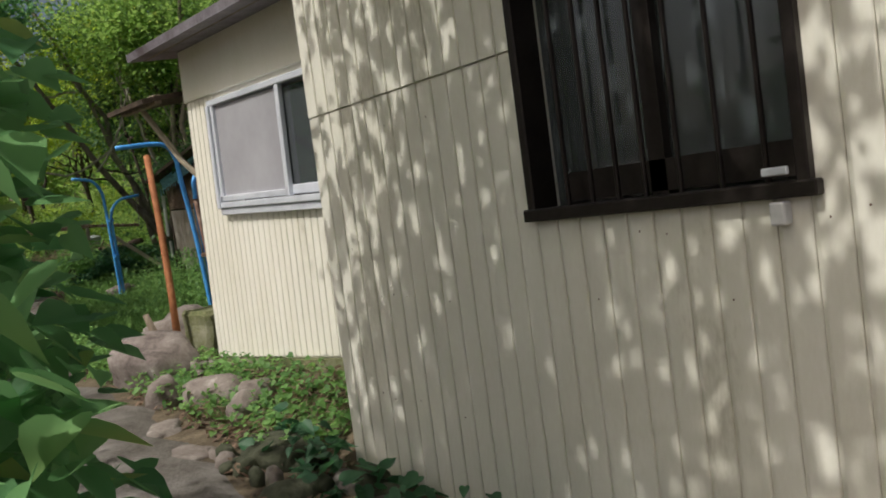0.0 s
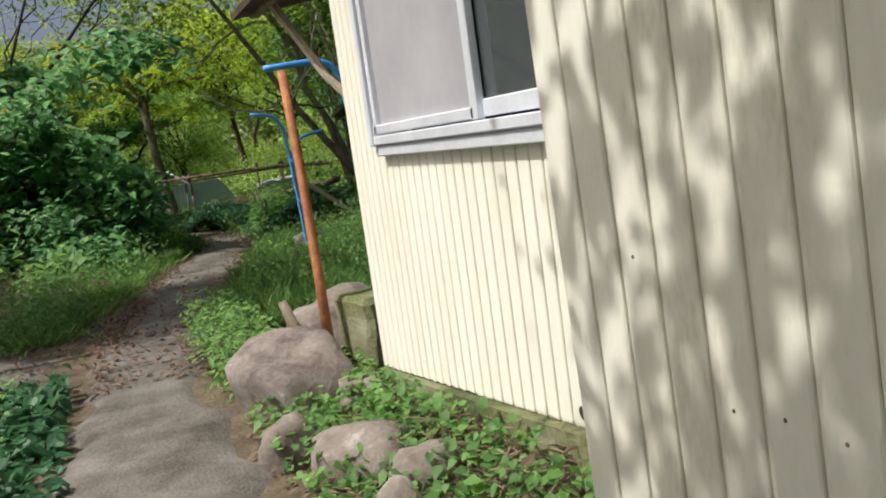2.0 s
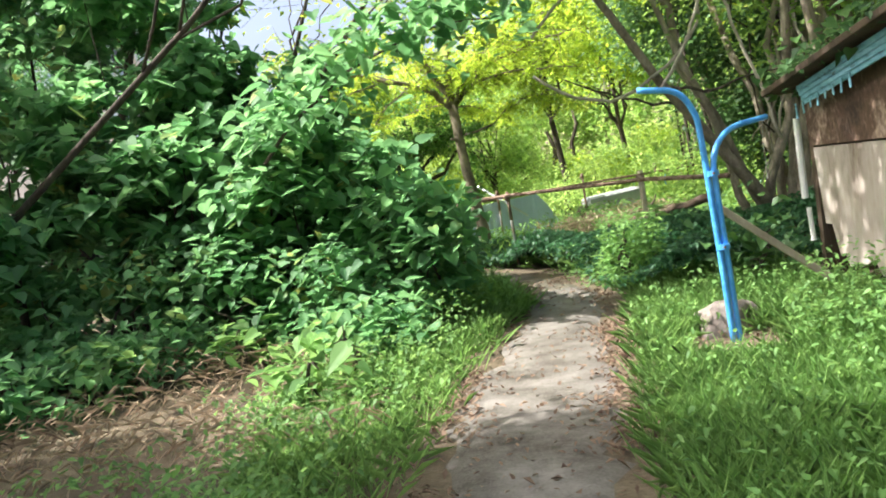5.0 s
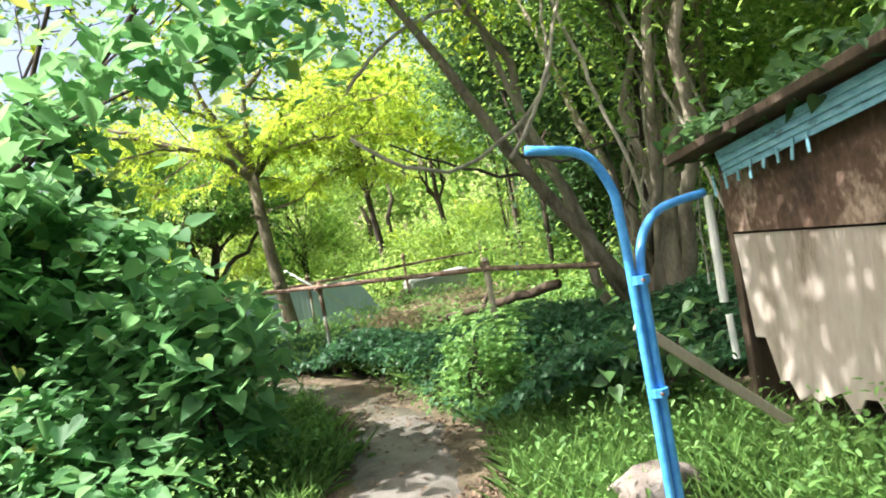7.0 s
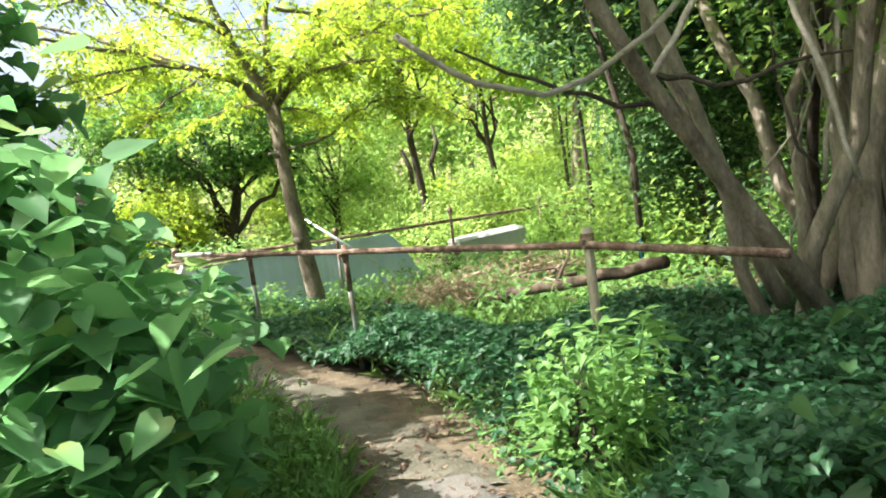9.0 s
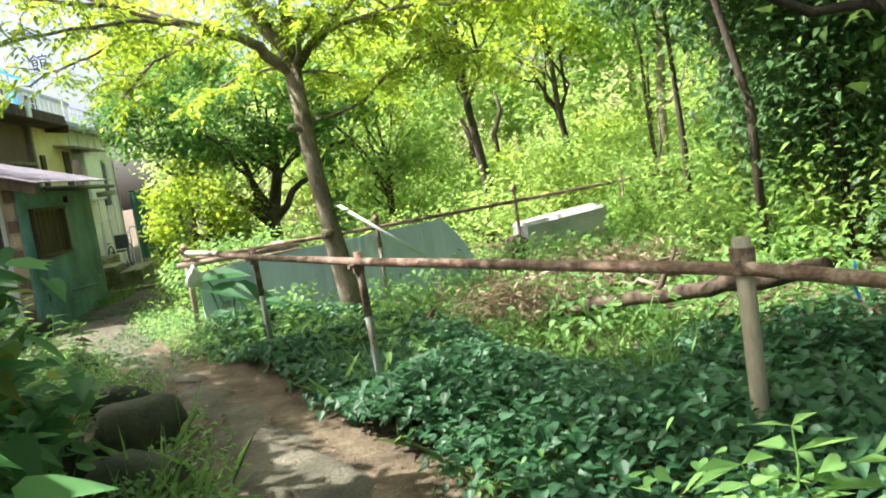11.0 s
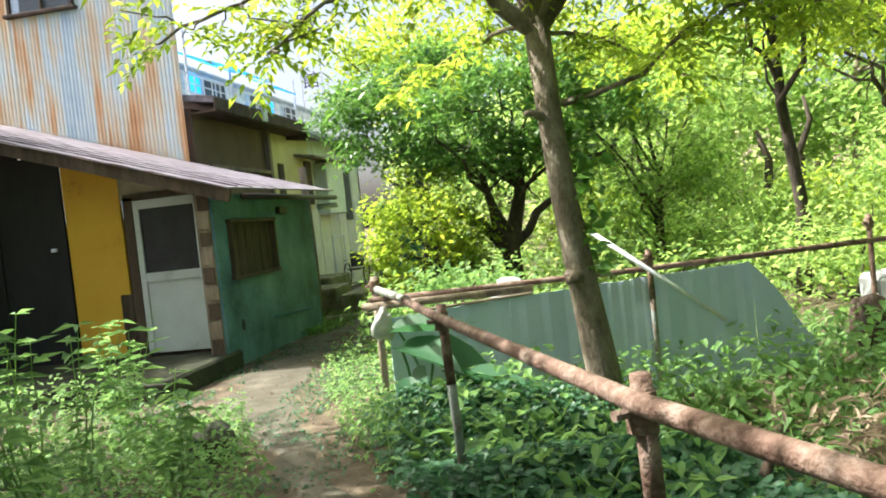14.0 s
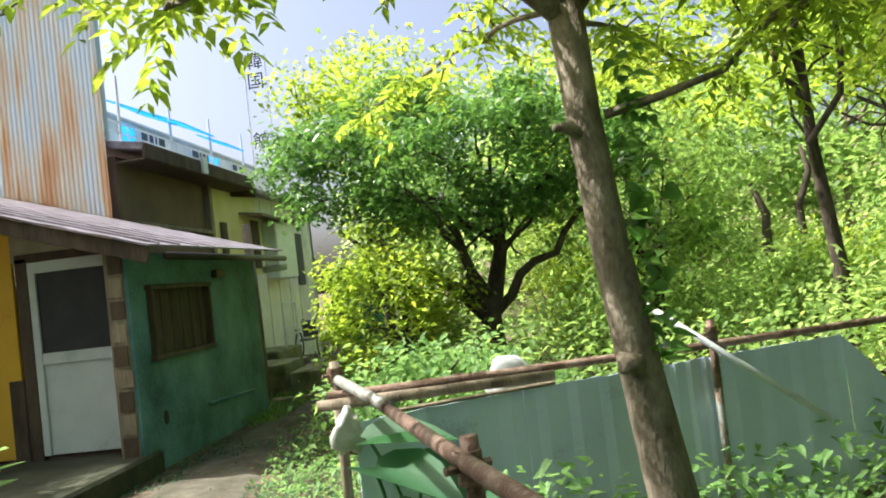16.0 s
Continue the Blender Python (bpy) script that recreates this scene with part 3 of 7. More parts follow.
def near_shed():
    t = thing("siding_shed", "cream metal-sided shed with a dark bronze window", "shed")
    lean = Matrix.Translation((0, 1.2, 1.25)) @ Matrix.Rotation(radians(-2.6), 4, "X") @ Matrix.Translation((0, -1.2, -1.25))
    y0, y1, z0, z1 = W1_WIN
    part("wall", holed_wall(W1X + 0.012, 0.10, -3.5, W1_END - 0.004, 0.2, 2.7, W1_WIN), M_SIDING, t)
    part("end_wall", one_box((0.45, W1_END - 0.05, 1.45), (2.75, 0.10, 2.5)), M_SIDING, t)
    part("back_wall", one_box((1.8, -0.6, 1.45), (0.10, 5.7, 2.5)), M_SIDING, t)
    part("rear_wall", one_box((0.45, -3.45, 1.45), (2.75, 0.10, 2.5)), M_SIDING, t)
    part("footing", one_box((W1X + 0.07, -0.6, 0.14), (0.14, 5.7, 0.3)), M_CONC, t, "stained concrete footing")
    roof = bmesh.new()
    box(roof, (0.4, -0.6, 2.78), (3.3, 6.1, 0.06), Matrix.Rotation(radians(4), 4, "Y"))
    part("roof", roof, M_ROOFTIN, t)
    # siding boards, in two courses with a joint at about 1.72
    k = 0
    y = W1_END - 0.041
    while y > -3.4:
        base = 0.22 + 0.012 * math.sin(k)
        if y0 - 0.02 < y < y1 + 0.02:
            plank(t, W1X + 0.012, y, base, z0 - 0.012)
            plank(t, W1X + 0.012, y, z1 + 0.012, 2.66)
        else:
            plank(t, W1X + 0.012, y, base, 1.715)
            plank(t, W1X + 0.009, y, 1.722, 2.66)
        y -= 0.0805
        k += 1
    # screw heads
    for i in range(26):
        yy = W1_END - 0.12 - 0.0805 * int(rng.integers(0, 30))
        zz = float(rng.choice([0.62, 1.0, 1.19, 1.42, 1.6])) + rng.normal(0, 0.012)
        if not (y0 - 0.05 < yy < y1 + 0.05 and zz > 1.2):
            bm = bmesh.new()
            bmesh.ops.create_uvsphere(bm, u_segments=6, v_segments=4, radius=0.0032, matrix=Matrix.Translation((W1X - 0.003, yy, zz)))
            part("screw", bm, M_RUST, t)
    # protruding dark frame
    wx = W1X - 0.03
    win = new("window_frame")
    win.parent = t
    tagged(win, "dark bronze aluminium window frame with a lattice")
    for name, c, s in (("sill", (wx + 0.045, (y0 + y1) / 2, z0 - 0.006), (0.10, y1 - y0 + 0.06, 0.035)), ("head", (wx + 0.045, (y0 + y1) / 2, z1), (0.10, y1 - y0 + 0.06, 0.04)),
                       ("jamb", (wx + 0.05, y0, (z0 + z1) / 2), (0.10, 0.03, z1 - z0)), ("jamb", (wx + 0.05, y1, (z0 + z1) / 2), (0.10, 0.03, z1 - z0))):
        part(name, one_box(c, s, None, 0.004), M_DARKALU, win)
    for f in (0.13, 0.27, 0.41, 0.54, 0.65, 0.76, 0.87):
        part("bar", one_box((wx + 0.05, y0 + (y1 - y0) * f, (z0 + z1) / 2), (0.014, 0.011, z1 - z0), None, 0.003), M_DARKALU, win)
    part("sash", box(box(bmesh.new(), (wx + 0.10, y0 + 0.42 * (y1 - y0), z0 + 0.06), (0.03, (y1 - y0) * 0.98, 0.08)), (wx + 0.10, y0 + 0.52 * (y1 - y0), (z0 + z1) / 2), (0.03, 0.05, z1 - z0)), M_DARKALU, win)
    part("pane", one_box((wx + 0.125, (y0 + y1) / 2, (z0 + z1) / 2), (0.006, y1 - y0, z1 - z0), None, 0), M_GLASS, win)
    part("curtain", corrugated(bmesh.new(), (wx + 0.16, y0 + 0.55 * (y1 - y0)), (wx + 0.16, y1), z0 + 0.09, z1, 0.09, 0.03), M_CURTAIN, win, "grey pleated curtain")
    part("latch", one_box((wx - 0.006, y0 + 0.055, z0 + 0.035), (0.01, 0.06, 0.018), None, 0.003), M_ALU, win, "small bright metal latch")
    part("bracket", one_box((W1X - 0.02, y0 + 0.06, z0 - 0.055), (0.035, 0.035, 0.05), None, 0.004), M_WHITE, t)
    t.matrix_world = lean


def far_shed():
    t = thing("window_shed", "cream siding shed with a sliding screened window", "shed")
    y0, y1, z0, z1 = W2_WIN
    ya, yb, top = 1.6, 4.62, 2.34
    low = lambda y: 0.35 + (4.62 - y) * 0.115
    part("wall", holed_wall(W2X + 0.012, 0.10, ya, yb - 0.004, 0.45, top, W2_WIN), M_SIDING, t)
    part("end_wall", one_box((0.7, yb - 0.05, 1.35), (2.55, 0.10, 2.0)), M_SIDING, t)
    foot = bmesh.new()
    prof = [(ya, 0.0), (yb, 0.0), (yb, low(yb) - 0.012), (ya, low(ya) - 0.012)]
    near_face, far_face = [foot.verts.new((W2X - 0.035, y, z)) for y, z in prof], [foot.verts.new((W2X + 0.16, y, z)) for y, z in prof]
    foot.faces.new(near_face)
    foot.faces.new(far_face[::-1])
    for k in range(4):
        foot.faces.new((near_face[k], far_face[k], far_face[(k + 1) % 4], near_face[(k + 1) % 4]))
    bmesh.ops.recalc_face_normals(foot, faces=foot.faces[:])
    part("footing", foot, M_MOSSCONC, t, "mossy concrete footing")
    y = yb - 0.036
    while y > 2.2:
        if y0 - 0.03 < y < y1 + 0.03:
            plank(t, W2X + 0.012, y, low(y), z0 - 0.02, PLANK_FINE)
        else:
            plank(t, W2X + 0.012, y, low(y), top - 0.32, PLANK_FINE)
        y -= 0.0690
    part("fascia_board", one_box((W2X - 0.004, (ya + yb) / 2, top - 0.15), (0.02, yb - ya, 0.33), None, 0.004), M_SIDING, t, "plain cream board under the eave")
    roof = bmesh.new()
    box(roof, (0.25, 3.1, 2.47), (2.3, 3.5, 0.05), Matrix.Rotation(radians(-6), 4, "Y"))
    part("roof", roof, M_ROOFTIN, t)
    part("eave_board", one_box((W2X - 0.16, 3.1, 2.37), (0.03, 3.5, 0.07), None, 0.004), M_WOOD, t)
    # lower porch roof past the corner, with its brace
    porch = bmesh.new()
    box(porch, (-0.3, 5.05, 2.16), (1.2, 0.75, 0.03), Matrix.Rotation(radians(-10), 4, "Y"))
    part("porch_roof", porch, M_DARKWOOD, t)
    part("porch_beam", one_box((-0.78, 5.05, 2.07), (0.05, 0.7, 0.06), None, 0.004), M_WOOD, t)
    part("brace", tube(bmesh.new(), [(-0.76, 5.1, 2.06), (-0.62, 4.85, 1.68), (-0.52, 4.7, 1.5)], 0.022, 6), M_PALEWOOD, t)
    win = new("window_frame")
    win.parent = t
    tagged(win, "bright aluminium sliding window frame")
    x = W2X - 0.02
    ym = 3.29
    for name, c, s in (("sill", (x + 0.012, (y0 + y1) / 2, z0 - 0.02), (0.058, y1 - y0 + 0.06, 0.04)), ("track", (x, (y0 + y1) / 2, z0 + 0.02), (0.06, y1 - y0, 0.035)),
                       ("head", (x + 0.01, (y0 + y1) / 2, z1 + 0.015), (0.08, y1 - y0 + 0.06, 0.035)), ("jamb", (x - 0.005, y1 + 0.012, (z0 + z1) / 2), (0.07, 0.035, z1 - z0)),
                       ("jamb", (x - 0.005, y0 - 0.012, (z0 + z1) / 2), (0.07, 0.035, z1 - z0)), ("stile", (x - 0.012, ym, (z0 + z1) / 2 + 0.02), (0.03, 0.04, z1 - z0 - 0.04)),
                       ("stile", (x - 0.012, y1 - 0.03, (z0 + z1) / 2 + 0.02), (0.03, 0.03, z1 - z0 - 0.04)), ("rail", (x - 0.012, (ym + y1) / 2, z0 + 0.06), (0.03, y1 - ym, 0.035)),
                       ("rail", (x + 0.012, (ym + y0) / 2, z0 + 0.07), (0.03, ym - y0, 0.05))):
        part(name, one_box(c, s, None, 0.004), M_ALU, win)
    part("screen", one_box((x - 0.004, (ym + y1) / 2, (z0 + z1) / 2 + 0.02), (0.004, y1 - ym - 0.04, z1 - z0 - 0.06), None, 0), M_SCREEN, win, "dusty grey insect screen")
    part("pane", one_box((x + 0.012, (ym + y0) / 2, (z0 + z1) / 2 + 0.03), (0.005, ym - y0, z1 - z0 - 0.1), None, 0), M_GLASS, win)
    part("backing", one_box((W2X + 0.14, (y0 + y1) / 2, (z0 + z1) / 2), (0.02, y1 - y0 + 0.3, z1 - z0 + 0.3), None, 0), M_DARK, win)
    bm = bmesh.new()
    tube(bm, [(W2X + 0.02, 2.92, 0.60), (W2X - 0.03, 2.92, 0.595)], 0.022, 10)
    part("drain_pipe", bm, M_DARKROCK, t)


near_shed()
far_shed()


# ---- stones and poles by the sheds ----
def boulder(c, s, turn, seed, mat=M_ROCK, label="rounded reddish-brown field stone among clover", group="stones by the shed", sub=3):
    ob = link("stone", stone(bmesh.new(), (0, 0, 0), s, turn, 0.17, sub, seed), mat, None, True)
    ob.location = c
    return tagged(ob, label, "stone", group)


boulder((-1.03, 4.68, 0.33), (0.23, 0.29, 0.22), 0.5, 1, M_PALEROCK, label="large flat-topped brown boulder beside the path")
boulder((-1.03, 3.74, 0.31), (0.14, 0.18, 0.12), 0.3, 2)
boulder((-0.92, 3.44, 0.32), (0.10, 0.11, 0.10), 0.9, 3)
boulder((-1.22, 4.0, 0.29), (0.09, 0.11, 0.14), 1.4, 4)
boulder((-1.08, 3.26, 0.28), (0.09, 0.07, 0.13), 0.2, 5, label="upright grey stone set in the bank")
boulder((-1.43, 3.5, 0.24), (0.15, 0.11, 0.06), 0.8, 6, label="flat stone sunk beside the path")
boulder((-1.5, 3.02, 0.24), (0.15, 0.11, 0.05), 0.1, 7, label="flat stone sunk beside the path")
boulder((-1.38, 4.0, 0.22), (0.10, 0.08, 0.06), 0.5, 15, label="small flat stone by the boulder")
boulder((-0.62, 5.15, 0.36), (0.26, 0.22, 0.26), 0.2, 8, label="brown boulder behind the rusty pole")
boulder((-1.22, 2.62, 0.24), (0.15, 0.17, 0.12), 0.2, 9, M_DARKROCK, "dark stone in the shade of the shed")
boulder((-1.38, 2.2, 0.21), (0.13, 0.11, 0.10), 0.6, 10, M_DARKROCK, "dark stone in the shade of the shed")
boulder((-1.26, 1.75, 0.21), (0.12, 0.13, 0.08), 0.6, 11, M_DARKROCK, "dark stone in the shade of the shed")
bm = one_box((0, 0, 0), (0.36, 0.30, 0.34), Matrix.Rotation(0.25, 4, "Z"), 0.03)
bmesh.ops.subdivide_edges(bm, edges=bm.edges[:], cuts=3, use_grid_fill=True)
for v in bm.verts:
    v.co += Vector([0.018 * noise.noise(v.co * 7 + Vector((i * 5, 0, 0))) for i in range(3)])
block = link("concrete_block", bm, M_MOSSCONC)
block.location = (-0.52, 4.86, 0.48)
tagged(block, "rough mossy concrete block beside the shed corner", "block")
bm = bmesh.new()
tube(bm, [(-0.80, 4.86, 0.38), (-0.79, 4.90, 0.8), (-0.765, 5.02, 1.3), (-0.75, 5.14, 1.74)], [0.026, 0.024, 0.023, 0.022], 10)
tagged(link("rusty_pole", bm, M_ORANGERUST, None, True), "orange rusty iron pole leaning beside the boulder", "pole")
bm = bmesh.new()
tube(bm, [(-0.78, 4.83, 0.42), (-0.86, 4.83, 0.46), (-0.95, 4.87, 0.56), (-0.98, 4.9, 0.68)], [0.03, 0.032, 0.028, 0.02], 7)
tagged(link("bent_branch", bm, M_WOOD, None, True), "bent grey dead branch by the rusty pole", "branch")


def smooth_line(pts, n=6):
    """A rounded line through points."""
    p = [Vector(q) for q in pts]
    p = [p[0] * 2 - p[1], *p, p[-1] * 2 - p[-2]]
    out = []
    for a, b, c, d in zip(p, p[1:], p[2:], p[3:]):
        for k in range(n):
            f = k / n
            out.append(0.5 * ((2 * b) + (c - a) * f + (2 * a - 5 * b + 4 * c - d) * f * f + (3 * b - a - 3 * c + d) * f ** 3))
    return out + [p[-2]]


def clothes_post(name, base, top, tip, join, arm_low, tip_low, label, rust=False):
    """A painted steel clothes-line post: two pipes side by side that bend away into arms with hooks."""
    t = thing(name, label, "clothes post", "blue clothes-line posts")
    b, tp, ti = Vector(base), Vector(top), Vector(tip)
    dirn = (ti - tp).normalized()
    line = [b, b.lerp(tp, 0.45), tp - Vector((0, 0, 0.30)), tp - Vector((0, 0, 0.12)) + dirn * 0.03, tp + dirn * 0.14, ti]
    part("post", tube(bmesh.new(), smooth_line(line), 0.021, 10), M_BLUE, t, smooth=True)
    al, tl, j = Vector(arm_low), Vector(tip_low), Vector(join)
    d2 = (tl - al).normalized()
    off = Vector((0.042, 0.006, 0))
    arm = [b + off * 1.15, b.lerp(j, 0.5) + off * 1.05, j - Vector((0, 0, 0.10)) + off, j + off * 1.1 + Vector((0, 0, 0.05)), j.lerp(al, 0.6) + off * 0.6 + Vector((0, 0, 0.03)), al + d2 * 0.10, tl]
    part("arm", tube(bmesh.new(), smooth_line(arm), 0.020, 10), M_BLUE, t, smooth=True)
    for f, z in ((0.0, -0.02), (0.42, 0.0)):
        q = j.lerp(b, f) + off * 0.6 + Vector((0, 0, z))
        part("clamp", tube(bmesh.new(), [q - Vector((0, 0, 0.018)), q + Vector((0, 0, 0.018))], 0.046, 10), M_RUST if rust else M_BLUE, t)
        part("clamp_bolt", tube(bmesh.new(), [q + Vector((-0.01, -0.06, 0)), q + Vector((-0.01, -0.03, 0))], 0.007, 6), M_RUST, t)
    part("wire", tube(bmesh.new(), bend(tl - Vector((0.03, 0, 0)), tl - Vector((0.05, 0.01, 0.42)), 0, 5, 0.006), 0.004, 5), M_GALV, t, "loose hanging wire")
    for f in (0.25, 0.75):
        p = tp.lerp(ti, f)
        part("hook", tube(bmesh.new(), [p + Vector((0, 0, 0.018)), p + Vector((-0.015, 0, 0.06)), p + Vector((0.012, 0.01, 0.09)), p + Vector((0.03, 0.01, 0.07))], 0.004, 5), M_RUST, t)
    return t


clothes_post("clothes_post", (0.70, 11.20, 0.04), (0.62, 11.12, 1.80), (0.24, 11.12, 1.87), (0.645, 11.13, 1.28), (0.80, 11.22, 1.53), (1.15, 11.28, 1.58), "bright blue steel clothes post with bent arms by the path")
clothes_post("clothes_post", (0.17, 6.6, 0.2), (0.02, 6.6, 1.93), (-0.52, 6.55, 1.91), (0.09, 6.6, 1.42), (0.16, 6.66, 1.66), (0.55, 6.8, 1.72), "blue and rusty steel clothes post behind the shed", True)
bm = bmesh.new()
tube(bm, [(0.20, 6.5, 0.3), (0.1, 6.52, 1.4)], 0.02, 8)
tagged(link("rusty_rod", bm, M_RUST, None, True), "rusty iron rod tied to a blue clothes post", "pole")
boulder((0.80, 11.5, 0.14), (0.23, 0.15, 0.18), 0.1, 14, M_PALEROCK, label="brown stone at the foot of the blue post")
bm = one_box((0, 0, 0), (0.05, 0.025, 1.0), None, 0.004)
ob = link("plank_prop", bm, M_PALEWOOD)
ob.matrix_world = Matrix.Translation((1.16, 11.42, 0.70)) @ Matrix.Rotation(radians(-50), 4, "Y")
tagged(ob, "weathered wooden plank leaning in the weeds", "plank")
# white downpipe by the side track
t = thing("drain_post", "white plastic pipe standing on a small concrete pad", "pipe")
part("pipe", tube(bmesh.new(), [(-3.5, 6.85, 0.2), (-3.52, 6.88, 2.4)], 0.05, 12), M_WHITE, t, smooth=True)
part("pad", one_box((-3.35, 6.9, 0.27), (0.34, 0.22, 0.12), None, 0.02), M_CONC, t)
part("elbow", tube(bmesh.new(), [(-3.45, 6.85, 0.3), (-3.35, 6.83, 0.45), (-3.28, 6.83, 0.48)], 0.04, 10), M_WHITE, t, smooth=True)


# ---- ramshackle plywood hut ----
def plywood_hut():
    t = thing("plywood_hut", "collapsing plywood hut with a peeling blue tin roof edge", "hut")
    x, yl, yr = 1.89, 12.12, 10.9
    bm = bmesh.new()
    n = 16
    lo = [bm.verts.new((x + rng.normal(0, 0.012), yl - 0.06 - (yl - yr) * i / n, (0.40 if i > 2 else 0.72 - 0.11 * i) + rng.normal(0, 0.045))) for i in range(n + 1)]
    hi = [bm.verts.new((x, yl - (yl - yr) * i / n, 1.30)) for i in range(n + 1)]
    for i in range(n):
        bm.faces.new((lo[i], lo[i + 1], hi[i + 1], hi[i]))
    ext = bmesh.ops.extrude_face_region(bm, geom=bm.faces[:])
    bmesh.ops.translate(bm, vec=(0.014, 0, 0), verts=[v for v in ext["geom"] if isinstance(v, bmesh.types.BMVert)])
    part("lower_sheet", bm, M_PLY, t, "pale plywood sheet torn along its foot")
    bm = bmesh.new()
    bm.faces.new([bm.verts.new(p) for p in ((x - 0.02, yl, 1.315), (x - 0.02, yr, 1.315), (x - 0.02, yr, 1.88), (x - 0.02, yl - 0.5, 1.76), (x - 0.02, yl + 0.03, 1.66))])
    ext = bmesh.ops.extrude_face_region(bm, geom=bm.faces[:])
    bmesh.ops.translate(bm, vec=(0.014, 0, 0), verts=[v for v in ext["geom"] if isinstance(v, bmesh.types.BMVert)])
    part("upper_sheet", bm, M_PLYDARK, t, "water-stained dark plywood sheet")
    part("tin_wall", corrugated(bmesh.new(), (x - 0.02, yr), (x + 0.05, 9.0), 0.15, (1.93, 2.26)), M_REDTIN, t, "dark red corrugated tin")
    part("end_wall", one_box((x + 1.3, 8.98, 1.15), (2.5, 0.03, 2.15), None, 0), M_REDTIN, t)
    part("far_wall", one_box((x + 1.3, yl + 0.02, 0.95), (2.5, 0.03, 1.5), None, 0), M_DARKWOOD, t)
    part("back_wall", one_box((x + 2.5, 10.55, 1.2), (0.03, 3.1, 2.2), None, 0), M_DARKWOOD, t)
    for yy in (yl + 0.03, yr + 0.01, 9.02):
        part("corner_post", one_box((x + 0.03, yy, 0.9), (0.06, 0.06, 1.7), None, 0.006), M_DARKWOOD, t)
    slope = math.atan2(0.576, 3.2)
    tilt = Matrix.Rotation(-slope, 4, "X")
    part("roof", one_box((x + 1.05, 10.55, 2.09), (2.7, 3.5, 0.05), tilt, 0.006), M_DARKWOOD, t)
    for i in range(4):
        part("tin_strip", one_box((x - 0.13 - 0.012 * i, 11.35 - 0.05 * i, 1.765 + 0.044 * i), (0.012, 1.2 + 0.10 * i, 0.041), tilt, 0), M_BLUETIN, t, "peeling pale blue tin strip")
    for i in range(8):
        a = yl - 0.1 - i * 0.11
        part("tin_flap", one_box((x - 0.15, a, 1.60 + 0.02 * i), (0.006, 0.02, 0.06 + rng.uniform(0, 0.06)), Matrix.Rotation(radians(rng.uniform(-12, 12)), 4, "X"), 0), M_BLUETIN, t)
    part("rafter_end", one_box((x - 0.2, 10.4, 2.125), (0.06, 3.3, 0.05), tilt, 0.005), M_WOOD, t)
    part("downpipe", tube(bmesh.new(), [(x - 0.05, yl + 0.12, 1.55), (x - 0.05, yl + 0.12, 0.9)], 0.028, 8), M_WHITE, t, "white plastic downpipe")
    part("downpipe", tube(bmesh.new(), [(x - 0.03, yl + 0.12, 0.82), (x - 0.02, yl + 0.12, 0.55)], 0.022, 8), M_WHITE, t)


plywood_hut()


# ---- pipe fence ----
def pipe_fence():
    t = thing("pipe_fence", "rusty scaffold-pipe fence with clamped posts", "fence")
    rail = [(2.0, 14.1, 1.10), (1.45, 15.30, 1.16), (0.14, 17.72, 1.155), (-0.71, 19.95, 1.11), (-1.2, 21.3, 1.09)]
    part("rail", tube(bmesh.new(), rail, 0.0265, 12), M_RUST, t, smooth=True)
    part("rail", tube(bmesh.new(), [(-1.13, 21.1, 1.105), (-1.72, 22.62, 1.07)], 0.031, 12), M_GALV, t, "pale sleeve pipe", smooth=True)
    part("rail", tube(bmesh.new(), [(-1.8, 22.6, 0.98), (0.6, 23.18, 0.98), (2.66, 23.74, 1.0), (6.65, 25.9, 0.98)], 0.026, 10), M_RUST, t, smooth=True)
    part("rail", tube(bmesh.new(), [(-1.85, 22.55, 0.93), (-0.4, 22.9, 0.93)], 0.035, 8), M_WOOD, t, "weathered round timber rail", smooth=True)
    for (x, y, top, lean, mat) in ((1.45, 15.35, 1.27, 0.02, M_PALEWOOD), (0.15, 17.77, 1.21, 0.03, M_GALV), (-0.70, 20.0, 1.17, 0.03, M_GALV), (-1.75, 22.68, 1.18, 0.0, M_WOOD), (0.61, 22.955, 1.16, 0.0, M_GALV), (2.66, 23.79, 1.24, 0.0, M_RUST), (6.2, 25.8, 1.2, 0.0, M_RUST), (4.7, 24.95, 1.2, 0.0, M_RUST)):
        z = gz(x, y) - 0.1
        p = part("post", tube(bmesh.new(), [(x + lean, y + lean, z), (x, y, top)], 0.033 if mat in (M_WOOD, M_PALEWOOD) else 0.025, 10), mat, t, smooth=True)
        if mat is M_GALV:
            part("rusted_head", tube(bmesh.new(), [(x + lean * 0.3, y + lean * 0.3, top - 0.42), (x, y, top + 0.003)], 0.0262, 10), M_RUST, p, "rust-eaten pipe head", smooth=True)
        bm = bmesh.new()
        tube(bm, [(x - 0.005, y - 0.005, top - 0.13), (x - 0.005, y - 0.005, top - 0.035)], 0.045 if mat in (M_WOOD, M_PALEWOOD) else 0.038, 10)
        part("clamp", bm, M_RUST, p, "rusty pipe clamp")
        bm = bmesh.new()
        tube(bm, [(x - 0.07, y - 0.05, top - 0.08), (x + 0.05, y + 0.03, top - 0.08)], 0.014, 6)
        part("bolt", bm, M_RUST, p)
    part("string", tube(bmesh.new(), [(1.63, 14.98, 1.19), (1.61, 14.97, 1.12), (1.62, 14.96, 1.07)], 0.006, 5), M_TARP, t, "blue plastic string")


pipe_fence()


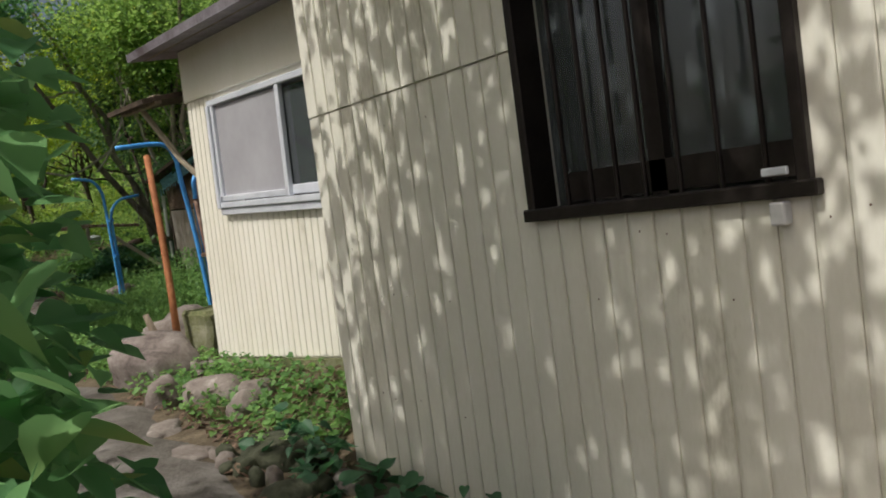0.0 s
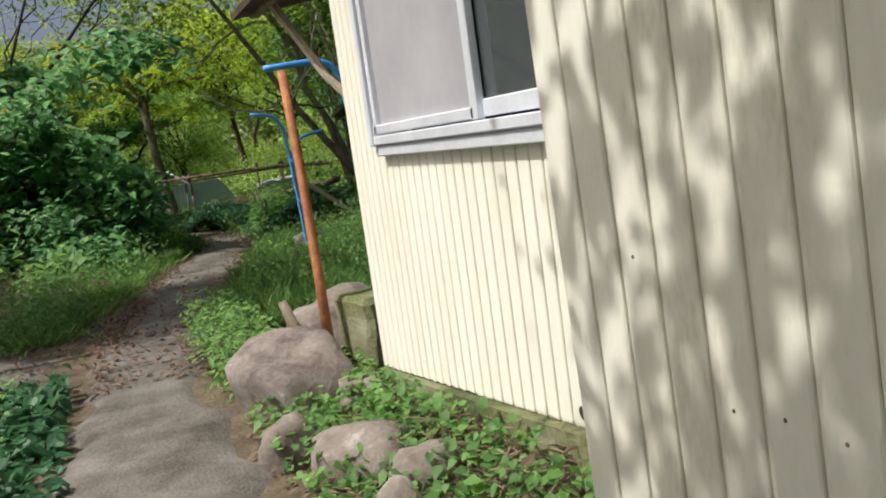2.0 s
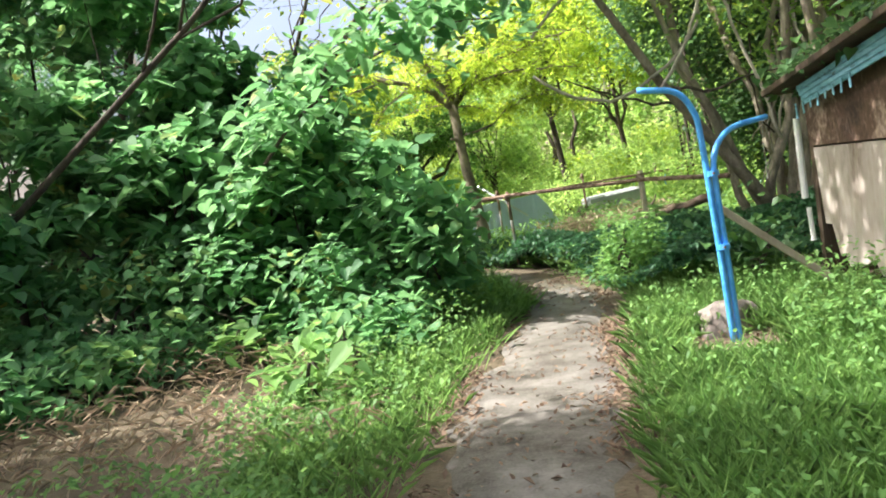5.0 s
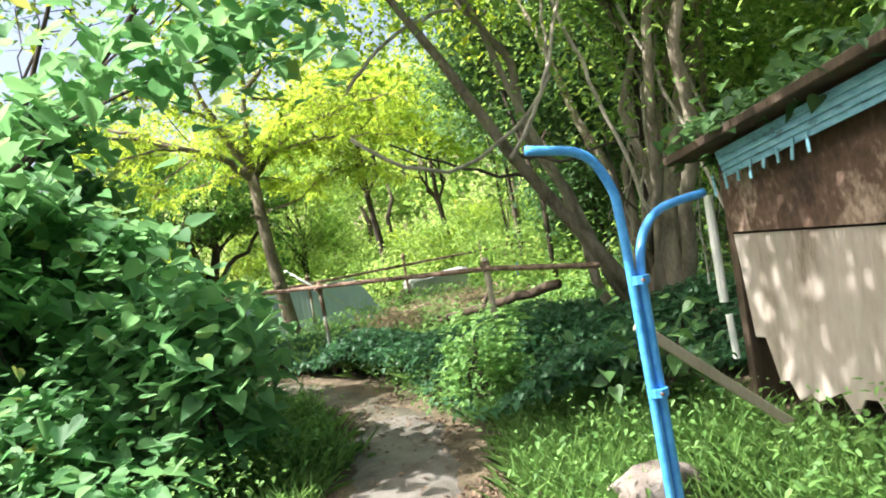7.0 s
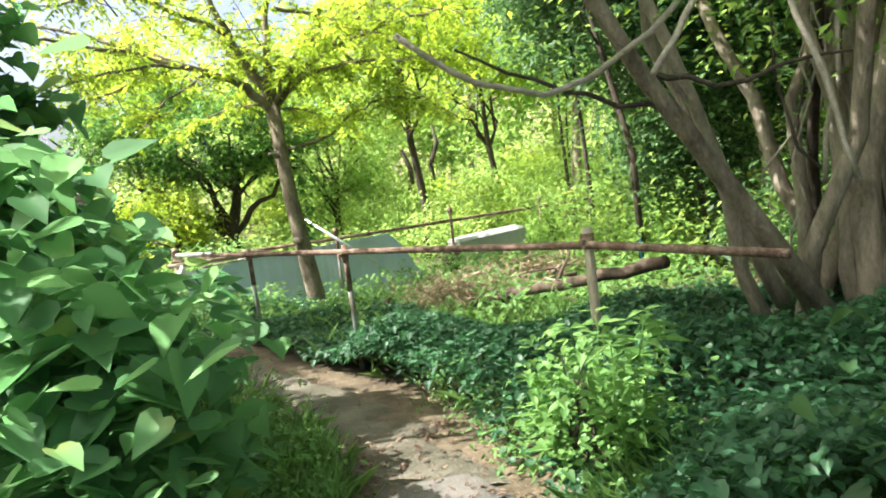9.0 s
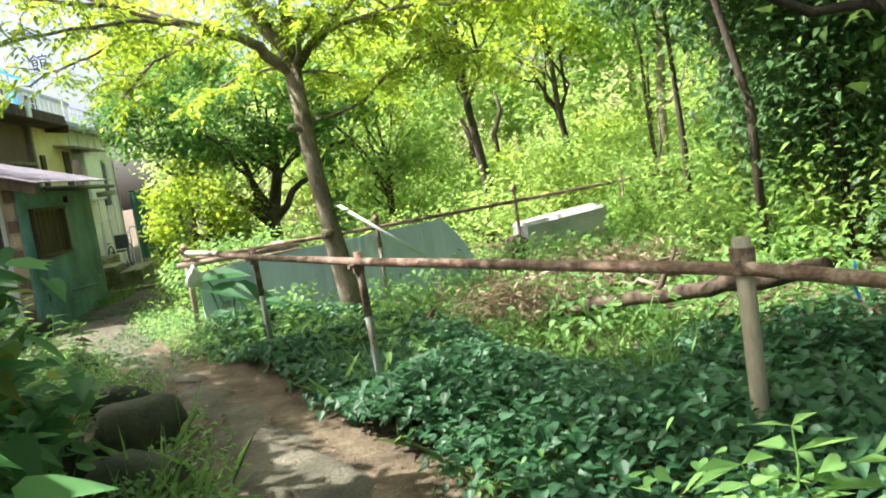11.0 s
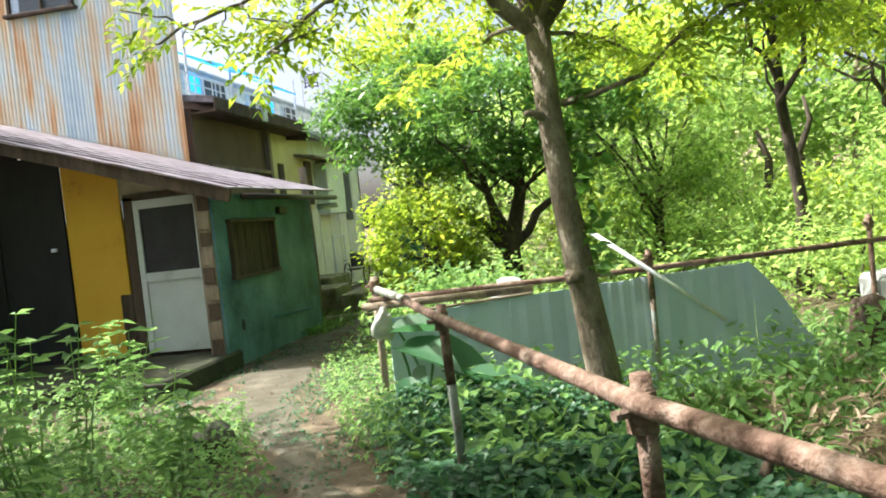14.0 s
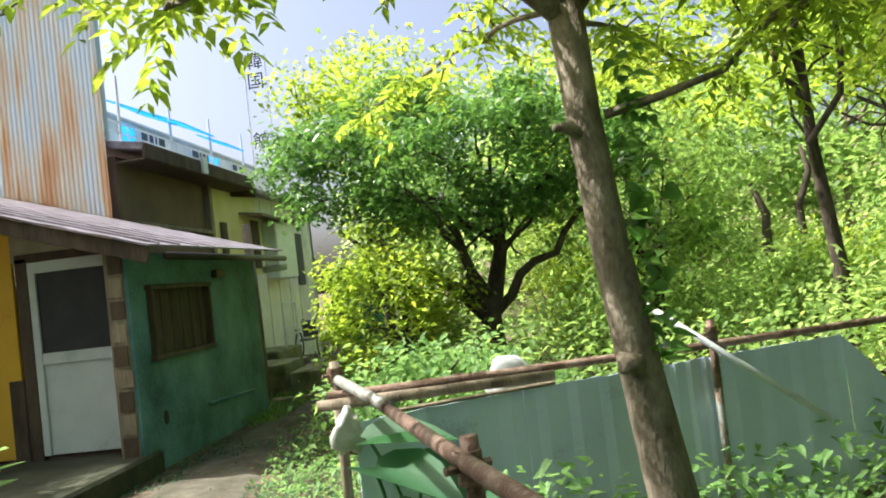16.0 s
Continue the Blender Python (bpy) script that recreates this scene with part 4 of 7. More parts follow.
def sheet_panel():
    t = thing("sheet_panels", "pale blue-grey corrugated sheets leaning on the far rail", "panel")
    pts = [(-1.62, 22.48), (-0.6, 22.72), (0.2, 22.92), (0.6, 23.02), (1.49, 23.24)]
    tops = [0.82, 0.88, 0.91, 0.92, 0.95]
    for i in range(4):
        a, b = pts[i], pts[i + 1]
        bm = bmesh.new()
        n = 12
        lo = [bm.verts.new((a[0] + (b[0] - a[0]) * k / n, a[1] + (b[1] - a[1]) * k / n - 0.012 * (i % 2) + 0.006 * math.sin(k * 2.1), -0.35)) for k in range(n + 1)]
        hi = [bm.verts.new((v.co.x, v.co.y + 0.03, tops[i] + (tops[i + 1] - tops[i]) * k / n + rng.normal(0, 0.004))) for k, v in enumerate(lo)]
        for k in range(n):
            bm.faces.new((lo[k], lo[k + 1], hi[k + 1], hi[k]))
        ext = bmesh.ops.extrude_face_region(bm, geom=bm.faces[:])
        bmesh.ops.translate(bm, vec=(-0.004, 0.008, 0), verts=[v for v in ext["geom"] if isinstance(v, bmesh.types.BMVert)])
        part("sheet", bm, M_PANEL, t)
    part("cap_strip", tube(bmesh.new(), [(-1.4, 22.54, 0.86), (-0.4, 22.78, 0.90)], 0.014, 6), M_WOOD, t)
    bm = bmesh.new()
    rows = []
    for k in range(8):
        f = k / 7
        rows.append([bm.verts.new((1.47 + 0.55 * f + 0.03 * math.sin(5 * f + 2 * s), 23.22 + 0.05 * s + 0.1 * f, (0.96 - 0.75 * f) * (1 - s) + (-0.1) * s)) for s in (0, 0.35, 0.7, 1)])
    for r, q in zip(rows, rows[1:]):
        for k in range(3):
            bm.faces.new((r[k], q[k], q[k + 1], r[k + 1]))
    part("torn_tarp", bm, M_PANEL, t, "torn grey tarpaulin hanging off the end")
    bm = bmesh.new()
    tube(bm, [(0.08, 22.95, 1.42), (1.15, 22.62, 0.55)], 0.02, 8)
    tagged(link("thin_pole", bm, M_ALU, None, True), "thin pale metal pole leaning across the fence", "pole")


sheet_panel()


# ---- teal hut, tin building and the houses behind ----
def roof_z(x):
    return 2.27 + 0.31 * (-4.1 - x)


def teal_hut():
    t = thing("teal_hut", "small hut with a teal wall, ochre panel and lean-to tin roof", "hut")
    yb, xr = 29.2, -4.47
    # side wall with a window hole
    wy0, wy1, wz0, wz1 = 25.8, 27.3, 1.16, 1.87
    bm = holed_wall(xr - 0.10, 0.10, 25.42, yb, -0.17, 2.26, (wy0, wy1, wz0, wz1))
    part("side_wall", bm, M_GREENWALL, t, "teal-painted wall with dark stains")
    win = new("side_window")
    win.parent = t
    tagged(win, "rusty framed window grown dark and dirty")
    ym, zm = (wy0 + wy1) / 2, (wz0 + wz1) / 2
    for name, c, s in (("sill", (xr, ym, wz0 - 0.02), (0.16, wy1 - wy0 + 0.1, 0.05)), ("head", (xr, ym, wz1 + 0.02), (0.16, wy1 - wy0 + 0.1, 0.05)),
                       ("jamb", (xr, wy0, zm), (0.14, 0.05, wz1 - wz0)), ("jamb", (xr, wy1, zm), (0.14, 0.05, wz1 - wz0))):
        part(name, one_box(c, s, None, 0.005), M_DARKWOOD, win)
    part("pane", one_box((xr - 0.03, ym, zm), (0.02, wy1 - wy0, wz1 - wz0), None, 0), M_DARKWOOD, win, "dark dirty pane")
    for k in range(1, 6):
        part("slat", one_box((xr + 0.02, wy0 + (wy1 - wy0) * k / 6, zm), (0.015, 0.012, wz1 - wz0), None, 0), M_DARKWOOD, win)
    bm = bmesh.new()
    bmesh.ops.create_cone(bm, cap_ends=True, segments=14, radius1=0.05, radius2=0.05, depth=0.012, matrix=Matrix.Translation((xr + 0.004, 25.95, 0.50)) @ Matrix.Rotation(math.pi / 2, 4, "Y") @ Matrix.Diagonal((1.5, 1, 1, 1)))
    part("vent_hole", bm, M_BLACK, t, "black round vent hole")
    part("pipe", tube(bmesh.new(), [(xr + 0.04, 27.0, 0.47), (xr + 0.04, 28.6, 0.40)], 0.018, 8), M_GREENWALL, t, "teal painted water pipe", smooth=True)
    part("lamp_box", one_box((xr + 0.04, 27.7, 2.02), (0.08, 0.3, 0.10), None, 0.01), M_DARKALU, t)
    # front: corner post, door, ochre panel, charcoal doors
    part("corner_post", one_box((-4.61, 25.5, 1.1), (0.20, 0.18, 2.5), None, 0.012), M_WOOD, t, "rotten timber corner post")
    for k in range(9):
        part("board_stub", one_box((-4.59 + rng.normal(0, 0.01), 25.40, 0.3 + 0.23 * k), (0.15, 0.02, 0.17 + rng.uniform(-0.04, 0.04)), None, 0.003), M_WOOD if k % 2 else M_DARKWOOD, t)
    part("back_wall", one_box((-7.2, yb, 1.05), (5.4, 0.1, 2.4), None, 0), M_BLACKBOARD, t)
    part("left_wall", one_box((-9.9, 27.4, 1.7), (0.1, 3.4, 3.8), None, 0), M_BLACKBOARD, t)
    bm = bmesh.new()
    quad = [(-6.0, 2.32), (-4.5, 2.26), (-4.5, roof_z(-4.5) - 0.07), (-6.0, roof_z(-6.0) - 0.07)]
    front, rear = [bm.verts.new((x, 25.83, z)) for x, z in quad], [bm.verts.new((x, 25.89, z)) for x, z in quad]
    bm.faces.new(front)
    bm.faces.new(rear[::-1])
    for k in range(4):
        bm.faces.new((front[k], rear[k], rear[(k + 1) % 4], front[(k + 1) % 4]))
    bmesh.ops.recalc_face_normals(bm, faces=bm.faces[:])
    part("transom_board", bm, M_CREAMBOARD, t, "dirty cream board over the door")
    door = new("door")
    door.parent = t
    tagged(door, "grey-white half-glazed aluminium door, closed")
    x0, x1, z0, z1 = -5.78, -4.84, 0.24, 2.30
    xm = (x0 + x1) / 2
    for name, c, s, m in (("stile", (x0 + 0.04, 25.82, 1.27), (0.08, 0.04, z1 - z0), M_WHITEDOOR), ("stile", (x1 - 0.04, 25.82, 1.27), (0.08, 0.04, z1 - z0), M_WHITEDOOR),
                          ("top_rail", (xm, 25.82, z1 - 0.06), (x1 - x0 - 0.16, 0.04, 0.12), M_WHITEDOOR), ("mid_rail", (xm, 25.82, 1.26), (x1 - x0 - 0.16, 0.04, 0.12), M_WHITEDOOR),
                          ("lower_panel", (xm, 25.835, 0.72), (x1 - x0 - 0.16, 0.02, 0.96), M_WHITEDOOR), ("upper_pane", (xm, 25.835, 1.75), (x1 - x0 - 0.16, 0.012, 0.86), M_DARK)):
        part(name, one_box(c, s, None, 0.003), m, door)
    part("door_handle", one_box((x1 - 0.05, 25.77, 1.22), (0.03, 0.05, 0.10), None, 0.006), M_ALU, door, "small metal handle")
    part("door_frame", box(box(bmesh.new(), (x0 - 0.07, 25.84, 1.25), (0.13, 0.09, 2.2)), (xm, 25.84, z1 + 0.05), (x1 - x0 + 0.26, 0.09, 0.09)), M_DARKWOOD, t)
    part("ochre_panel", one_box((-6.38, 25.85, 1.55), (0.82, 0.05, 2.65), None, 0.004), M_YELLOW, t, "ochre-yellow painted wall panel")
    part("dark_stain_board", one_box((-6.03, 25.83, 0.62), (0.20, 0.03, 0.9), None, 0.02), M_DARKWOOD, t)
    for xx, w in ((-7.33, 1.0), (-8.36, 0.98), (-9.37, 0.98)):
        part("charcoal_door", one_box((xx, 25.86, 1.62), (w, 0.05, 2.85), None, 0.004), M_BLACKBOARD, t, "tall charcoal sliding door, coloured blacker for the porch shade")
    part("door_edge", one_box((-7.85, 25.82, 1.6), (0.06, 0.05, 2.8), None, 0.004), M_BLACKBOARD, t)
    part("door_plate", one_box((-8.28, 25.82, 1.60), (0.30, 0.01, 0.08), None, 0.002), M_CREAMBOARD, t, "small pale name plate")
    part("pale_board", one_box((-8.95, 25.81, 1.35), (0.4, 0.02, 1.7), None, 0.003), M_WHITEDOOR, t, "pale grey board leaning on the door")
    part("lever", one_box((-7.0, 25.80, 1.76), (0.08, 0.04, 0.05), None, 0.006), M_ALU, t)
    # Added wall that keeps sun and sky off the porch from the left.
    part("added_shade_wall", one_box((-9.0, 24.7, 1.6), (0.1, 2.2, 3.3), None, 0), M_BLACKBOARD, t)
    # lean-to roof, sheets with ribs
    bm = bmesh.new()
    n = 40
    f, b = [], []
    for i in range(n + 1):
        x = -10.1 + 6.02 * i / n
        wob = 0.004 * math.sin(i * 1.9)
        f.append((bm.verts.new((x, 25.12 + 0.02 * math.sin(i), roof_z(x) + wob)), bm.verts.new((x, 29.4, roof_z(x) + 0.04 + wob))))
    for a, c in zip(f, f[1:]):
        bm.faces.new((a[0], c[0], c[1], a[1]))
    ext = bmesh.ops.extrude_face_region(bm, geom=bm.faces[:])
    bmesh.ops.translate(bm, vec=(0, 0, 0.02), verts=[v for v in ext["geom"] if isinstance(v, bmesh.types.BMVert)])
    part("roof", bm, M_ROOFTIN, t, "faded purple-grey tin roof")
    sl = Matrix.Rotation(math.atan(0.31), 4, "Y")
    for k in range(9):
        y = 25.42 + k * 0.48
        part("rib", one_box((-7.1, y, roof_z(-7.1) + 0.035), (6.28, 0.03, 0.02), sl, 0), M_ROOFTIN, t)
    part("fascia", one_box((-7.1, 25.18, roof_z(-7.1) - 0.09), (6.28, 0.04, 0.16), sl, 0.004), M_DARKWOOD, t)
    part("gutter", tube(bmesh.new(), [(-4.03, 25.4, 2.17), (-4.03, 29.3, 2.19)], 0.04, 8), M_DARKALU, t, smooth=True)
    part("gutter_end", tube(bmesh.new(), [(-4.3, 29.1, 2.05), (-3.95, 29.12, 2.06)], 0.05, 10), M_WHITE, t, smooth=True)
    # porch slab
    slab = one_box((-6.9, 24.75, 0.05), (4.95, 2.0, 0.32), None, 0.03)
    part("porch_slab", slab, M_MOSSSHADE, t, "mossy concrete porch slab, coloured darker for the porch shade")


def tin_building():
    t = thing("tin_building", "tall shed clad in rusty pale-blue corrugated tin", "building")
    y, xr = 29.42, -6.68
    for k, (a, b, zt) in enumerate(((-12.4, -10.6, 8.2), (-10.6, -9.9, 8.2), (-8.55, -7.55, 8.2), (-7.55, xr, 8.2))):
        part("tin_sheet", corrugated(bmesh.new(), (a, y - 0.006 * (k % 2)), (b, y - 0.006 * (k % 2)), (roof_z(a) + 0.02, roof_z(b) + 0.02), zt, 0.076, 0.009), M_TIN, t)
    part("tin_sheet", corrugated(bmesh.new(), (-9.9, y), (-8.55, y), (roof_z(-9.9) + 0.02, roof_z(-8.55) + 0.02), 6.2, 0.076, 0.009), M_TIN, t)
    part("tin_sheet", corrugated(bmesh.new(), (-9.9, y), (-8.55, y), 7.2, 8.2, 0.076, 0.009), M_TIN, t)
    part("window_sill", one_box((-9.22, y - 0.06, 6.17), (1.45, 0.14, 0.06), None, 0.01), M_DARKWOOD, t)
    for xx, ww in ((-9.86, 0.06), (-8.6, 0.06), (-9.2, 0.04)):
        part("window_bar", one_box((xx, y - 0.03, 6.7), (ww, 0.07, 1.0), None, 0.004), M_DARKWOOD, t)
    part("window_pane", one_box((-9.22, y + 0.02, 6.7), (1.3, 0.02, 1.0), None, 0), M_GLASS, t)
    part("window_backing", one_box((-9.22, y + 0.5, 6.7), (1.6, 0.02, 1.2), None, 0), M_CURTAIN, t)
    part("inner_wall", box(bmesh.new(), (-10.6, 33.3, 4), (3.6, 0.1, 8)), M_TIN, t)
    part("side_wall", corrugated(bmesh.new(), (xr, y + 0.01), (-8.6, 33.2), 4.6, 8.2, 0.09, 0.02), M_TIN, t)
    part("roof", one_box((-9.9, 31.3, 8.25), (5.0, 4.0, 0.1), None, 0.01), M_ROOFTIN, t)


def long_house():
    t = thing("long_house", "low house with brown and pale yellow plaster walls", "house")
    x = -6.62
    part("brown_wall", one_box((x - 0.1, 31.25, 2.0), (0.2, 3.4, 4.2), None, 0), M_BROWNWALL, t)
    part("yellow_wall", one_box((x - 0.1, 34.4, 2.0), (0.2, 2.9, 4.2), None, 0), M_CREAMWALL, t)
    part("white_wall", one_box((x - 0.1, 38.2, 2.0), (0.2, 4.7, 4.2), None, 0), M_WHITEWALL, t)
    part("end_wall", one_box((x - 3, 40.5, 2.0), (6.0, 0.2, 4.2), None, 0), M_WHITEWALL, t)
    for k in range(5):
        part("wall_batten", one_box((x + 0.012, 36.2 + 0.85 * k, 2.0), (0.03, 0.04, 4.0), None, 0), M_WHITEWALL, t)
    part("ledge", one_box((x + 0.06, 31.4, 3.05), (0.16, 3.0, 0.08), None, 0.01), M_WOOD, t)
    part("lower_strip", one_box((x + 0.03, 31.4, 2.6), (0.05, 3.0, 0.8), None, 0.01), M_BROWNWALL, t)
    part("pillar", one_box((x + 0.05, 32.95, 2.0), (0.14, 0.14, 4.0), None, 0.01), M_WOOD, t)
    sl = Matrix.Rotation(radians(9), 4, "Y")
    part("roof", one_box((-7.15, 31.95, 4.36), (2.1, 4.9, 0.12), sl, 0.01), M_ROOFTIN, t)
    part("fascia", one_box((-6.12, 31.95, 4.12), (0.06, 4.9, 0.24), None, 0.01), M_DARKWOOD, t, "brown weathered fascia board")
    part("soffit", one_box((-6.38, 31.95, 4.0), (0.5, 4.86, 0.03), None, 0.004), M_DARKWOOD, t)
    part("gable_board", one_box((-6.4, 34.38, 3.98), (0.7, 0.05, 0.22), sl, 0.01), M_DARKWOOD, t)
    part("far_roof", one_box((-7.9, 37.5, 4.3), (3.3, 6.4, 0.1), sl, 0.01), M_ROOFTIN, t)
    part("bracket", one_box((-6.06, 31.7, 4.16), (0.06, 0.2, 0.3), None, 0.01), M_ALU, t)
    # shuttered window, cabinet-like box, lower corrugated skirt
    w = new("window")
    w.parent = t
    part("shutter_box", one_box((x + 0.18, 36.9, 2.75), (0.34, 1.5, 1.35), None, 0.03), M_ALU, w, "grey shutter box over the window")
    part("awning", one_box((x + 0.28, 36.2, 3.52), (0.55, 3.0, 0.06), sl, 0.01), M_WOOD, w)
    part("narrow_window", one_box((x + 0.03, 39.0, 2.6), (0.05, 0.6, 1.4), None, 0.01), M_CURTAIN, w)
    part("dark_window", one_box((x + 0.03, 33.7, 2.85), (0.05, 0.3, 0.9), None, 0.01), M_DARKWOOD, w)
    part("dark_window", one_box((x + 0.03, 35.6, 2.9), (0.05, 0.45, 1.1), None, 0.01), M_DARKWOOD, w)
    part("skirt", corrugated(bmesh.new(), (x + 0.06, 33.2), (x + 0.06, 35.9), 0.3, 2.2, 0.12, 0.03), M_WHITEWALL, t)
    part("step", one_box((x + 0.6, 33.6, 0.3), (1.2, 1.6, 0.6), None, 0.03), M_MOSSCONC, t)


def steps():
    for c, s, lab in (((-5.05, 31.2, 0.22), (0.75, 1.2, 0.62), "mossy concrete block beside the house"), ((-4.35, 31.6, 0.14), (0.45, 2.2, 0.5), "long mossy concrete kerb block")):
        tagged(link("concrete_block", one_box(c, s, Matrix.Rotation(0.05, 4, "Z"), 0.02), M_MOSSCONC), lab, "block", "blocks by the house")
    tagged(link("ground_beam", one_box((-3.9, 30.0, 0.02), (1.5, 0.16, 0.10), Matrix.Rotation(0.12, 4, "Z"), 0.02), M_WOOD), "pale timber beam laid across the track", "beam")
    bm = bmesh.new()
    tube(bm, [(-4.85, 30.2, -0.1), (-4.86, 30.22, 1.5), (-4.88, 30.2, 2.85)], [0.085, 0.08, 0.075], 8)
    tagged(link("timber_post", bm, M_WOOD, None, True), "mossy grey timber post beside the hut", "post")


def wheelchair():
    t = thing("wheelchair", "old wheelchair with grey seat beside the white wall", "wheelchair")
    cx, cy, cz = -6.16, 37.6, 0.0
    for dx in (-0.27, 0.27):
        bm = bmesh.new()
        ring = [(cx + dx, cy + 0.32 * math.cos(a), cz + 0.36 + 0.32 * math.sin(a)) for a in (2 * math.pi * k / 24 for k in range(25))]
        tube(bm, ring, 0.022, 6, False)
        w = part("wheel", bm, M_BLACK, t, smooth=True)
        for k in range(6):
            a = math.pi * k / 6
            part("spoke", tube(bmesh.new(), [(cx + dx, cy + 0.31 * math.cos(a), cz + 0.36 + 0.31 * math.sin(a)), (cx + dx, cy - 0.31 * math.cos(a), cz + 0.36 - 0.31 * math.sin(a))], 0.004, 4), M_ALU, w)
        part("frame_tube", tube(bmesh.new(), [(cx + dx * 0.8, cy + 0.25, cz + 1.0), (cx + dx * 0.8, cy + 0.18, cz + 0.5), (cx + dx * 0.8, cy - 0.4, cz + 0.48), (cx + dx * 0.8, cy - 0.5, cz + 0.12)], 0.014, 6), M_ALU, t, smooth=True)
        part("armrest", one_box((cx + dx, cy - 0.08, cz + 0.76), (0.05, 0.3, 0.03), None, 0.01), M_BLACK, t)
        part("grip", tube(bmesh.new(), [(cx + dx * 0.8, cy + 0.25, cz + 0.99), (cx + dx * 0.8, cy + 0.38, cz + 1.0)], 0.02, 6), M_BLACK, t)
        bm = bmesh.new()
        tube(bm, [(cx + dx * 0.8, cy - 0.42 + 0.09 * math.cos(a), cz + 0.11 + 0.09 * math.sin(a)) for a in (2 * math.pi * k / 14 for k in range(15))], 0.014, 5, False)
        part("caster", bm, M_BLACK, t)
    part("seat", one_box((cx, cy - 0.1, cz + 0.5), (0.44, 0.42, 0.05), None, 0.015), M_CURTAIN, t)
    part("backrest", one_box((cx, cy + 0.2, cz + 0.76), (0.44, 0.04, 0.42), None, 0.015), M_CURTAIN, t)
    part("footrest", one_box((cx, cy - 0.55, cz + 0.14), (0.34, 0.14, 0.02), None, 0.005), M_BLACK, t)


def green_fence():
    t = thing("green_fence", "dark green sheet fence at the far end of the track", "fence")
    for k in range(3):
        part("panel", corrugated(bmesh.new(), (-6.5 + 0.62 * k, 41.6), (-5.89 + 0.62 * k, 41.6), -0.05, 2.25, 0.15, 0.03), M_GREENFENCE, t)
    for k in range(4):
        part("post", one_box((-6.5 + 0.62 * k, 41.65, 1.1), (0.05, 0.05, 2.4), None, 0.004), M_DARKALU, t)
    part("top_rail", one_box((-5.57, 41.65, 2.28), (1.95, 0.05, 0.05), None, 0.004), M_DARKALU, t)


def metal_rail(c, w, h):
    t = thing("metal_rail", "thin bent metal handrail by the concrete steps", "rail", "handrails by the house", c)
    part("hoop", tube(bmesh.new(), [(0, 0, 0), (0, 0, h - 0.06), (0, 0.06, h), (0, w - 0.06, h), (0, w, h - 0.06), (0, w, 0)], 0.018, 6), M_ALU, t)
    part("crossbar", tube(bmesh.new(), [(0, 0, h * 0.5), (0, w, h * 0.5)], 0.013, 6), M_ALU, t)


def terrace_house():
    """A two-storey house behind the long one: a railed terrace over its eaves, blue awnings under a pale roof edge."""
    t = thing("terrace_house", "pale two-storey house with a railed terrace and blue awnings", "house")
    part("wall", one_box((-13.6, 42.2, 3.3), (6.2, 17.0, 7.0), None, 0), M_WHITEWALL, t)
    part("terrace_slab", one_box((-9.75, 42.0, 5.2), (1.6, 16.6, 0.16), None, 0.01), M_SLAB, t)
    for k in range(4):
        part("terrace_beam", one_box((-9.7, 35.4 + 4.2 * k, 2.6), (0.16, 0.16, 5.1), None, 0.01), M_SLAB, t)
    part("roof", one_box((-13.7, 42.1, 6.95), (6.5, 17.8, 0.14), Matrix.Rotation(radians(5), 4, "Y"), 0.01), M_SLAB, t, "pale flat roof with a thin edge")
    rail = new("railing")
    rail.parent = t
    for k in range(34):
        part("baluster", tube(bmesh.new(), [(-9.02, 33.9 + 0.49 * k, 5.25), (-9.02, 33.9 + 0.49 * k, 5.86)], 0.018, 4), M_WHITE, rail)
    for z in (5.42, 5.64, 5.87):
        part("handrail", tube(bmesh.new(), [(-9.02, 33.8, z), (-9.02, 50.2, z)], 0.026 if z > 5.8 else 0.016, 5), M_WHITE, rail)
    for k in range(5):
        part("terrace_post", tube(bmesh.new(), [(-9.06, 34.6 + 2.6 * k, 5.25), (-9.06, 34.6 + 2.6 * k, 6.95)], 0.035, 6), M_ALU, t)
    for k in range(4):
        w = new("window")
        w.parent = t
        tagged(w, "aluminium-framed window on the terrace")
        y = 35.8 + 3.3 * k
        part("frame", one_box((-10.46, y, 6.0), (0.08, 1.5, 1.2), None, 0.01), M_ALU, w)
        part("pane", one_box((-10.41, y, 6.0), (0.03, 1.36, 1.06), None, 0), M_CURTAIN, w)
        part("mullion", one_box((-10.39, y, 6.0), (0.03, 0.05, 1.1), None, 0), M_ALU, w)
    for k, (y, z, l) in enumerate(((36.4, 6.50, 1.9), (38.7, 6.62, 2.2), (41.4, 6.55, 1.6))):
        part("awning", one_box((-9.35, y, z), (0.95, l, 0.04), Matrix.Rotation(radians(24), 4, "Y"), 0.01), M_AWNING, t, "bright blue sheet awning")
    for k, (y, z) in enumerate(((35.2, 5.75), (37.6, 5.7), (40.3, 5.72))):
        part("hanging_cloth", one_box((-9.2, y, z), (0.03, 0.7, 0.5), None, 0.008), M_WHITE if k % 2 else M_AWNING, t)


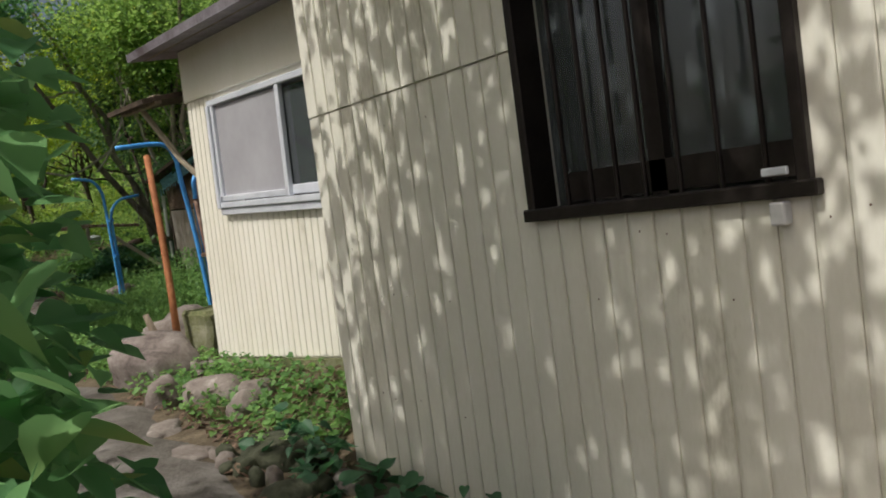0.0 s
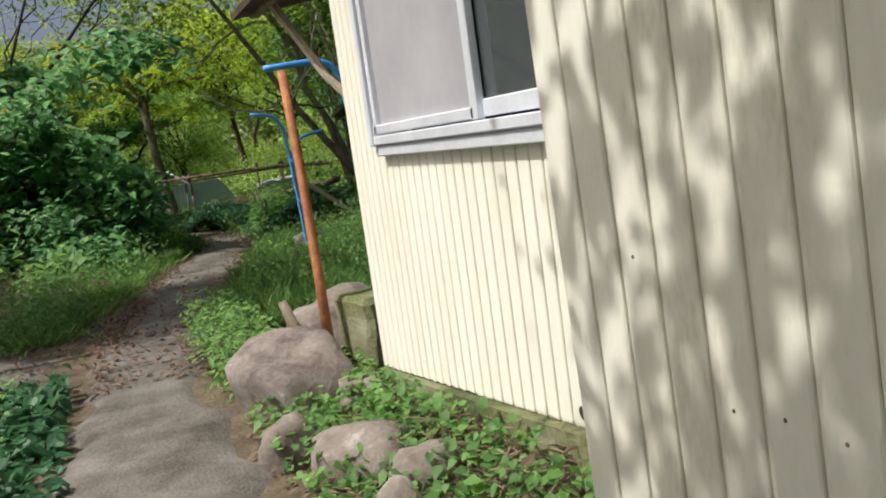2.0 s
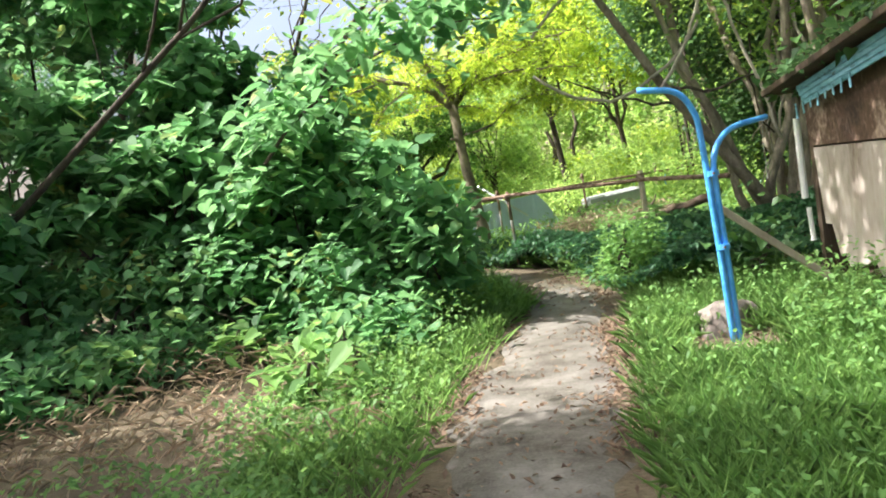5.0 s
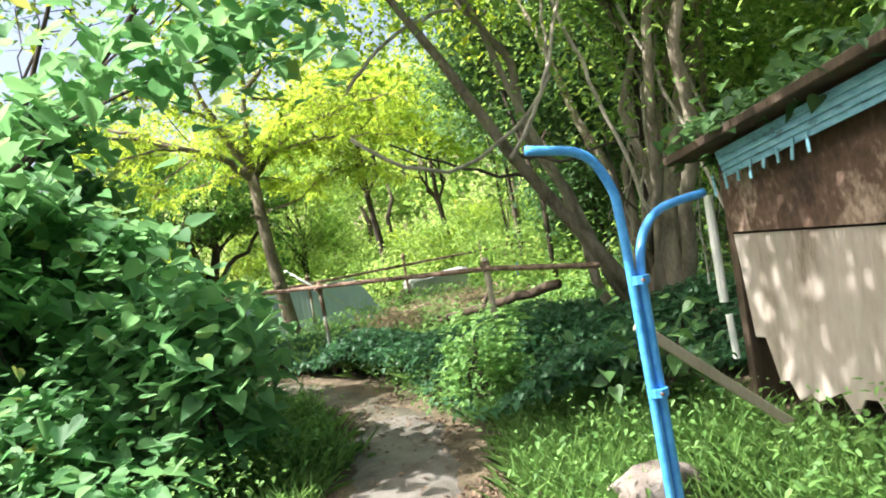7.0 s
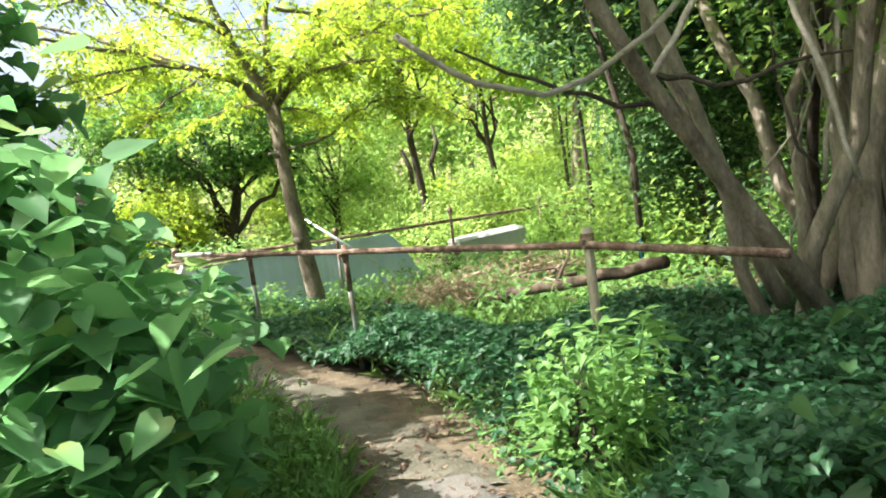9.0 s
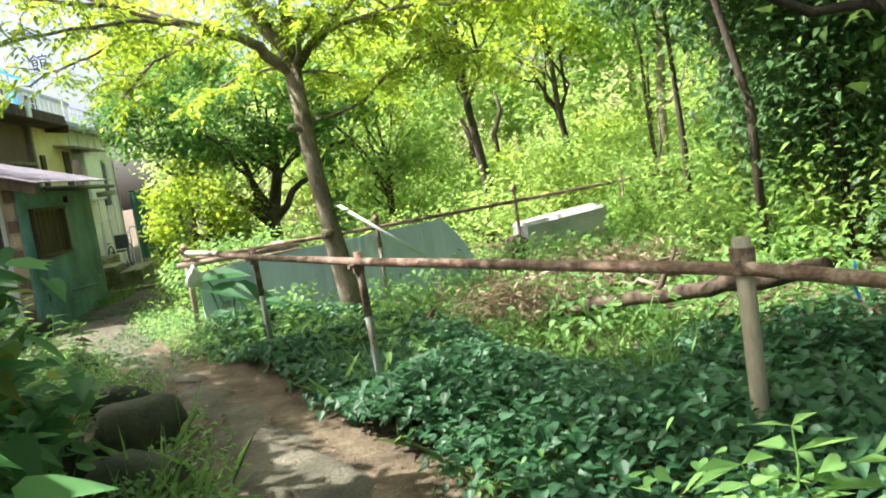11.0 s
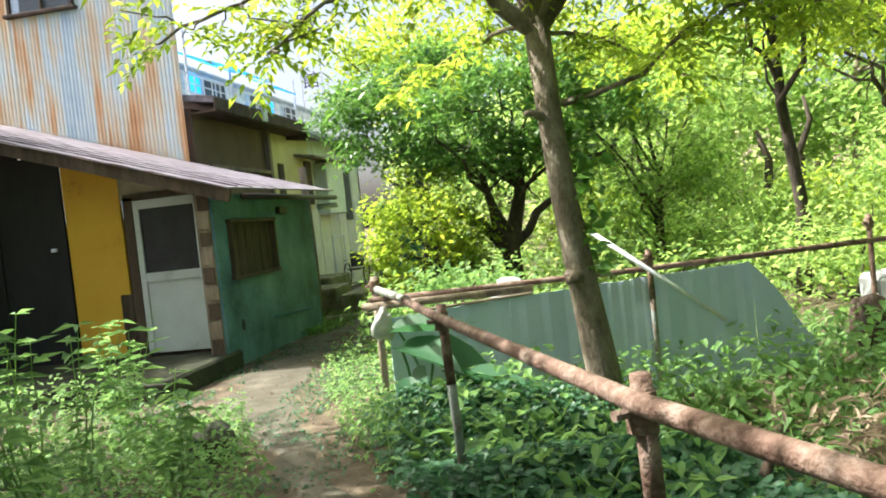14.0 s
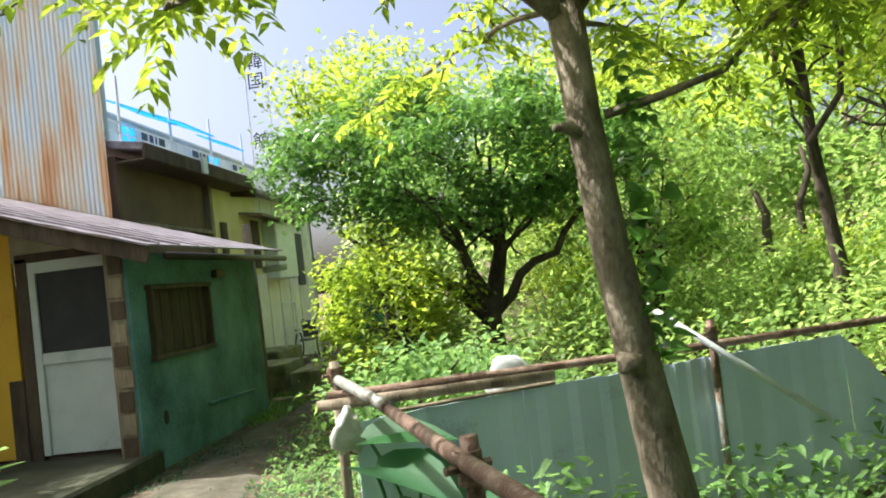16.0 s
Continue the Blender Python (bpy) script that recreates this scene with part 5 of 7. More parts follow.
def sign_tower():
    t = thing("roof_sign", "vertical rooftop sign of dark characters on a thin frame", "sign")
    part("frame", box(box(bmesh.new(), (-14.6, 60.1, 7.5), (0.06, 0.06, 15)), (-13.4, 60.1, 7.5), (0.06, 0.06, 15)), M_ALU, t)
    for ch, z in (("韓", 14.3), ("国", 13.2), ("館", 9.9)):
        cu = bpy.data.curves.new("character", "FONT")
        cu.body, cu.size, cu.align_x, cu.extrude = ch, 1.0, "CENTER", 0.02
        ob = new("character", cu)
        ob.matrix_world = pose(-14.0, 60.0, z, 90, 0, 0)
        cu.materials.append(M_BLACK)
        ob.parent = t
    part("brace", box(bmesh.new(), (-14.0, 60.1, 9.2), (1.3, 0.05, 0.05)), M_ALU, t)


teal_hut()
tin_building()
long_house()
steps()
wheelchair()
green_fence()
metal_rail((-5.6, 33.9, 0.5), 0.9, 1.0)
metal_rail((-5.3, 35.4, 0.1), 0.8, 1.1)
terrace_house()
sign_tower()


# ---- trees ----
def tree(name, label, trunk, radii, limbs, crown, leaf, mat_bark, mat_leaf, n, k, spread, group="", shell=0.45, seg=10, heart=False, up=0.6):
    """A tapered trunk, limbs that fork towards the clumps, and a crown of separate leaves with gaps.
    crown: centre and radii; limbs: how many of the clumps get a limb."""
    t = thing(name, label, "tree", group)
    part("trunk", tube(bmesh.new(), trunk, radii, seg), mat_bark, t, smooth=True)
    P, cen = clumps(crown[0], crown[1], k, n, spread, shell)
    P = keep_clear(P)
    order = rng.permutation(len(cen))[:limbs]
    tops = [Vector(p) for p in trunk]
    for i in order:
        c = Vector(cen[i])
        f = rng.uniform(0.55, 1.0)
        idx = min(int(f * (len(tops) - 1)), len(tops) - 2)
        a = tops[idx].lerp(tops[idx + 1], f * (len(tops) - 1) - idx)
        r0 = radii[idx + 1] * rng.uniform(0.4, 0.75)
        pts = bend(a, c, rng.uniform(-0.03, 0.12) * (c - a).length, 7, 0.035 * (c - a).length)
        bm = bmesh.new()
        tube(bm, pts, list(np.linspace(r0, 0.008, len(pts))), 6)
        for q in range(3):
            s = pts[3 + q]
            e = s + Vector(rng.normal(0, 1, 3)) * (c - a).length * 0.22
            tube(bm, bend(s, e, 0.0, 3, 0.02), [r0 * 0.35, r0 * 0.25, r0 * 0.15, 0.004], 5)
        part("limb", bm, mat_bark, t, smooth=True)
    leaves("crown", P, leaf[0], leaf[1], mat_leaf, t, up, heart)
    return t


def pinnate(P, D, length, pairs):
    """Leaflet places and directions along the midribs of feathered leaves."""
    out, aim = [], []
    for p, d in zip(P, D):
        d = Vector(d).normalized()
        s = d.cross(Vector((0, 0, 1))).normalized()
        for i in range(pairs):
            f = (i + 0.6) / pairs
            q = Vector(p) + d * length * f - Vector((0, 0, 1)) * length * 0.35 * f * f
            for sg in (-1, 1):
                out.append(q)
                aim.append(s * sg * 0.8 + d * 0.55 - Vector((0, 0, 0.2)))
    return np.array([list(v) for v in out]), np.array([list(v) for v in aim])


def feathered_tree():
    """The tree by the fence: a leaning trunk that forks at head height and spreads wide, with feathered leaves."""
    t = thing("feathered_tree", "smooth brown tree with spreading feathered yellow-green leaves by the fence", "tree")
    part("trunk", tube(bmesh.new(), [(0.14, 22.0, -0.3), (0.12, 22.0, 0.35), (0.04, 22.02, 1.0), (-0.04, 22.05, 1.7), (-0.09, 22.1, 2.4), (-0.12, 22.12, 3.05)], [0.16, 0.128, 0.112, 0.101, 0.094, 0.10], 14), M_BARK, t, smooth=True)
    part("knot", stone(bmesh.new(), (-0.02, 21.9, 1.08), (0.07, 0.06, 0.05), 0, 0.3, 2, 3), M_BARK, t, smooth=True)
    part("stub", tube(bmesh.new(), [(-0.1, 22.05, 2.28), (-0.2, 21.98, 2.33), (-0.26, 21.95, 2.33)], [0.04, 0.03, 0.022], 7), M_BARK, t, smooth=True)
    mains = [([(-0.1, 22.1, 2.92), (-0.5, 21.95, 3.3), (-1.2, 21.6, 3.55), (-2.2, 21.0, 3.75), (-3.3, 20.3, 3.85)], 0.075), ([(-0.12, 22.1, 3.0), (-0.38, 22.1, 3.55), (-0.75, 22.0, 4.4), (-1.2, 21.9, 5.6)], 0.085),
             ([(-0.12, 22.12, 3.0), (-0.1, 22.2, 3.7), (0.0, 22.3, 4.7), (0.15, 22.5, 6.1)], 0.085), ([(-0.1, 22.12, 2.95), (0.3, 22.1, 3.35), (0.8, 22.05, 3.75), (1.8, 22.2, 4.5)], 0.065),
             ([(-0.9, 21.75, 3.42), (-1.35, 21.0, 3.1), (-1.68, 20.55, 2.72)], 0.02), ([(-1.2, 21.6, 3.55), (-1.8, 20.4, 3.35), (-2.3, 19.3, 3.05)], 0.024), ([(-1.2, 21.6, 3.55), (-1.9, 21.2, 3.3), (-2.6, 21.0, 3.0)], 0.02), ([(-0.6, 22.05, 4.0), (-1.6, 21.0, 4.3), (-2.3, 19.9, 4.0)], 0.04), ([(-1.2, 21.6, 3.55), (-2.3, 22.2, 4.1), (-3.8, 22.6, 4.6)], 0.045),
             ([(0.3, 22.1, 3.35), (0.9, 23.2, 4.2), (1.5, 24.3, 5.0)], 0.045), ([(0.0, 22.3, 4.5), (0.6, 21.2, 4.9), (1.0, 20.3, 5.0)], 0.045), ([(-0.3, 22.1, 3.5), (-0.9, 23.2, 4.2), (-1.7, 24.0, 4.8)], 0.04), ([(0.8, 22.05, 3.75), (1.9, 21.6, 4.0), (2.8, 21.4, 4.0)], 0.035), ([(0.3, 22.1, 3.35), (1.2, 21.7, 3.45), (2.3, 21.3, 3.3)], 0.034), ([(-0.1, 22.1, 3.0), (0.25, 21.3, 3.6), (0.6, 20.4, 3.7)], 0.032), ([(0.1, 22.4, 4.4), (1.0, 23.0, 4.3), (2.0, 23.6, 4.0)], 0.034), ([(0.82, 21.9, 2.68), (1.4, 22.1, 2.95), (2.3, 22.5, 2.95)], 0.018), ([(0.8, 22.05, 3.75), (1.6, 22.4, 3.2), (2.7, 23.0, 2.65)], 0.02), ([(-0.1, 22.15, 3.0), (0.5, 23.0, 2.95), (1.3, 24.0, 2.7)], 0.02), ([(-0.12, 22.1, 3.0), (-0.7, 22.9, 3.1), (-1.5, 23.8, 2.9)], 0.02)]
    P, D = [], []
    for line, r in mains:
        pts = []
        for a, b in zip(line, line[1:]):
            pts += bend(a, b, 0.02, 5, 0.02)[:-1]
        pts.append(Vector(line[-1]))
        bm = bmesh.new()
        tube(bm, pts, list(np.linspace(r, 0.01, len(pts))), 8)
        for q in range(4 if r > 0.06 else 2, len(pts)):
            for _ in range(1 if (pts[-1].x < -3 and pts[-1].z < 3.9) or (r < 0.025 and pts[-1].x < -1) else 2):
                tw = Vector((rng.normal(0, 1), rng.normal(0, 1), rng.normal(0.1, 0.5))).normalized() * rng.uniform(0.3, 0.9) * (0.6 if r < 0.035 else 1)
                tube(bm, bend(pts[q], pts[q] + tw, 0.02, 4, 0.02), [0.010, 0.008, 0.006, 0.005, 0.003], 5)
                for f in np.linspace(0.2, 1, 6):
                    P.append(pts[q] + tw * f)
                    D.append((rng.normal(0, 1), rng.normal(0, 1), rng.normal(-0.15, 0.3)))
        part("limb", bm, M_BARK, t, smooth=True)
    # the low side branch
    pts = [Vector(p) for p in ((0.02, 22.05, 2.38), (0.3, 21.95, 2.42), (0.62, 21.9, 2.5), (0.82, 21.9, 2.68))]
    part("limb", tube(bmesh.new(), pts, [0.03, 0.024, 0.018, 0.008], 7), M_BARK, t, smooth=True)
    for _ in range(14):
        P.append(pts[3] + Vector(rng.normal(0, 0.16, 3)))
        D.append((rng.normal(0, 1), rng.normal(0, 1), rng.normal(-0.1, 0.3)))
    L, A = pinnate(P, D, 0.30, 5)
    leaves("crown", L, 0.085, 0.036, M_L_MAPLE, t, 0.9, aim=A)
    # vine on the trunk's shaded side
    v = np.stack([rng.normal(0.1, 0.07, 220), rng.normal(22.05, 0.08, 220), rng.uniform(1.0, 2.7, 220)], -1)
    leaves("climbing_vine", v[v[:, 0] > 0.08], 0.09, 0.08, M_L_CITRUS, t, 0.3, True)


feathered_tree()
tree("citrus_tree", "round glossy evergreen fruit tree with dark crooked stems", [(-1.05, 29.1, -0.1), (-1.06, 29.1, 0.5), (-1.08, 29.1, 1.0), (-0.85, 29.2, 1.9), (-0.8, 29.2, 2.6)], [0.2, 0.16, 0.15, 0.1, 0.06], 15,
     ((-1.35, 29.0, 3.3), (2.75, 1.7, 1.1)), (0.115, 0.062), M_BARKDARK, M_L_CITRUS, 17000, 130, 0.19, shell=0.4)
t = thing("old_fruit_stems", "crooked dark fruit-tree stems", "tree")
for a, b, r in (((-1.06, 29.1, 0.9), (-2.6, 28.7, 2.3), 0.11), ((-1.06, 29.1, 0.95), (-1.5, 28.9, 2.6), 0.1), ((-1.5, 29.1, -0.1), (-1.9, 29.0, 1.2), 0.12), ((-1.9, 29.0, 1.2), (-3.0, 28.9, 2.4), 0.07), ((-1.06, 29.1, 1.0), (0.6, 29.0, 2.4), 0.08)):
    part("stem", tube(bmesh.new(), bend(a, b, 0.08, 7, 0.06), list(np.linspace(r, r * 0.4, 8)), 8), M_BARKDARK, t, smooth=True)
tree("citrus_tree", "glossy evergreen tree beside the fruit tree", [(1.4, 30.0, -0.1), (1.4, 30.0, 0.9), (1.5, 30.1, 2.2)], [0.1, 0.08, 0.05], 12, ((1.4, 30, 2.5), (1.7, 1.4, 1.6)), (0.10, 0.055), M_BARKDARK, M_L_WOOD, 7000, 60, 0.26)
tree("shrub", "loose yellow-green bush beside the dirt track", [(-2.2, 28.2, -0.1), (-2.2, 28.2, 0.6), (-2.15, 28.3, 1.4)], [0.06, 0.05, 0.03], 16, ((-2.35, 28.2, 1.25), (1.05, 0.9, 1.2)), (0.085, 0.046), M_BARKDARK, M_L_MAPLE, 11000, 90, 0.2)
tree("shrub", "low leafy bush behind the fence corner", [(-1.6, 26.0, -0.1), (-1.6, 26, 0.3), (-1.6, 26, 0.6)], [0.05, 0.04, 0.02], 10, ((-1.4, 25.8, 0.45), (1.3, 0.8, 0.5)), (0.10, 0.06), M_BARKDARK, M_L_WEED, 3500, 40, 0.2)

for tx, ty, cx, cy, cz, rx, ry, rz, n in ((2.9, 27.2, 2.7, 26.8, 4.9, 2.0, 1.6, 1.2, 5200), (5.6, 30.5, 5.4, 30.2, 5.0, 2.2, 1.9, 1.6, 7000), (-3.4, 33.5, -3.2, 33.2, 5.2, 2.0, 1.8, 1.5, 6000), (1.0, 34.5, 1.0, 34, 4.6, 2.0, 1.6, 1.6, 6000)):
    tree("yellow_green_tree", "light yellow-green leafy tree in the clearing", [(tx, ty, -0.1), (tx + 0.1, ty, 1.2), ((tx + cx) / 2, (ty + cy) / 2, 2.6), (cx, cy, cz)], [0.11, 0.09, 0.07, 0.03], 12,
         ((cx, cy, cz), (rx, ry, rz)), (0.13, 0.075), M_BARKDARK, M_L_MAPLE, n, 90, 0.3, "yellow-green trees", 0.25, 8)

# many-stemmed tree behind the blue post
def stems_tree():
    t = thing("many_stemmed_tree", "large many-stemmed tree hung with bare pale vines", "tree")
    base = Vector((3.15, 15.35, 0.3))
    P = []
    for k in range(13):
        a = rng.uniform(0, 2 * math.pi)
        s = base + Vector((math.cos(a) * 0.35, math.sin(a) * 0.3, 0))
        e = base + Vector((rng.normal(0.3, 1.2), rng.normal(0.4, 0.9), rng.uniform(3.2, 5.8)))
        pts = bend(s, e, 0.0, 8, 0.06)
        bm = bmesh.new()
        r = rng.uniform(0.05, 0.11)
        tube(bm, pts, list(np.linspace(r, r * 0.35, 9)), 8)
        part("stem", bm, M_BARKPALE, t, smooth=True)
        P.append(pts[-1])
        P.append(pts[6])
    lean = [(3.1, 15.05, 0.25), (2.5, 15.0, 1.12), (1.74, 15.0, 2.19), (1.24, 15.0, 3.07), (0.5, 15.1, 4.3)]
    part("leaning_stem", tube(bmesh.new(), lean, [0.10, 0.07, 0.055, 0.046, 0.03], 10), M_BARK, t, "dark leaning stem", smooth=True)
    part("side_branch", tube(bmesh.new(), bend((1.74, 15.0, 2.19), (2.9, 14.6, 2.15), -0.08, 8, 0.03), list(np.linspace(0.022, 0.008, 9)), 7), M_BARKDARK, t, smooth=True)
    part("side_branch", tube(bmesh.new(), bend((1.9, 15.0, 1.95), (0.7, 15.3, 2.45), -0.05, 8, 0.03), list(np.linspace(0.02, 0.008, 9)), 7), M_BARKDARK, t, smooth=True)
    for a, b, sag in (((2.21, 14.9, 2.85), (0.28, 15.0, 2.51), -0.55), ((2.21, 14.9, 2.85), (2.41, 15.1, 4.64), 0.0), ((2.3, 14.6, 3.6), (1.5, 14.4, 2.1), -0.2), ((2.9, 14.7, 3.4), (3.4, 14.2, 1.2), 0.1), ((2.2, 14.9, 3.9), (2.8, 14.5, 1.4), 0.1), ((3.4, 15, 3.8), (4.0, 14.6, 1.0), 0.0), ((1.6, 15.2, 3.6), (0.4, 15.4, 3.0), 0.2)):
        bm = bmesh.new()
        tube(bm, bend(a, b, sag, 14, 0.010), 0.019, 7)
        part("vine", bm, M_VINE, t, "bare pale hanging vine", smooth=True)
    for k in range(16):
        a = base + Vector((rng.uniform(-0.5, 1.2), rng.uniform(-0.3, 0.5), rng.uniform(2.6, 4.2)))
        b = base + Vector((rng.uniform(-0.3, 1.2), rng.uniform(-0.3, 0.5), rng.uniform(0.1, 1.8)))
        part("vine", tube(bmesh.new(), bend(a, b, rng.normal(0, 0.25), 9, 0.05), float(rng.uniform(0.008, 0.018)), 5), M_VINE if k % 3 else M_BARKDARK, t, smooth=True)
    c = np.array([list(p) for p in P])
    L = c[rng.integers(0, len(c), 9000)] + rng.normal(0, 1, (9000, 3)) * np.array([0.75, 0.75, 0.45])
    leaves("crown", keep_clear(L), 0.09, 0.05, M_L_WOOD, t, 0.6)
    L2 = np.array([(0.6, 16.5, 4.3)]) + rng.normal(0, 1, (5000, 3)) * np.array([1.3, 0.9, 0.55])
    leaves("outer_crown", keep_clear(L2), 0.09, 0.05, M_L_MAPLE, t, 0.6)


stems_tree()
# the old dead fork in the clearing
bm = bmesh.new()
tube(bm, [(4.2, 33.0, 0), (4.15, 33, 1.0), (3.9, 33, 1.5), (3.95, 33, 2.1), (3.75, 33, 2.7)], [0.14, 0.12, 0.1, 0.08, 0.05], 8)
tube(bm, [(4.15, 33, 0.9), (4.6, 33.1, 1.5), (4.55, 33, 2.2), (4.8, 33, 2.8), (4.7, 33, 3.3)], [0.1, 0.09, 0.07, 0.06, 0.03], 8)
tagged(link("dead_fork", bm, M_BARKDARK, None, True), "twisted dark forked trunk in the sunny clearing", "tree")

# woods behind and on the far side
WOODS = [(6.0, 19.5, 6.5, 1.5), (7.6, 17.0, 7.0, 1.7), (5.6, 22.5, 6.5, 1.6), (8.0, 21.5, 7.5, 2.0), (6.4, 14.2, 6.5, 1.7), (9.5, 25.0, 8.0, 2.2), (7.0, 28.5, 7.0, 2.0), (10.5, 30.0, 8.5, 2.4), (3.0, 37.0, 6.5, 2.2), (6.5, 36.0, 7.5, 2.4), (10, 37.0, 9.0, 2.6),
         (0.5, 40.0, 6.0, 2.2), (-2.8, 46.0, 6.5, 2.4), (4.0, 45.0, 8.5, 2.8), (8.5, 46.0, 9.5, 3.0), (13.5, 42.0, 10, 3.0), (14, 33.0, 9.5, 2.8), (13, 24, 9, 2.6), (12, 17, 8.5, 2.6), (-6.5, 52, 7.0, 2.4), (0, 54, 8.5, 3), (19, 38, 12, 3.4), (18, 27, 11, 3.2)]
for i, (x, y, h, r) in enumerate(WOODS):
    z = gz(x, y)
    lx, ly = rng.normal(0, 0.5), rng.normal(0, 0.4)
    far = y > 34 or x > 9
    tree("woodland_tree", "slender woodland tree with sunlit green leaves" if far else "slim pale-barked tree at the edge of the thicket",
         [(x, y, z - 0.2), (x + lx * 0.2, y + ly * 0.2, z + h * 0.3), (x + lx * 0.6, y + ly * 0.5, z + h * 0.6), (x + lx, y + ly, z + h * 0.9)], [0.13, 0.10, 0.075, 0.03], 5 if far else 8,
         ((x + lx * 0.6, y + ly * 0.6, z + h * (0.60 if far else 0.72)), (r, r, h * (0.40 if far else 0.30))), (0.24, 0.13) if far else (0.14, 0.075), M_BARKPALE, M_L_FAR if (far and i % 3) else M_L_WOOD if (far or y > 26) else M_L_SHADED,
         4200 if far else 6500, 60, r * 0.20, "woodland trees", 0.35, 7)
# slender stems in the thicket
for i in range(15):
    x, y = rng.uniform(3.8, 10), rng.uniform(18.5, 31)
    z = gz(x, y)
    bm = bmesh.new()
    e = (x + rng.normal(0, 0.8), y + rng.normal(0, 0.6), z + rng.uniform(3, 5.5))
    pts = bend((x, y, z - 0.1), e, 0.0, 7, 0.07)
    r = rng.uniform(0.02, 0.05)
    tube(bm, pts, list(np.linspace(r, r * 0.3, 8)), 6)
    t = thing("sapling", "thin bare-stemmed sapling in the thicket", "sapling", "thicket saplings")
    part("stem", bm, M_BARKPALE if i % 2 else M_BARKDARK, t, smooth=True)
    c = np.array([list(p) for p in pts[3:]])
    leaves("foliage", c[rng.integers(0, len(c), 260)] + rng.normal(0, 0.3, (260, 3)), 0.12, 0.05, M_L_WOOD, t)


# dark canopy over the bend of the path and round the many-stemmed tree
# The high crowns are added to shade the ivy bed and the wood.
for x, y, cx, cy, cz, rx, ry, rz, n, lf in ((-3.6, 15.8, -0.3, 15.0, 5.0, 1.2, 1.0, 0.5, 3600, 0.12), (-6.9, 18.8, -6.6, 18.6, 5.7, 1.5, 1.4, 1.4, 9000, 0.13), (5.4, 20.4, 5.2, 20.6, 3.0, 1.2, 1.2, 2.4, 9000, 0.11), (6.5, 21.6, 6.3, 21.8, 3.4, 1.4, 1.4, 2.6, 9000, 0.11), (4.9, 23.0, 4.7, 22.8, 4.7, 1.2, 1.2, 1.3, 6000, 0.11), (7.8, 23.4, 7.6, 23.6, 3.8, 1.6, 1.5, 2.8, 9000, 0.12), (4.2, 20.0, 3.6, 20.4, 5.7, 1.4, 1.5, 0.7, 6500, 0.11), (3.6, 15.9, 3.3, 15.0, 4.7, 2.2, 1.5, 1.0, 12000, 0.10), (3.4, 8.6, 2.7, 8.6, 4.5, 1.5, 1.6, 1.2, 8000, 0.10),
                                            (5.2, 16.6, 4.9, 17.4, 5.0, 1.6, 1.7, 1.1, 9000, 0.11), (5.4, 13.0, 5.3, 13.2, 3.6, 1.6, 1.6, 2.2, 11000, 0.11), (7.0, 18.6, 6.6, 18.8, 3.4, 1.5, 1.6, 2.3, 11000, 0.12), (6.0, 15.6, 6.2, 15.8, 2.6, 1.4, 1.3, 2.0, 9000, 0.11)):
    z = gz(x, y)
    tree("canopy_tree", "dark-stemmed tree with dense leaves, some coloured dark for shade", [(x, y, z - 0.2), (x, y, z + cz * 0.3), ((x + cx) / 2, (y + cy) / 2, cz * 0.62), (cx, cy, cz)], [0.05, 0.045, 0.03, 0.012], 9,
         ((cx, cy, cz), (rx, ry, rz)), (lf, lf * 0.58), M_BARKDARK, M_L_HEDGE if x < 0 else M_L_WOOD if y < 16.1 else M_L_SHADED, n, 110, 0.27, "canopy trees", 0.2, 8)


def bush(x, y, rx, ry, h, n, size, mat, label, group):
    """A loose bush: leaves in clumps from the ground up, on a few thin stems."""
    t = thing("bush", label, "bush", group)
    z = gz(x, y)
    P, cen = clumps((x, y, z + h * 0.45), (rx, ry, h * 0.55), max(18, n // 90), n, 0.16 + 0.06 * h, 0.4)
    for c in cen[:5]:
        part("stem", tube(bmesh.new(), bend((x + rng.normal(0, 0.12), y + rng.normal(0, 0.12), z - 0.05), c, 0.08, 5, 0.03), list(np.linspace(0.02, 0.005, 6)), 5), M_BARKDARK, t)
    leaves("foliage", P[P[:, 2] > z + 0.02], size, size * 0.5, mat, t, 0.7)
    return t


# the sunlit thicket that fills the clearing behind the fence
for k in range(46):
    x, y = rng.uniform(-1.2, 9.5), rng.uniform(25.6, 37.0)
    if abs(x - 0.2) < 1.2 and y < 31:
        x += 2.6
    far = (y - 25.6) / 11.4
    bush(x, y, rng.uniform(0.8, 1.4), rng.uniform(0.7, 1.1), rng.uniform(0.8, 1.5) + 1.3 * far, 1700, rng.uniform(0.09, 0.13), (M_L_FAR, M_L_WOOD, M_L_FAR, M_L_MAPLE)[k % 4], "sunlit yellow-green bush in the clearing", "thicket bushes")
for x, y, h in ((4.4, 20.6, 1.1), (5.2, 22.2, 1.5), (6.4, 23.8, 2.0), (4.9, 24.2, 1.2), (5.6, 18.6, 1.5), (7.4, 21.0, 2.6), (7.8, 25.0, 2.6), (6.9, 16.4, 2.4), (5.0, 15.4, 1.4), (8.6, 19.0, 3.2), (9.0, 23.0, 3.2)):
    bush(x, y, 0.9, 0.9, h, 2000, 0.10, M_L_SHADED if y < 20 else M_L_WOOD, "leafy bush at the shaded edge of the wood", "wood-edge bushes")


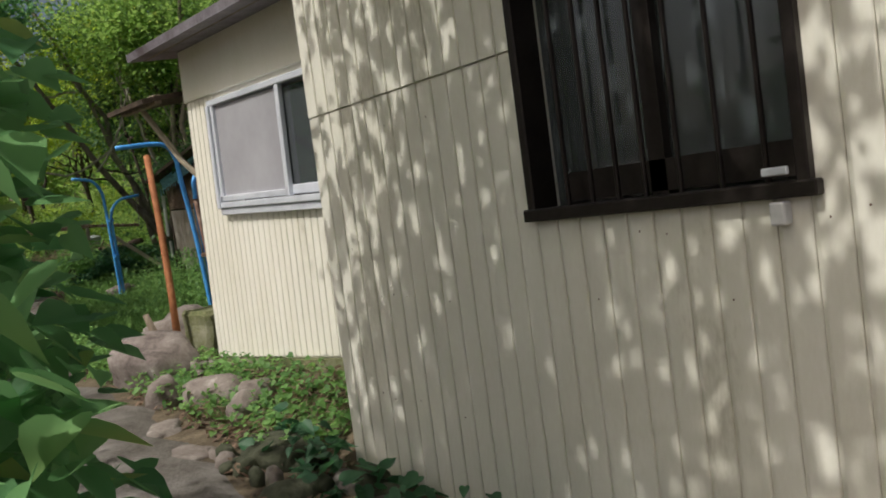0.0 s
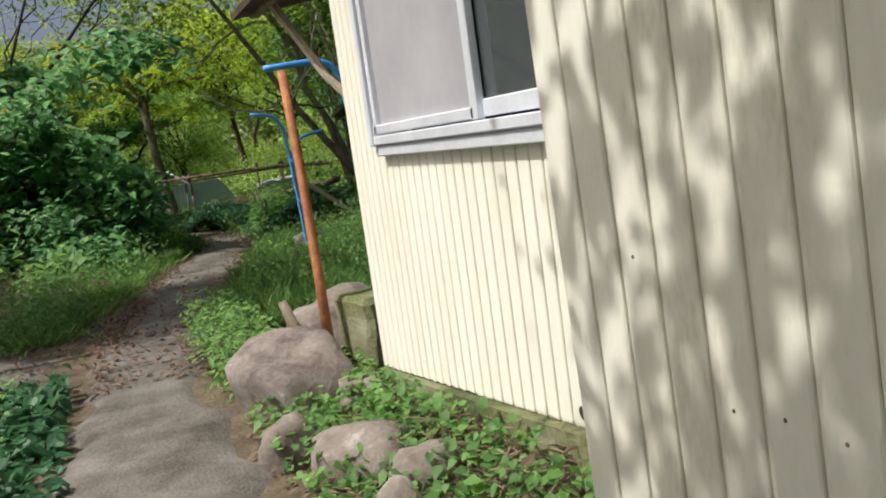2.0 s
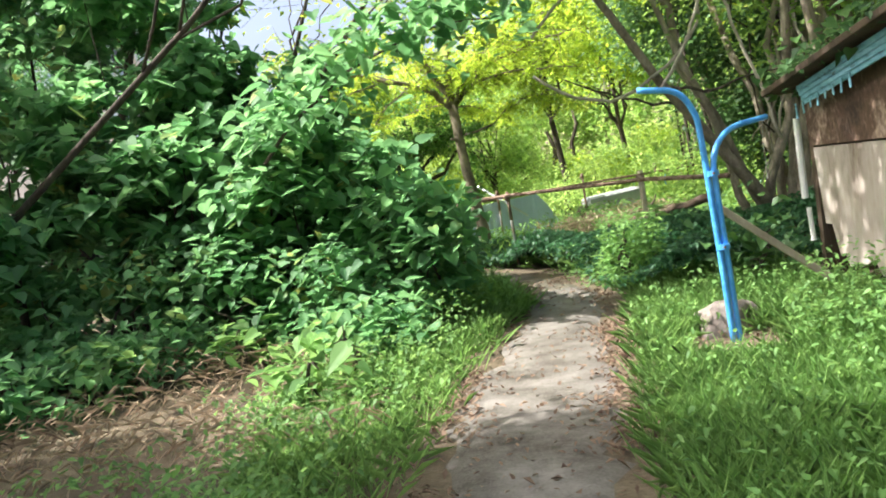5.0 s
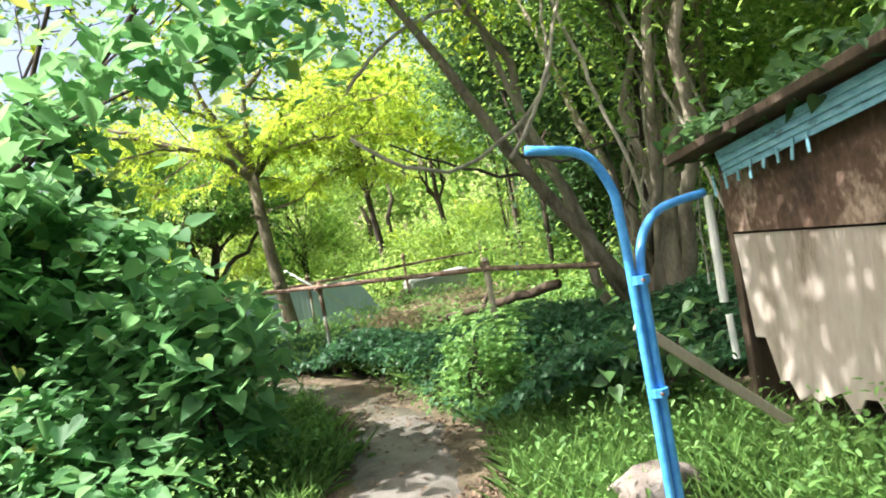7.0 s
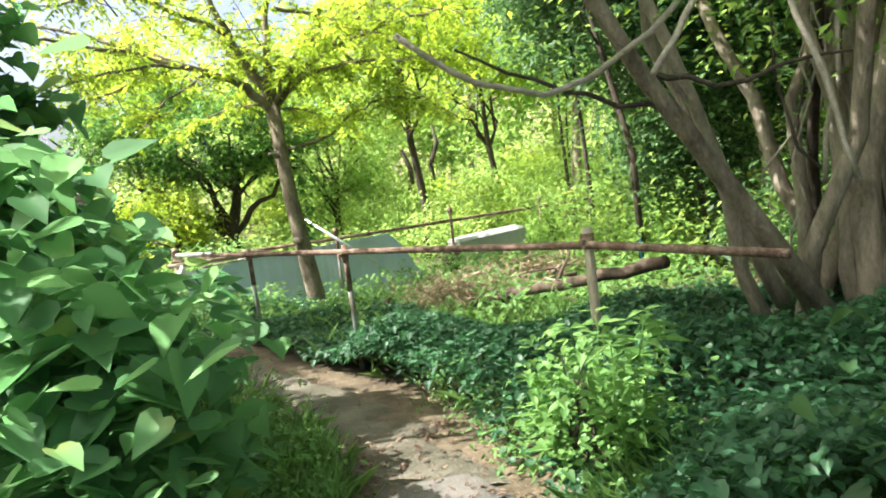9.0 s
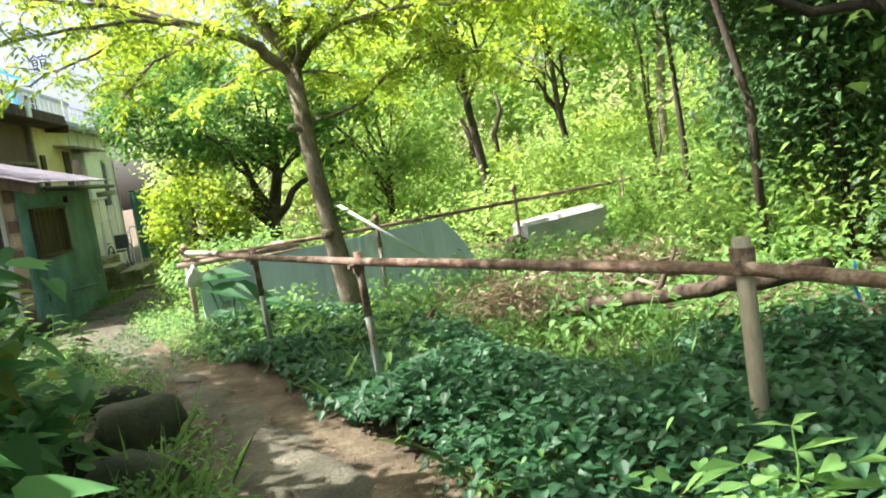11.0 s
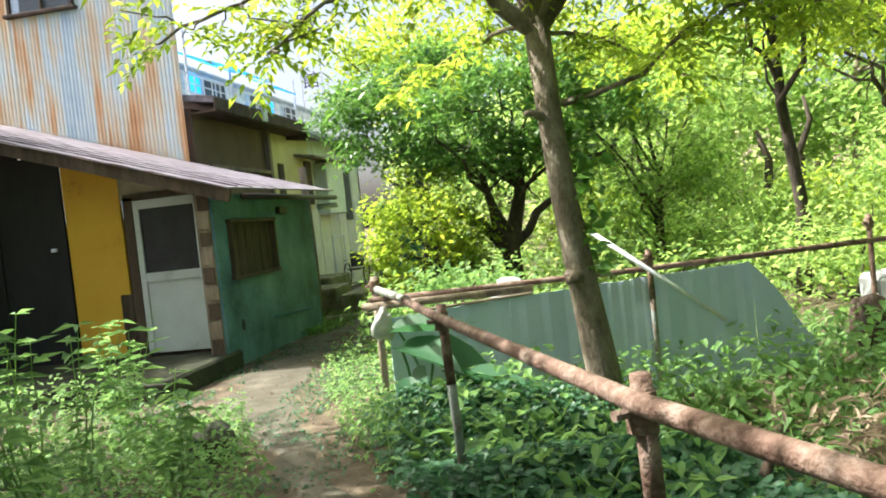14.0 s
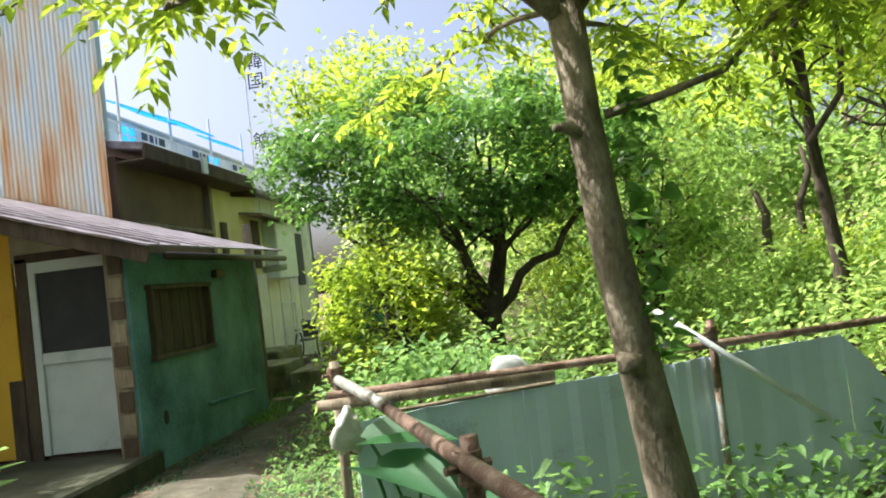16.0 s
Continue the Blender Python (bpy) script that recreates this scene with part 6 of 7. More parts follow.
# trees added over the start of the walk and over the path, whose shade dapples the sheds and the hut
# Crowns stand mostly out of view, to block sun and fill gaps of sky.
for x, y, cx, cy, cz, rx, ry, rz, n, lf in ((-4.6, 0.9, -2.9, 1.4, 3.6, 1.15, 1.45, 0.5, 6800, 0.08), (-4.8, 9.4, -1.2, 10.5, 5.0, 0.8, 1.9, 0.4, 3400, 0.12), (-4.8, -3.2, -3.4, -2.7, 4.6, 1.5, 1.7, 0.8, 3500, 0.10), (-5.6, 6.9, -4.5, 8.3, 4.6, 1.6, 1.7, 0.9, 8500, 0.12), (-6.8, 2.0, -6.8, 2.0, 4.8, 1.6, 1.8, 1.5, 4500, 0.13), (-7.2, 9.6, -7.2, 9.6, 4.0, 1.7, 1.8, 1.5, 7000, 0.13), (-7.0, 13.6, -7.0, 13.6, 3.8, 1.7, 1.8, 1.4, 7000, 0.13),
                                            (-5.4, 14.2, -0.9, 13.4, 5.4, 1.4, 1.9, 0.5, 2600, 0.14), (-8.5, 17, -8.5, 17, 5.4, 2.2, 2.2, 2.2, 7000, 0.15), (-6.6, 20.6, -6.5, 20.5, 6.0, 1.8, 1.7, 1.6, 2800, 0.15), (-3.4, 16.9, -1.7, 16.3, 5.3, 1.8, 1.7, 0.6, 2400, 0.13), (-5.3, 8.7, -5.1, 8.7, 3.3, 1.3, 1.3, 2.0, 4200, 0.16), (-5.2, 19.4, -3.3, 19.6, 6.0, 1.2, 1.0, 0.9, 1100, 0.15), (-6.2, 19.2, -4.9, 19.0, 5.7, 1.6, 1.1, 1.2, 2600, 0.15), (2.4, 7.6, 1.2, 7.4, 4.7, 1.6, 1.6, 0.7, 3800, 0.11), (-11.5, 24.0, -10.3, 25.0, 5.3, 1.9, 2.0, 1.1, 6500, 0.13), (-10.6, 23.2, -9.2, 24.2, 4.1, 1.6, 1.0, 0.7, 7000, 0.12), (-12.5, 20.5, -12.5, 20.5, 4.6, 2.0, 2.2, 1.8, 5000, 0.14)):
    z = gz(x, y)
    m = Vector(((x + cx) / 2, (y + cy) / 2, cz * 0.62))
    tree("added_shade_tree", "dark-stemmed broadleaf tree added to cast shade and fill the sky", [(x, y, z - 0.2), (x, y, z + cz * 0.3), tuple(m), (cx, cy, cz)], [0.13, 0.11, 0.08, 0.03] if y < 8 or x < -6 else [0.05, 0.045, 0.03, 0.012], 9,
         ((cx, cy, cz), (rx, ry, rz)), (lf, lf * 0.58), M_BARKDARK, M_L_HEDGE if y > 6 else M_L_WOOD, n, 90, 0.26, "shade trees", 0.2, 8)


# ---- hedge of broad-leaved shrubs beside the path ----
def shrub(x, y, rx, ry, h, n, size, mat=M_L_HEDGE, label="dense broad-leaved green shrub beside the path", stems=8, group="shrubs beside the path", near=0.62):
    t = thing("leafy_shrub", label, "shrub", group)
    z = gz(x, y)
    P, cen = clumps((x, y, z + h * 0.5), (rx, ry, h * 0.52), max(20, n // 110), n, 0.17, 0.5)
    P = P[P[:, 2] > z + 0.03]
    P = keep_clear(P, 2.0, near)
    for i in range(stems):
        c = Vector(cen[rng.integers(0, len(cen))])
        b = Vector((x + rng.normal(0, rx * 0.3), y + rng.normal(0, ry * 0.3), z - 0.05))
        bm = bmesh.new()
        pts = bend(b, c, 0.1, 6, 0.04)
        if float(off_path(np.array([c.x]), np.array([c.y]))[0]) > 0.7:
            tube(bm, pts, list(np.linspace(0.022, 0.005, 7)), 5)
            part("stem", bm, M_BARKDARK, t)
        else:
            bm.free()
    leaves("foliage", P, size, size * 0.82, mat, t, 0.7, True)
    return t


for x, y, rx, ry, h, n, s in ((-1.75, 14.5, 0.65, 0.8, 1.9, 1600, 0.16), (-2.15, 15.7, 0.5, 0.8, 1.7, 1200, 0.15), (-2.75, 14.7, 0.9, 0.9, 2.5, 2600, 0.17), (-3.7, 15.2, 1.0, 0.9, 2.8, 2600, 0.17), (-4.9, 15.3, 1.1, 1.0, 3.0, 2600, 0.17), (-6.1, 15.1, 1.2, 1.2, 3.4, 2600, 0.18),
                              (-2.5, 16.2, 0.85, 0.8, 3.0, 2200, 0.17), (-3.6, 16.6, 1.2, 1.0, 3.6, 2800, 0.18), (-5.0, 17.0, 1.3, 1.1, 5.4, 3200, 0.18), (-4.3, 16.0, 1.3, 0.9, 5.3, 3400, 0.17), (-3.0, 16.2, 0.9, 0.8, 4.4, 2400, 0.17), (-6.6, 17.2, 1.4, 1.2, 5.2, 3200, 0.19), (-3.3, 17.6, 0.8, 0.8, 3.0, 1600, 0.17), (-4.7, 18.4, 1.1, 1.0, 3.2, 1800, 0.18),
                              (-2.1, 16.9, 0.6, 0.6, 1.1, 900, 0.13), (-6.0, 13.2, 1.2, 1.2, 1.9, 2200, 0.16), (-7.2, 11.4, 1.4, 1.4, 3.4, 2600, 0.18)):
    shrub(x, y, rx, ry, h, n, s)
for x, y, rx, h in ((-3.2, 13.8, 0.6, 1.15), (-4.2, 14.0, 0.6, 1.2), (-2.35, 13.4, 0.5, 1.0), (-5.3, 14.0, 0.7, 1.2), (-1.8, 12.6, 0.35, 0.45), (-3.9, 12.9, 0.5, 0.55), (-5.0, 13.2, 0.6, 0.6), (-1.75, 13.4, 0.35, 0.7), (-4.6, 12.0, 0.5, 0.45)):
    shrub(x, y, rx, rx, h, 520, 0.11, label="low leafy bush growing out from under the hedge", stems=4, group="low bushes under the hedge", near=0.55)
for x, y, s in ((-2.14, 11.1, 0.15), (-2.3, 11.4, 0.13), (-4.1, 12.5, 0.14), (-3.0, 13.0, 0.14), (-1.95, 11.9, 0.11)):
    shrub(x, y, 0.17, 0.17, 0.45, 48, s, M_L_WEED, "pale broad-leaved seedling at the path's edge", 2, "seedlings", 0.4)
# drooping bough of the hedge over the path's edge
t = thing("hanging_bough", "leafy bough hanging out over the path", "branch")
bm = bmesh.new()
tube(bm, bend((-2.6, 13.4, 1.9), (-0.25, 13.1, 2.85), 0.35, 8, 0.02), list(np.linspace(0.02, 0.006, 9)), 6)
part("stem", bm, M_BARKDARK, t)
B = np.array([list(p) for p in bend((-2.6, 13.4, 2.1), (-0.2, 13.1, 2.95), 0.35, 30, 0.02)])
leaves("foliage", keep_clear(B[rng.integers(0, 31, 560)] + rng.normal(0, 1, (560, 3)) * np.array([0.2, 0.35, 0.2]), 2.2), 0.15, 0.135, M_L_HEDGE, t, 0.9, True)
# the bush close to the start, beside the walker
shrub(-2.52, 1.12, 0.22, 0.26, 1.55, 620, 0.095, label="large-leaved plant close beside the path", stems=5, group="plants at the start", near=0.42)
shrub(-2.35, 0.95, 0.16, 0.2, 0.7, 230, 0.09, label="large-leaved plant close beside the path", stems=3, group="plants at the start", near=0.36)
shrub(-2.45, 1.75, 0.28, 0.25, 1.0, 520, 0.085, label="large-leaved plant close beside the path", stems=4, group="plants at the start", near=0.5)
t = thing("grey_post", "grey weathered post among the leaves at the start", "post")
part("pole", tube(bmesh.new(), [(-2.28, 1.78, 0.1), (-2.36, 1.8, 2.0)], 0.035, 8), M_GALV, t)


def fern(x, y, s):
    t = thing("fern", "bright green fern low beside the path", "fern", "ferns")
    z = gz(x, y)
    P, D, A = [], [], []
    for k in range(9):
        a = 2 * math.pi * k / 9 + rng.uniform(-0.2, 0.2)
        d = Vector((math.cos(a), math.sin(a), 0.7))
        for i in range(16):
            f = i / 15
            p = Vector((x, y, z)) + d * s * f - Vector((0, 0, 1)) * s * 0.75 * f * f
            side = d.cross(Vector((0, 0, 1))).normalized()
            for sg in (-1, 1):
                P.append(list(p))
                A.append(list(side * sg + d * 0.4))
    leaves("fronds", P, s * 0.22, s * 0.06, M_L_GRASS, t, 1.0, aim=A)


fern(-2.42, 0.62, 0.26)
fern(-2.0, 16.6, 0.4)


# ---- low growth ----
def stuff(name, P, l, w, mat, label, up=0.8, heart=False, aim=None, category="plants"):
    return tagged(leaves(name, P, l, w, mat, None, up, heart, aim=aim), label, category, kind="stuff")


def blades(x0, x1, y0, y1, n, h, clear=0.5):
    P = area(x0, x1, y0, y1, n, 0.0, 0.02, clear)
    A = np.stack([rng.normal(0, 0.62, len(P)), rng.normal(0, 0.62, len(P)), np.ones(len(P))], -1)
    return P, A


stuff("clover", np.concatenate([area(-1.75, -0.72, 2.5, 5.6, 8500, 0.0, 0.10, 0.40), area(-1.9, -1.1, 4.6, 7.4, 2600, 0.0, 0.12, 0.40), area(-2.7, -2.2, 2.0, 6.0, 1800, 0, 0.12, 0.55)]), 0.034, 0.032, M_L_WEED, "low clover and creeping weeds on the bank", 1.2, True)
EDGE_Y = rng.uniform(5.5, 15.6, 5200)
EDGE_X = np.where(rng.uniform(0, 1, 5200) < 0.5, np.interp(EDGE_Y, *P_LEFT), np.interp(EDGE_Y, *P_RIGHT)) + rng.normal(0, 0.13, 5200)
PATCHY = np.array([noise.noise(Vector((a, b * 0.8, 7.7))) for a, b in zip(EDGE_X, EDGE_Y)]) > -0.05
EDGE = np.stack([EDGE_X, EDGE_Y, ground_z(EDGE_X, EDGE_Y) + 0.035 + rng.uniform(0, 0.02, 5200)], -1)[PATCHY]
stuff("dry_leaf_litter", np.concatenate([EDGE, area(-1.3, -0.72, 2.7, 4.4, 900, 0.0, 0.04, 0.2), area(-3.2, 1.2, 5.5, 15.5, 3800, 0.03, 0.05, 0.0), area(-4.5, 0.8, 14.5, 30, 1500, 0.03, 0.05, 0.0), area(-1.6, -1.0, 0.5, 2.8, 300, 0, 0.05, 0.1)]), 0.05, 0.022, M_DRY, "scattered brown dry leaves", 2.0)
P, A = blades(-0.9, 1.85, 6.2, 13.9, 50000, 0.3, 0.64)
FAR_FROM_POST = np.hypot(P[:, 0] - 0.62, (P[:, 1] - 10.95) * 0.8) > 0.42 * rng.uniform(0.8, 1.2, len(P))
P, A = P[FAR_FROM_POST], A[FAR_FROM_POST]
stuff("grass", P, 0.24, 0.0065, M_L_GRASS, "tall fresh grass beside the blue post", 0.2, aim=A, category="grass")
P, A = blades(-2.4, -0.2, 7.5, 14.8, 17000, 0.3, 0.64)
stuff("grass", P, 0.21, 0.0065, M_L_GRASS, "rank grass along the path's edge", 0.2, aim=A, category="grass")
P, A = blades(-1.6, -0.25, 13.4, 16.2, 5000, 0.3, 0.45)
stuff("grass", P, 0.26, 0.010, M_L_GRASS, "rank grass where the path turns to earth", 0.2, aim=A, category="grass")
P, A = blades(-1.4, 2.6, 15.5, 22.5, 2600, 0.3, 0.6)
stuff("grass", P, 0.42, 0.014, M_L_GRASS, "long arching grass under the fence", 0.2, aim=A, category="grass")
P, A = blades(-5, -3.6, 28, 33, 2500, 0.3, 0.2)
stuff("grass", P, 0.18, 0.012, M_L_GRASS, "short grass by the concrete blocks", 0.2, aim=A, category="grass")
WEEDS = np.concatenate([area(-2.6, -0.6, 7.3, 14.6, 11000, 0.02, 0.34, 0.74), area(-0.8, 1.8, 6.8, 12.6, 5500, 0.02, 0.26, 0.68), area(0.4, 1.4, 12.6, 14.8, 600, 0.02, 0.3, 0.6), area(0.75, 1.85, 8.4, 10.7, 3600, 0.05, 0.5, 0.8, 1.0), area(-1.7, -0.3, 13.0, 16.3, 4600, 0.02, 0.42, 0.5), area(0.2, 0.9, 14.4, 16.4, 1500, 0.02, 0.3, 0.4), area(-3.2, -1.95, 7.6, 9.2, 2600, 0.02, 0.36, 0.5), area(-1.4, -0.9, 5.0, 7.4, 2500, 0.02, 0.2, 0.3)])
WEEDS = WEEDS[np.hypot(WEEDS[:, 0] - 0.62, WEEDS[:, 1] - 10.95) > 0.42]
stuff("weeds", WEEDS, 0.04, 0.022, M_L_WEED, "bright mixed weeds along the path", 0.9, True)


def right_of_rail(n, y0, y1, w, h0, h1, inset=-0.35):
    """Points in the bed on the fence's side of the track, from the rail's line outwards."""
    y = rng.uniform(y0, y1, n)
    edge = np.interp(y, [12.5, 14, 15.3, 17.9, 19.9, 22], [0.9, 0.85, 0.75, -0.05, -0.8, -1.5])
    x = edge + inset * rng.uniform(0, 1, n) ** 2 + rng.uniform(0, 1, n) * w
    d = off_path(x, y)
    k = d > 0.36 * rng.uniform(0.7, 1.3, n)
    x, y = x[k], y[k]
    lump = np.array([0.5 + 0.8 * noise.noise(Vector((a * 0.8, b * 0.8, 1.2))) for a, b in zip(x, y)])
    z = ground_z(x, y) + h0 + (h1 - h0) * np.clip(lump, 0.05, 1.2) * rng.uniform(0.55, 1, len(x))
    return np.stack([x, y, z], -1)


stuff("vine_bed", np.concatenate([right_of_rail(30000, 12.8, 18.0, 3.6, 0.05, 0.62), right_of_rail(18000, 17.0, 21.8, 1.6, 0.05, 0.5)]), 0.056, 0.048, M_L_IVY, "dense dark-green vine leaves covering the bank", 1.0, True)
stuff("undergrowth", np.concatenate([area(0.2, 4.5, 17.8, 24.5, 9000, 0.03, 0.42, 0.8), area(-1.2, 0.6, 19.5, 22.5, 2500, 0.05, 0.45, 0.8)]), 0.075, 0.055, M_L_WEED, "sunlit leafy undergrowth behind the fence", 1.0, True)
stuff("undergrowth", np.concatenate([area(4.0, 12, 12.5, 32, 19000, 0.05, 1.2, 0.8, 1.2), area(-3.2, 8, 24.5, 36, 22000, 0.05, 0.8, 0.9, 1.3)]), 0.10, 0.055, M_L_WOOD, "leafy undergrowth at the edge of the wood", 0.8)
stuff("far_undergrowth", np.concatenate([area(-6, 20, 40, 60, 9000, 0.1, 3.0, 0.0, 1.0), area(9, 22, 12, 45, 9000, 0.1, 2.4, 0.0, 1.0)]), 0.32, 0.17, M_L_FAR, "far thicket with sunlight in its leaf colour", 0.7)
stuff("track_weeds", np.concatenate([area(-4.4, -2.0, 16.8, 19.2, 3500, 0.02, 0.4, 0.36), area(-1.3, -0.7, 16.5, 18.8, 500, 0.02, 0.14, 0.3), area(-4.4, -1.2, 19.0, 22.4, 8500, 0.02, 0.36, 0.36), area(-3.4, -1.0, 21.0, 26.5, 6500, 0.02, 0.2, 0.42), area(-8.5, -3.6, 19.6, 22.6, 6500, 0.02, 0.45, 0.7)]), 0.055, 0.032, M_L_WEED, "leafy weeds along the dirt track", 0.9)


def tall_weed(x, y, h):
    t = thing("tall_weed", "tall bright weed with pointed leaves", "weed", "tall weeds by the track")
    z = gz(x, y)
    P, A = [], []
    bm = bmesh.new()
    for k in range(3):
        e = Vector((x + rng.normal(0, 0.13), y + rng.normal(0, 0.13), z + h * rng.uniform(0.75, 1.05)))
        pts = bend((x, y, z - 0.02), e, 0, 6, 0.012)
        tube(bm, pts, list(np.linspace(0.008, 0.003, 7)), 5)
        for i in range(9):
            p = pts[0].lerp(pts[-1], 0.25 + 0.75 * i / 8)
            for _ in range(3):
                a = rng.uniform(0, 2 * math.pi)
                P.append(list(p))
                A.append([math.cos(a), math.sin(a), 0.15])
    part("stem", bm, M_L_GRASS, t)
    leaves("foliage", P, 0.15, 0.045, M_L_WEED, t, 1.2, aim=A)


for x, y, h in ((-2.6, 19.3, 0.9), (-2.95, 19.8, 1.1), (-3.3, 20.6, 1.15), (-3.5, 21.4, 1.0), (-2.5, 20.4, 0.75), (-2.9, 21.0, 0.8), (-3.9, 22.0, 1.0), (-2.2, 18.3, 0.7), (-1.75, 17.4, 0.7), (-4.3, 21.2, 1.2), (0.95, 14.0, 0.75), (0.8, 14.4, 0.65), (1.1, 14.5, 0.7), (-3.6, 19.5, 1.1), (-4.4, 22.7, 0.9)):
    tall_weed(x, y, h)

shrub(0.86, 14.2, 0.26, 0.42, 0.62, 1000, 0.05, M_L_WEED, "pale bushy weed at the end of the concrete path", 6, "weeds at the path end", 0.5)
stuff("shade_plants", np.concatenate([area(-1.75, -1.08, 0.6, 2.75, 900, 0.0, 0.16, 0.30), area(-3.3, -1.95, 5.0, 5.95, 1300, 0.0, 0.09, 0.5)]), 0.07, 0.055, M_L_IVY, "dark low leaves in the shed's shade", 0.9, True)
stuff("edge_plants", np.concatenate([area(-3.4, -1.98, 2.6, 6.0, 4200, 0.0, 0.11, 0.0), area(-3.2, -2.3, 1.4, 2.7, 900, 0.0, 0.2, 0.5)]), 0.06, 0.05, M_L_IVY, "low leafy plants along the path by the sheds", 0.9, True)
P = area(-1.18, -0.70, 2.55, 3.75, 900, 0.02, 0.07, 0.0)
stuff("dead_stems", P, 0.085, 0.006, M_STRAW, "dry straw and stalks between the stones", 1.4)
# Moss on the track, spread so its dark leaves also stand in for shade.
PATCH = area(-4.4, -1.6, 20.5, 27.5, 9000, 0.022, 0.035, 0.0)
PATCH = PATCH[np.array([noise.noise(Vector((a * 1.3, b * 1.3, 5.1))) for a, b in PATCH[:, :2]]) > 0.02]
stuff("moss_patches", PATCH, 0.035, 0.028, M_L_IVY, "creeping moss and tiny leaves that also darken the shaded track", 2.5)
# mossy stones beside the track
for i, (c, s) in enumerate((((-1.52, 18.35, 0.13), (0.32, 0.27, 0.25)), ((-1.32, 17.25, 0.10), (0.30, 0.28, 0.22)), ((-1.95, 17.6, 0.15), (0.32, 0.3, 0.32)), ((-1.85, 19.2, 0.14), (0.2, 0.22, 0.18)), ((-1.62, 16.75, 0.1), (0.26, 0.22, 0.2)), ((-2.78, 21.4, 0.12), (0.17, 0.15, 0.16)), ((-2.35, 18.3, 0.2), (0.3, 0.25, 0.26)))):
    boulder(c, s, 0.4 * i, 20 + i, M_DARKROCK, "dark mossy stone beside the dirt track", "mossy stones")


# ---- things lying behind the fence ----
t = thing("white_slab", "chalky white overturned trough lying in the weeds", "trough")
bm = one_box((0, 0, 0), (1.35, 0.5, 0.42), None, 0.05)
ob = link("shell", bm, M_SLAB, t)
ob.matrix_world = Matrix.Translation((3.35, 24.05, 0.50)) @ Matrix.Rotation(radians(8), 4, "Z") @ Matrix.Rotation(radians(-4), 4, "Y")
bm = bmesh.new()
tube(bm, bend((1.75, 19.5, 0.22), (3.0, 17.2, 0.70), 0.0, 12, 0.022), [0.04, 0.05, 0.047, 0.052, 0.05, 0.058, 0.055, 0.06, 0.058, 0.064, 0.06, 0.068, 0.06], 9)
tube(bm, bend((2.35, 18.4, 0.45), (2.6, 18.5, 0.8), 0.0, 4, 0.01), [0.03, 0.024, 0.02, 0.014, 0.008], 6)
tagged(link("leaning_log", bm, M_DARKWOOD, None, True), "dark rotten log leaning over the brush pile", "log")
for k in range(9):
    a = rng.uniform(0, math.pi)
    c = Vector((2.3 + rng.normal(0, 0.6), 19.9 + rng.normal(0, 0.5), 0.22 + 0.03 * k))
    d = Vector((math.cos(a), math.sin(a), rng.normal(0, 0.08))) * rng.uniform(0.2, 0.45)
    bm = bmesh.new()
    tube(bm, bend(c - d, c + d, 0.03, 5, 0.03), list(np.linspace(0.026, 0.008, 6)), 7)
    tagged(link("cut_branch", bm, M_DARKWOOD if k % 2 else M_WOOD, None, True), "cut dead branch in the brush pile", "branch", "brush pile branches")
P = np.array([1.65, 19.9, 0.24]) + rng.normal(0, 1, (1500, 3)) * np.array([0.32, 0.34, 0.10])
stuff("brush_pile", P + np.array([0, 0, 0.1]), 0.10, 0.018, M_STRAW, "heap of dry brown stems and leaves", 0.4)
P = np.array([2.95, 20.7, 0.3]) + rng.normal(0, 1, (1100, 3)) * np.array([0.42, 0.32, 0.10])
stuff("brush_pile", P + np.array([0, 0, 0.1]), 0.11, 0.016, M_STRAW, "heap of dry brown twigs beside the log", 0.4)
P = np.array([2.89, 16.64, 0.40]) + rng.normal(0, 1, (500, 3)) * np.array([0.3, 0.3, 0.05])
stuff("brush_pile", P, 0.09, 0.02, M_DRY, "patch of dead brown leaves on the bank", 0.6)
P = area(-4.4, -1.7, 10.0, 13.2, 2000, 0.02, 0.25, 0.5)
stuff("dead_stems", P, 0.14, 0.01, M_STRAW, "dry brown weed stems under the hedge", 0.3)
# stump by the far post, plastic bag, big leaf sheet
boulder((2.55, 23.6, 0.30), (0.16, 0.13, 0.22), 0.2, 40, M_DARKWOOD, "dark rotten stump at the foot of a fence post", "stumps")
bm = bmesh.new()
stone(bm, (0, 0, 0), (0.09, 0.06, 0.12), 0.3, 0.35, 3, 44)
for v in bm.verts:
    v.co.x *= 1.0 - 0.9 * max(0, v.co.z) / 0.3
ob = link("plastic_bag", bm, M_PLASTIC, None, True)
ob.location = (-1.66, 22.5, 0.76)
tagged(ob, "crumpled white plastic bag tied to the corner post", "bag")
t = thing("large_leaf_plant", "plant with very large limp grey-green leaves at the fence corner", "plant")
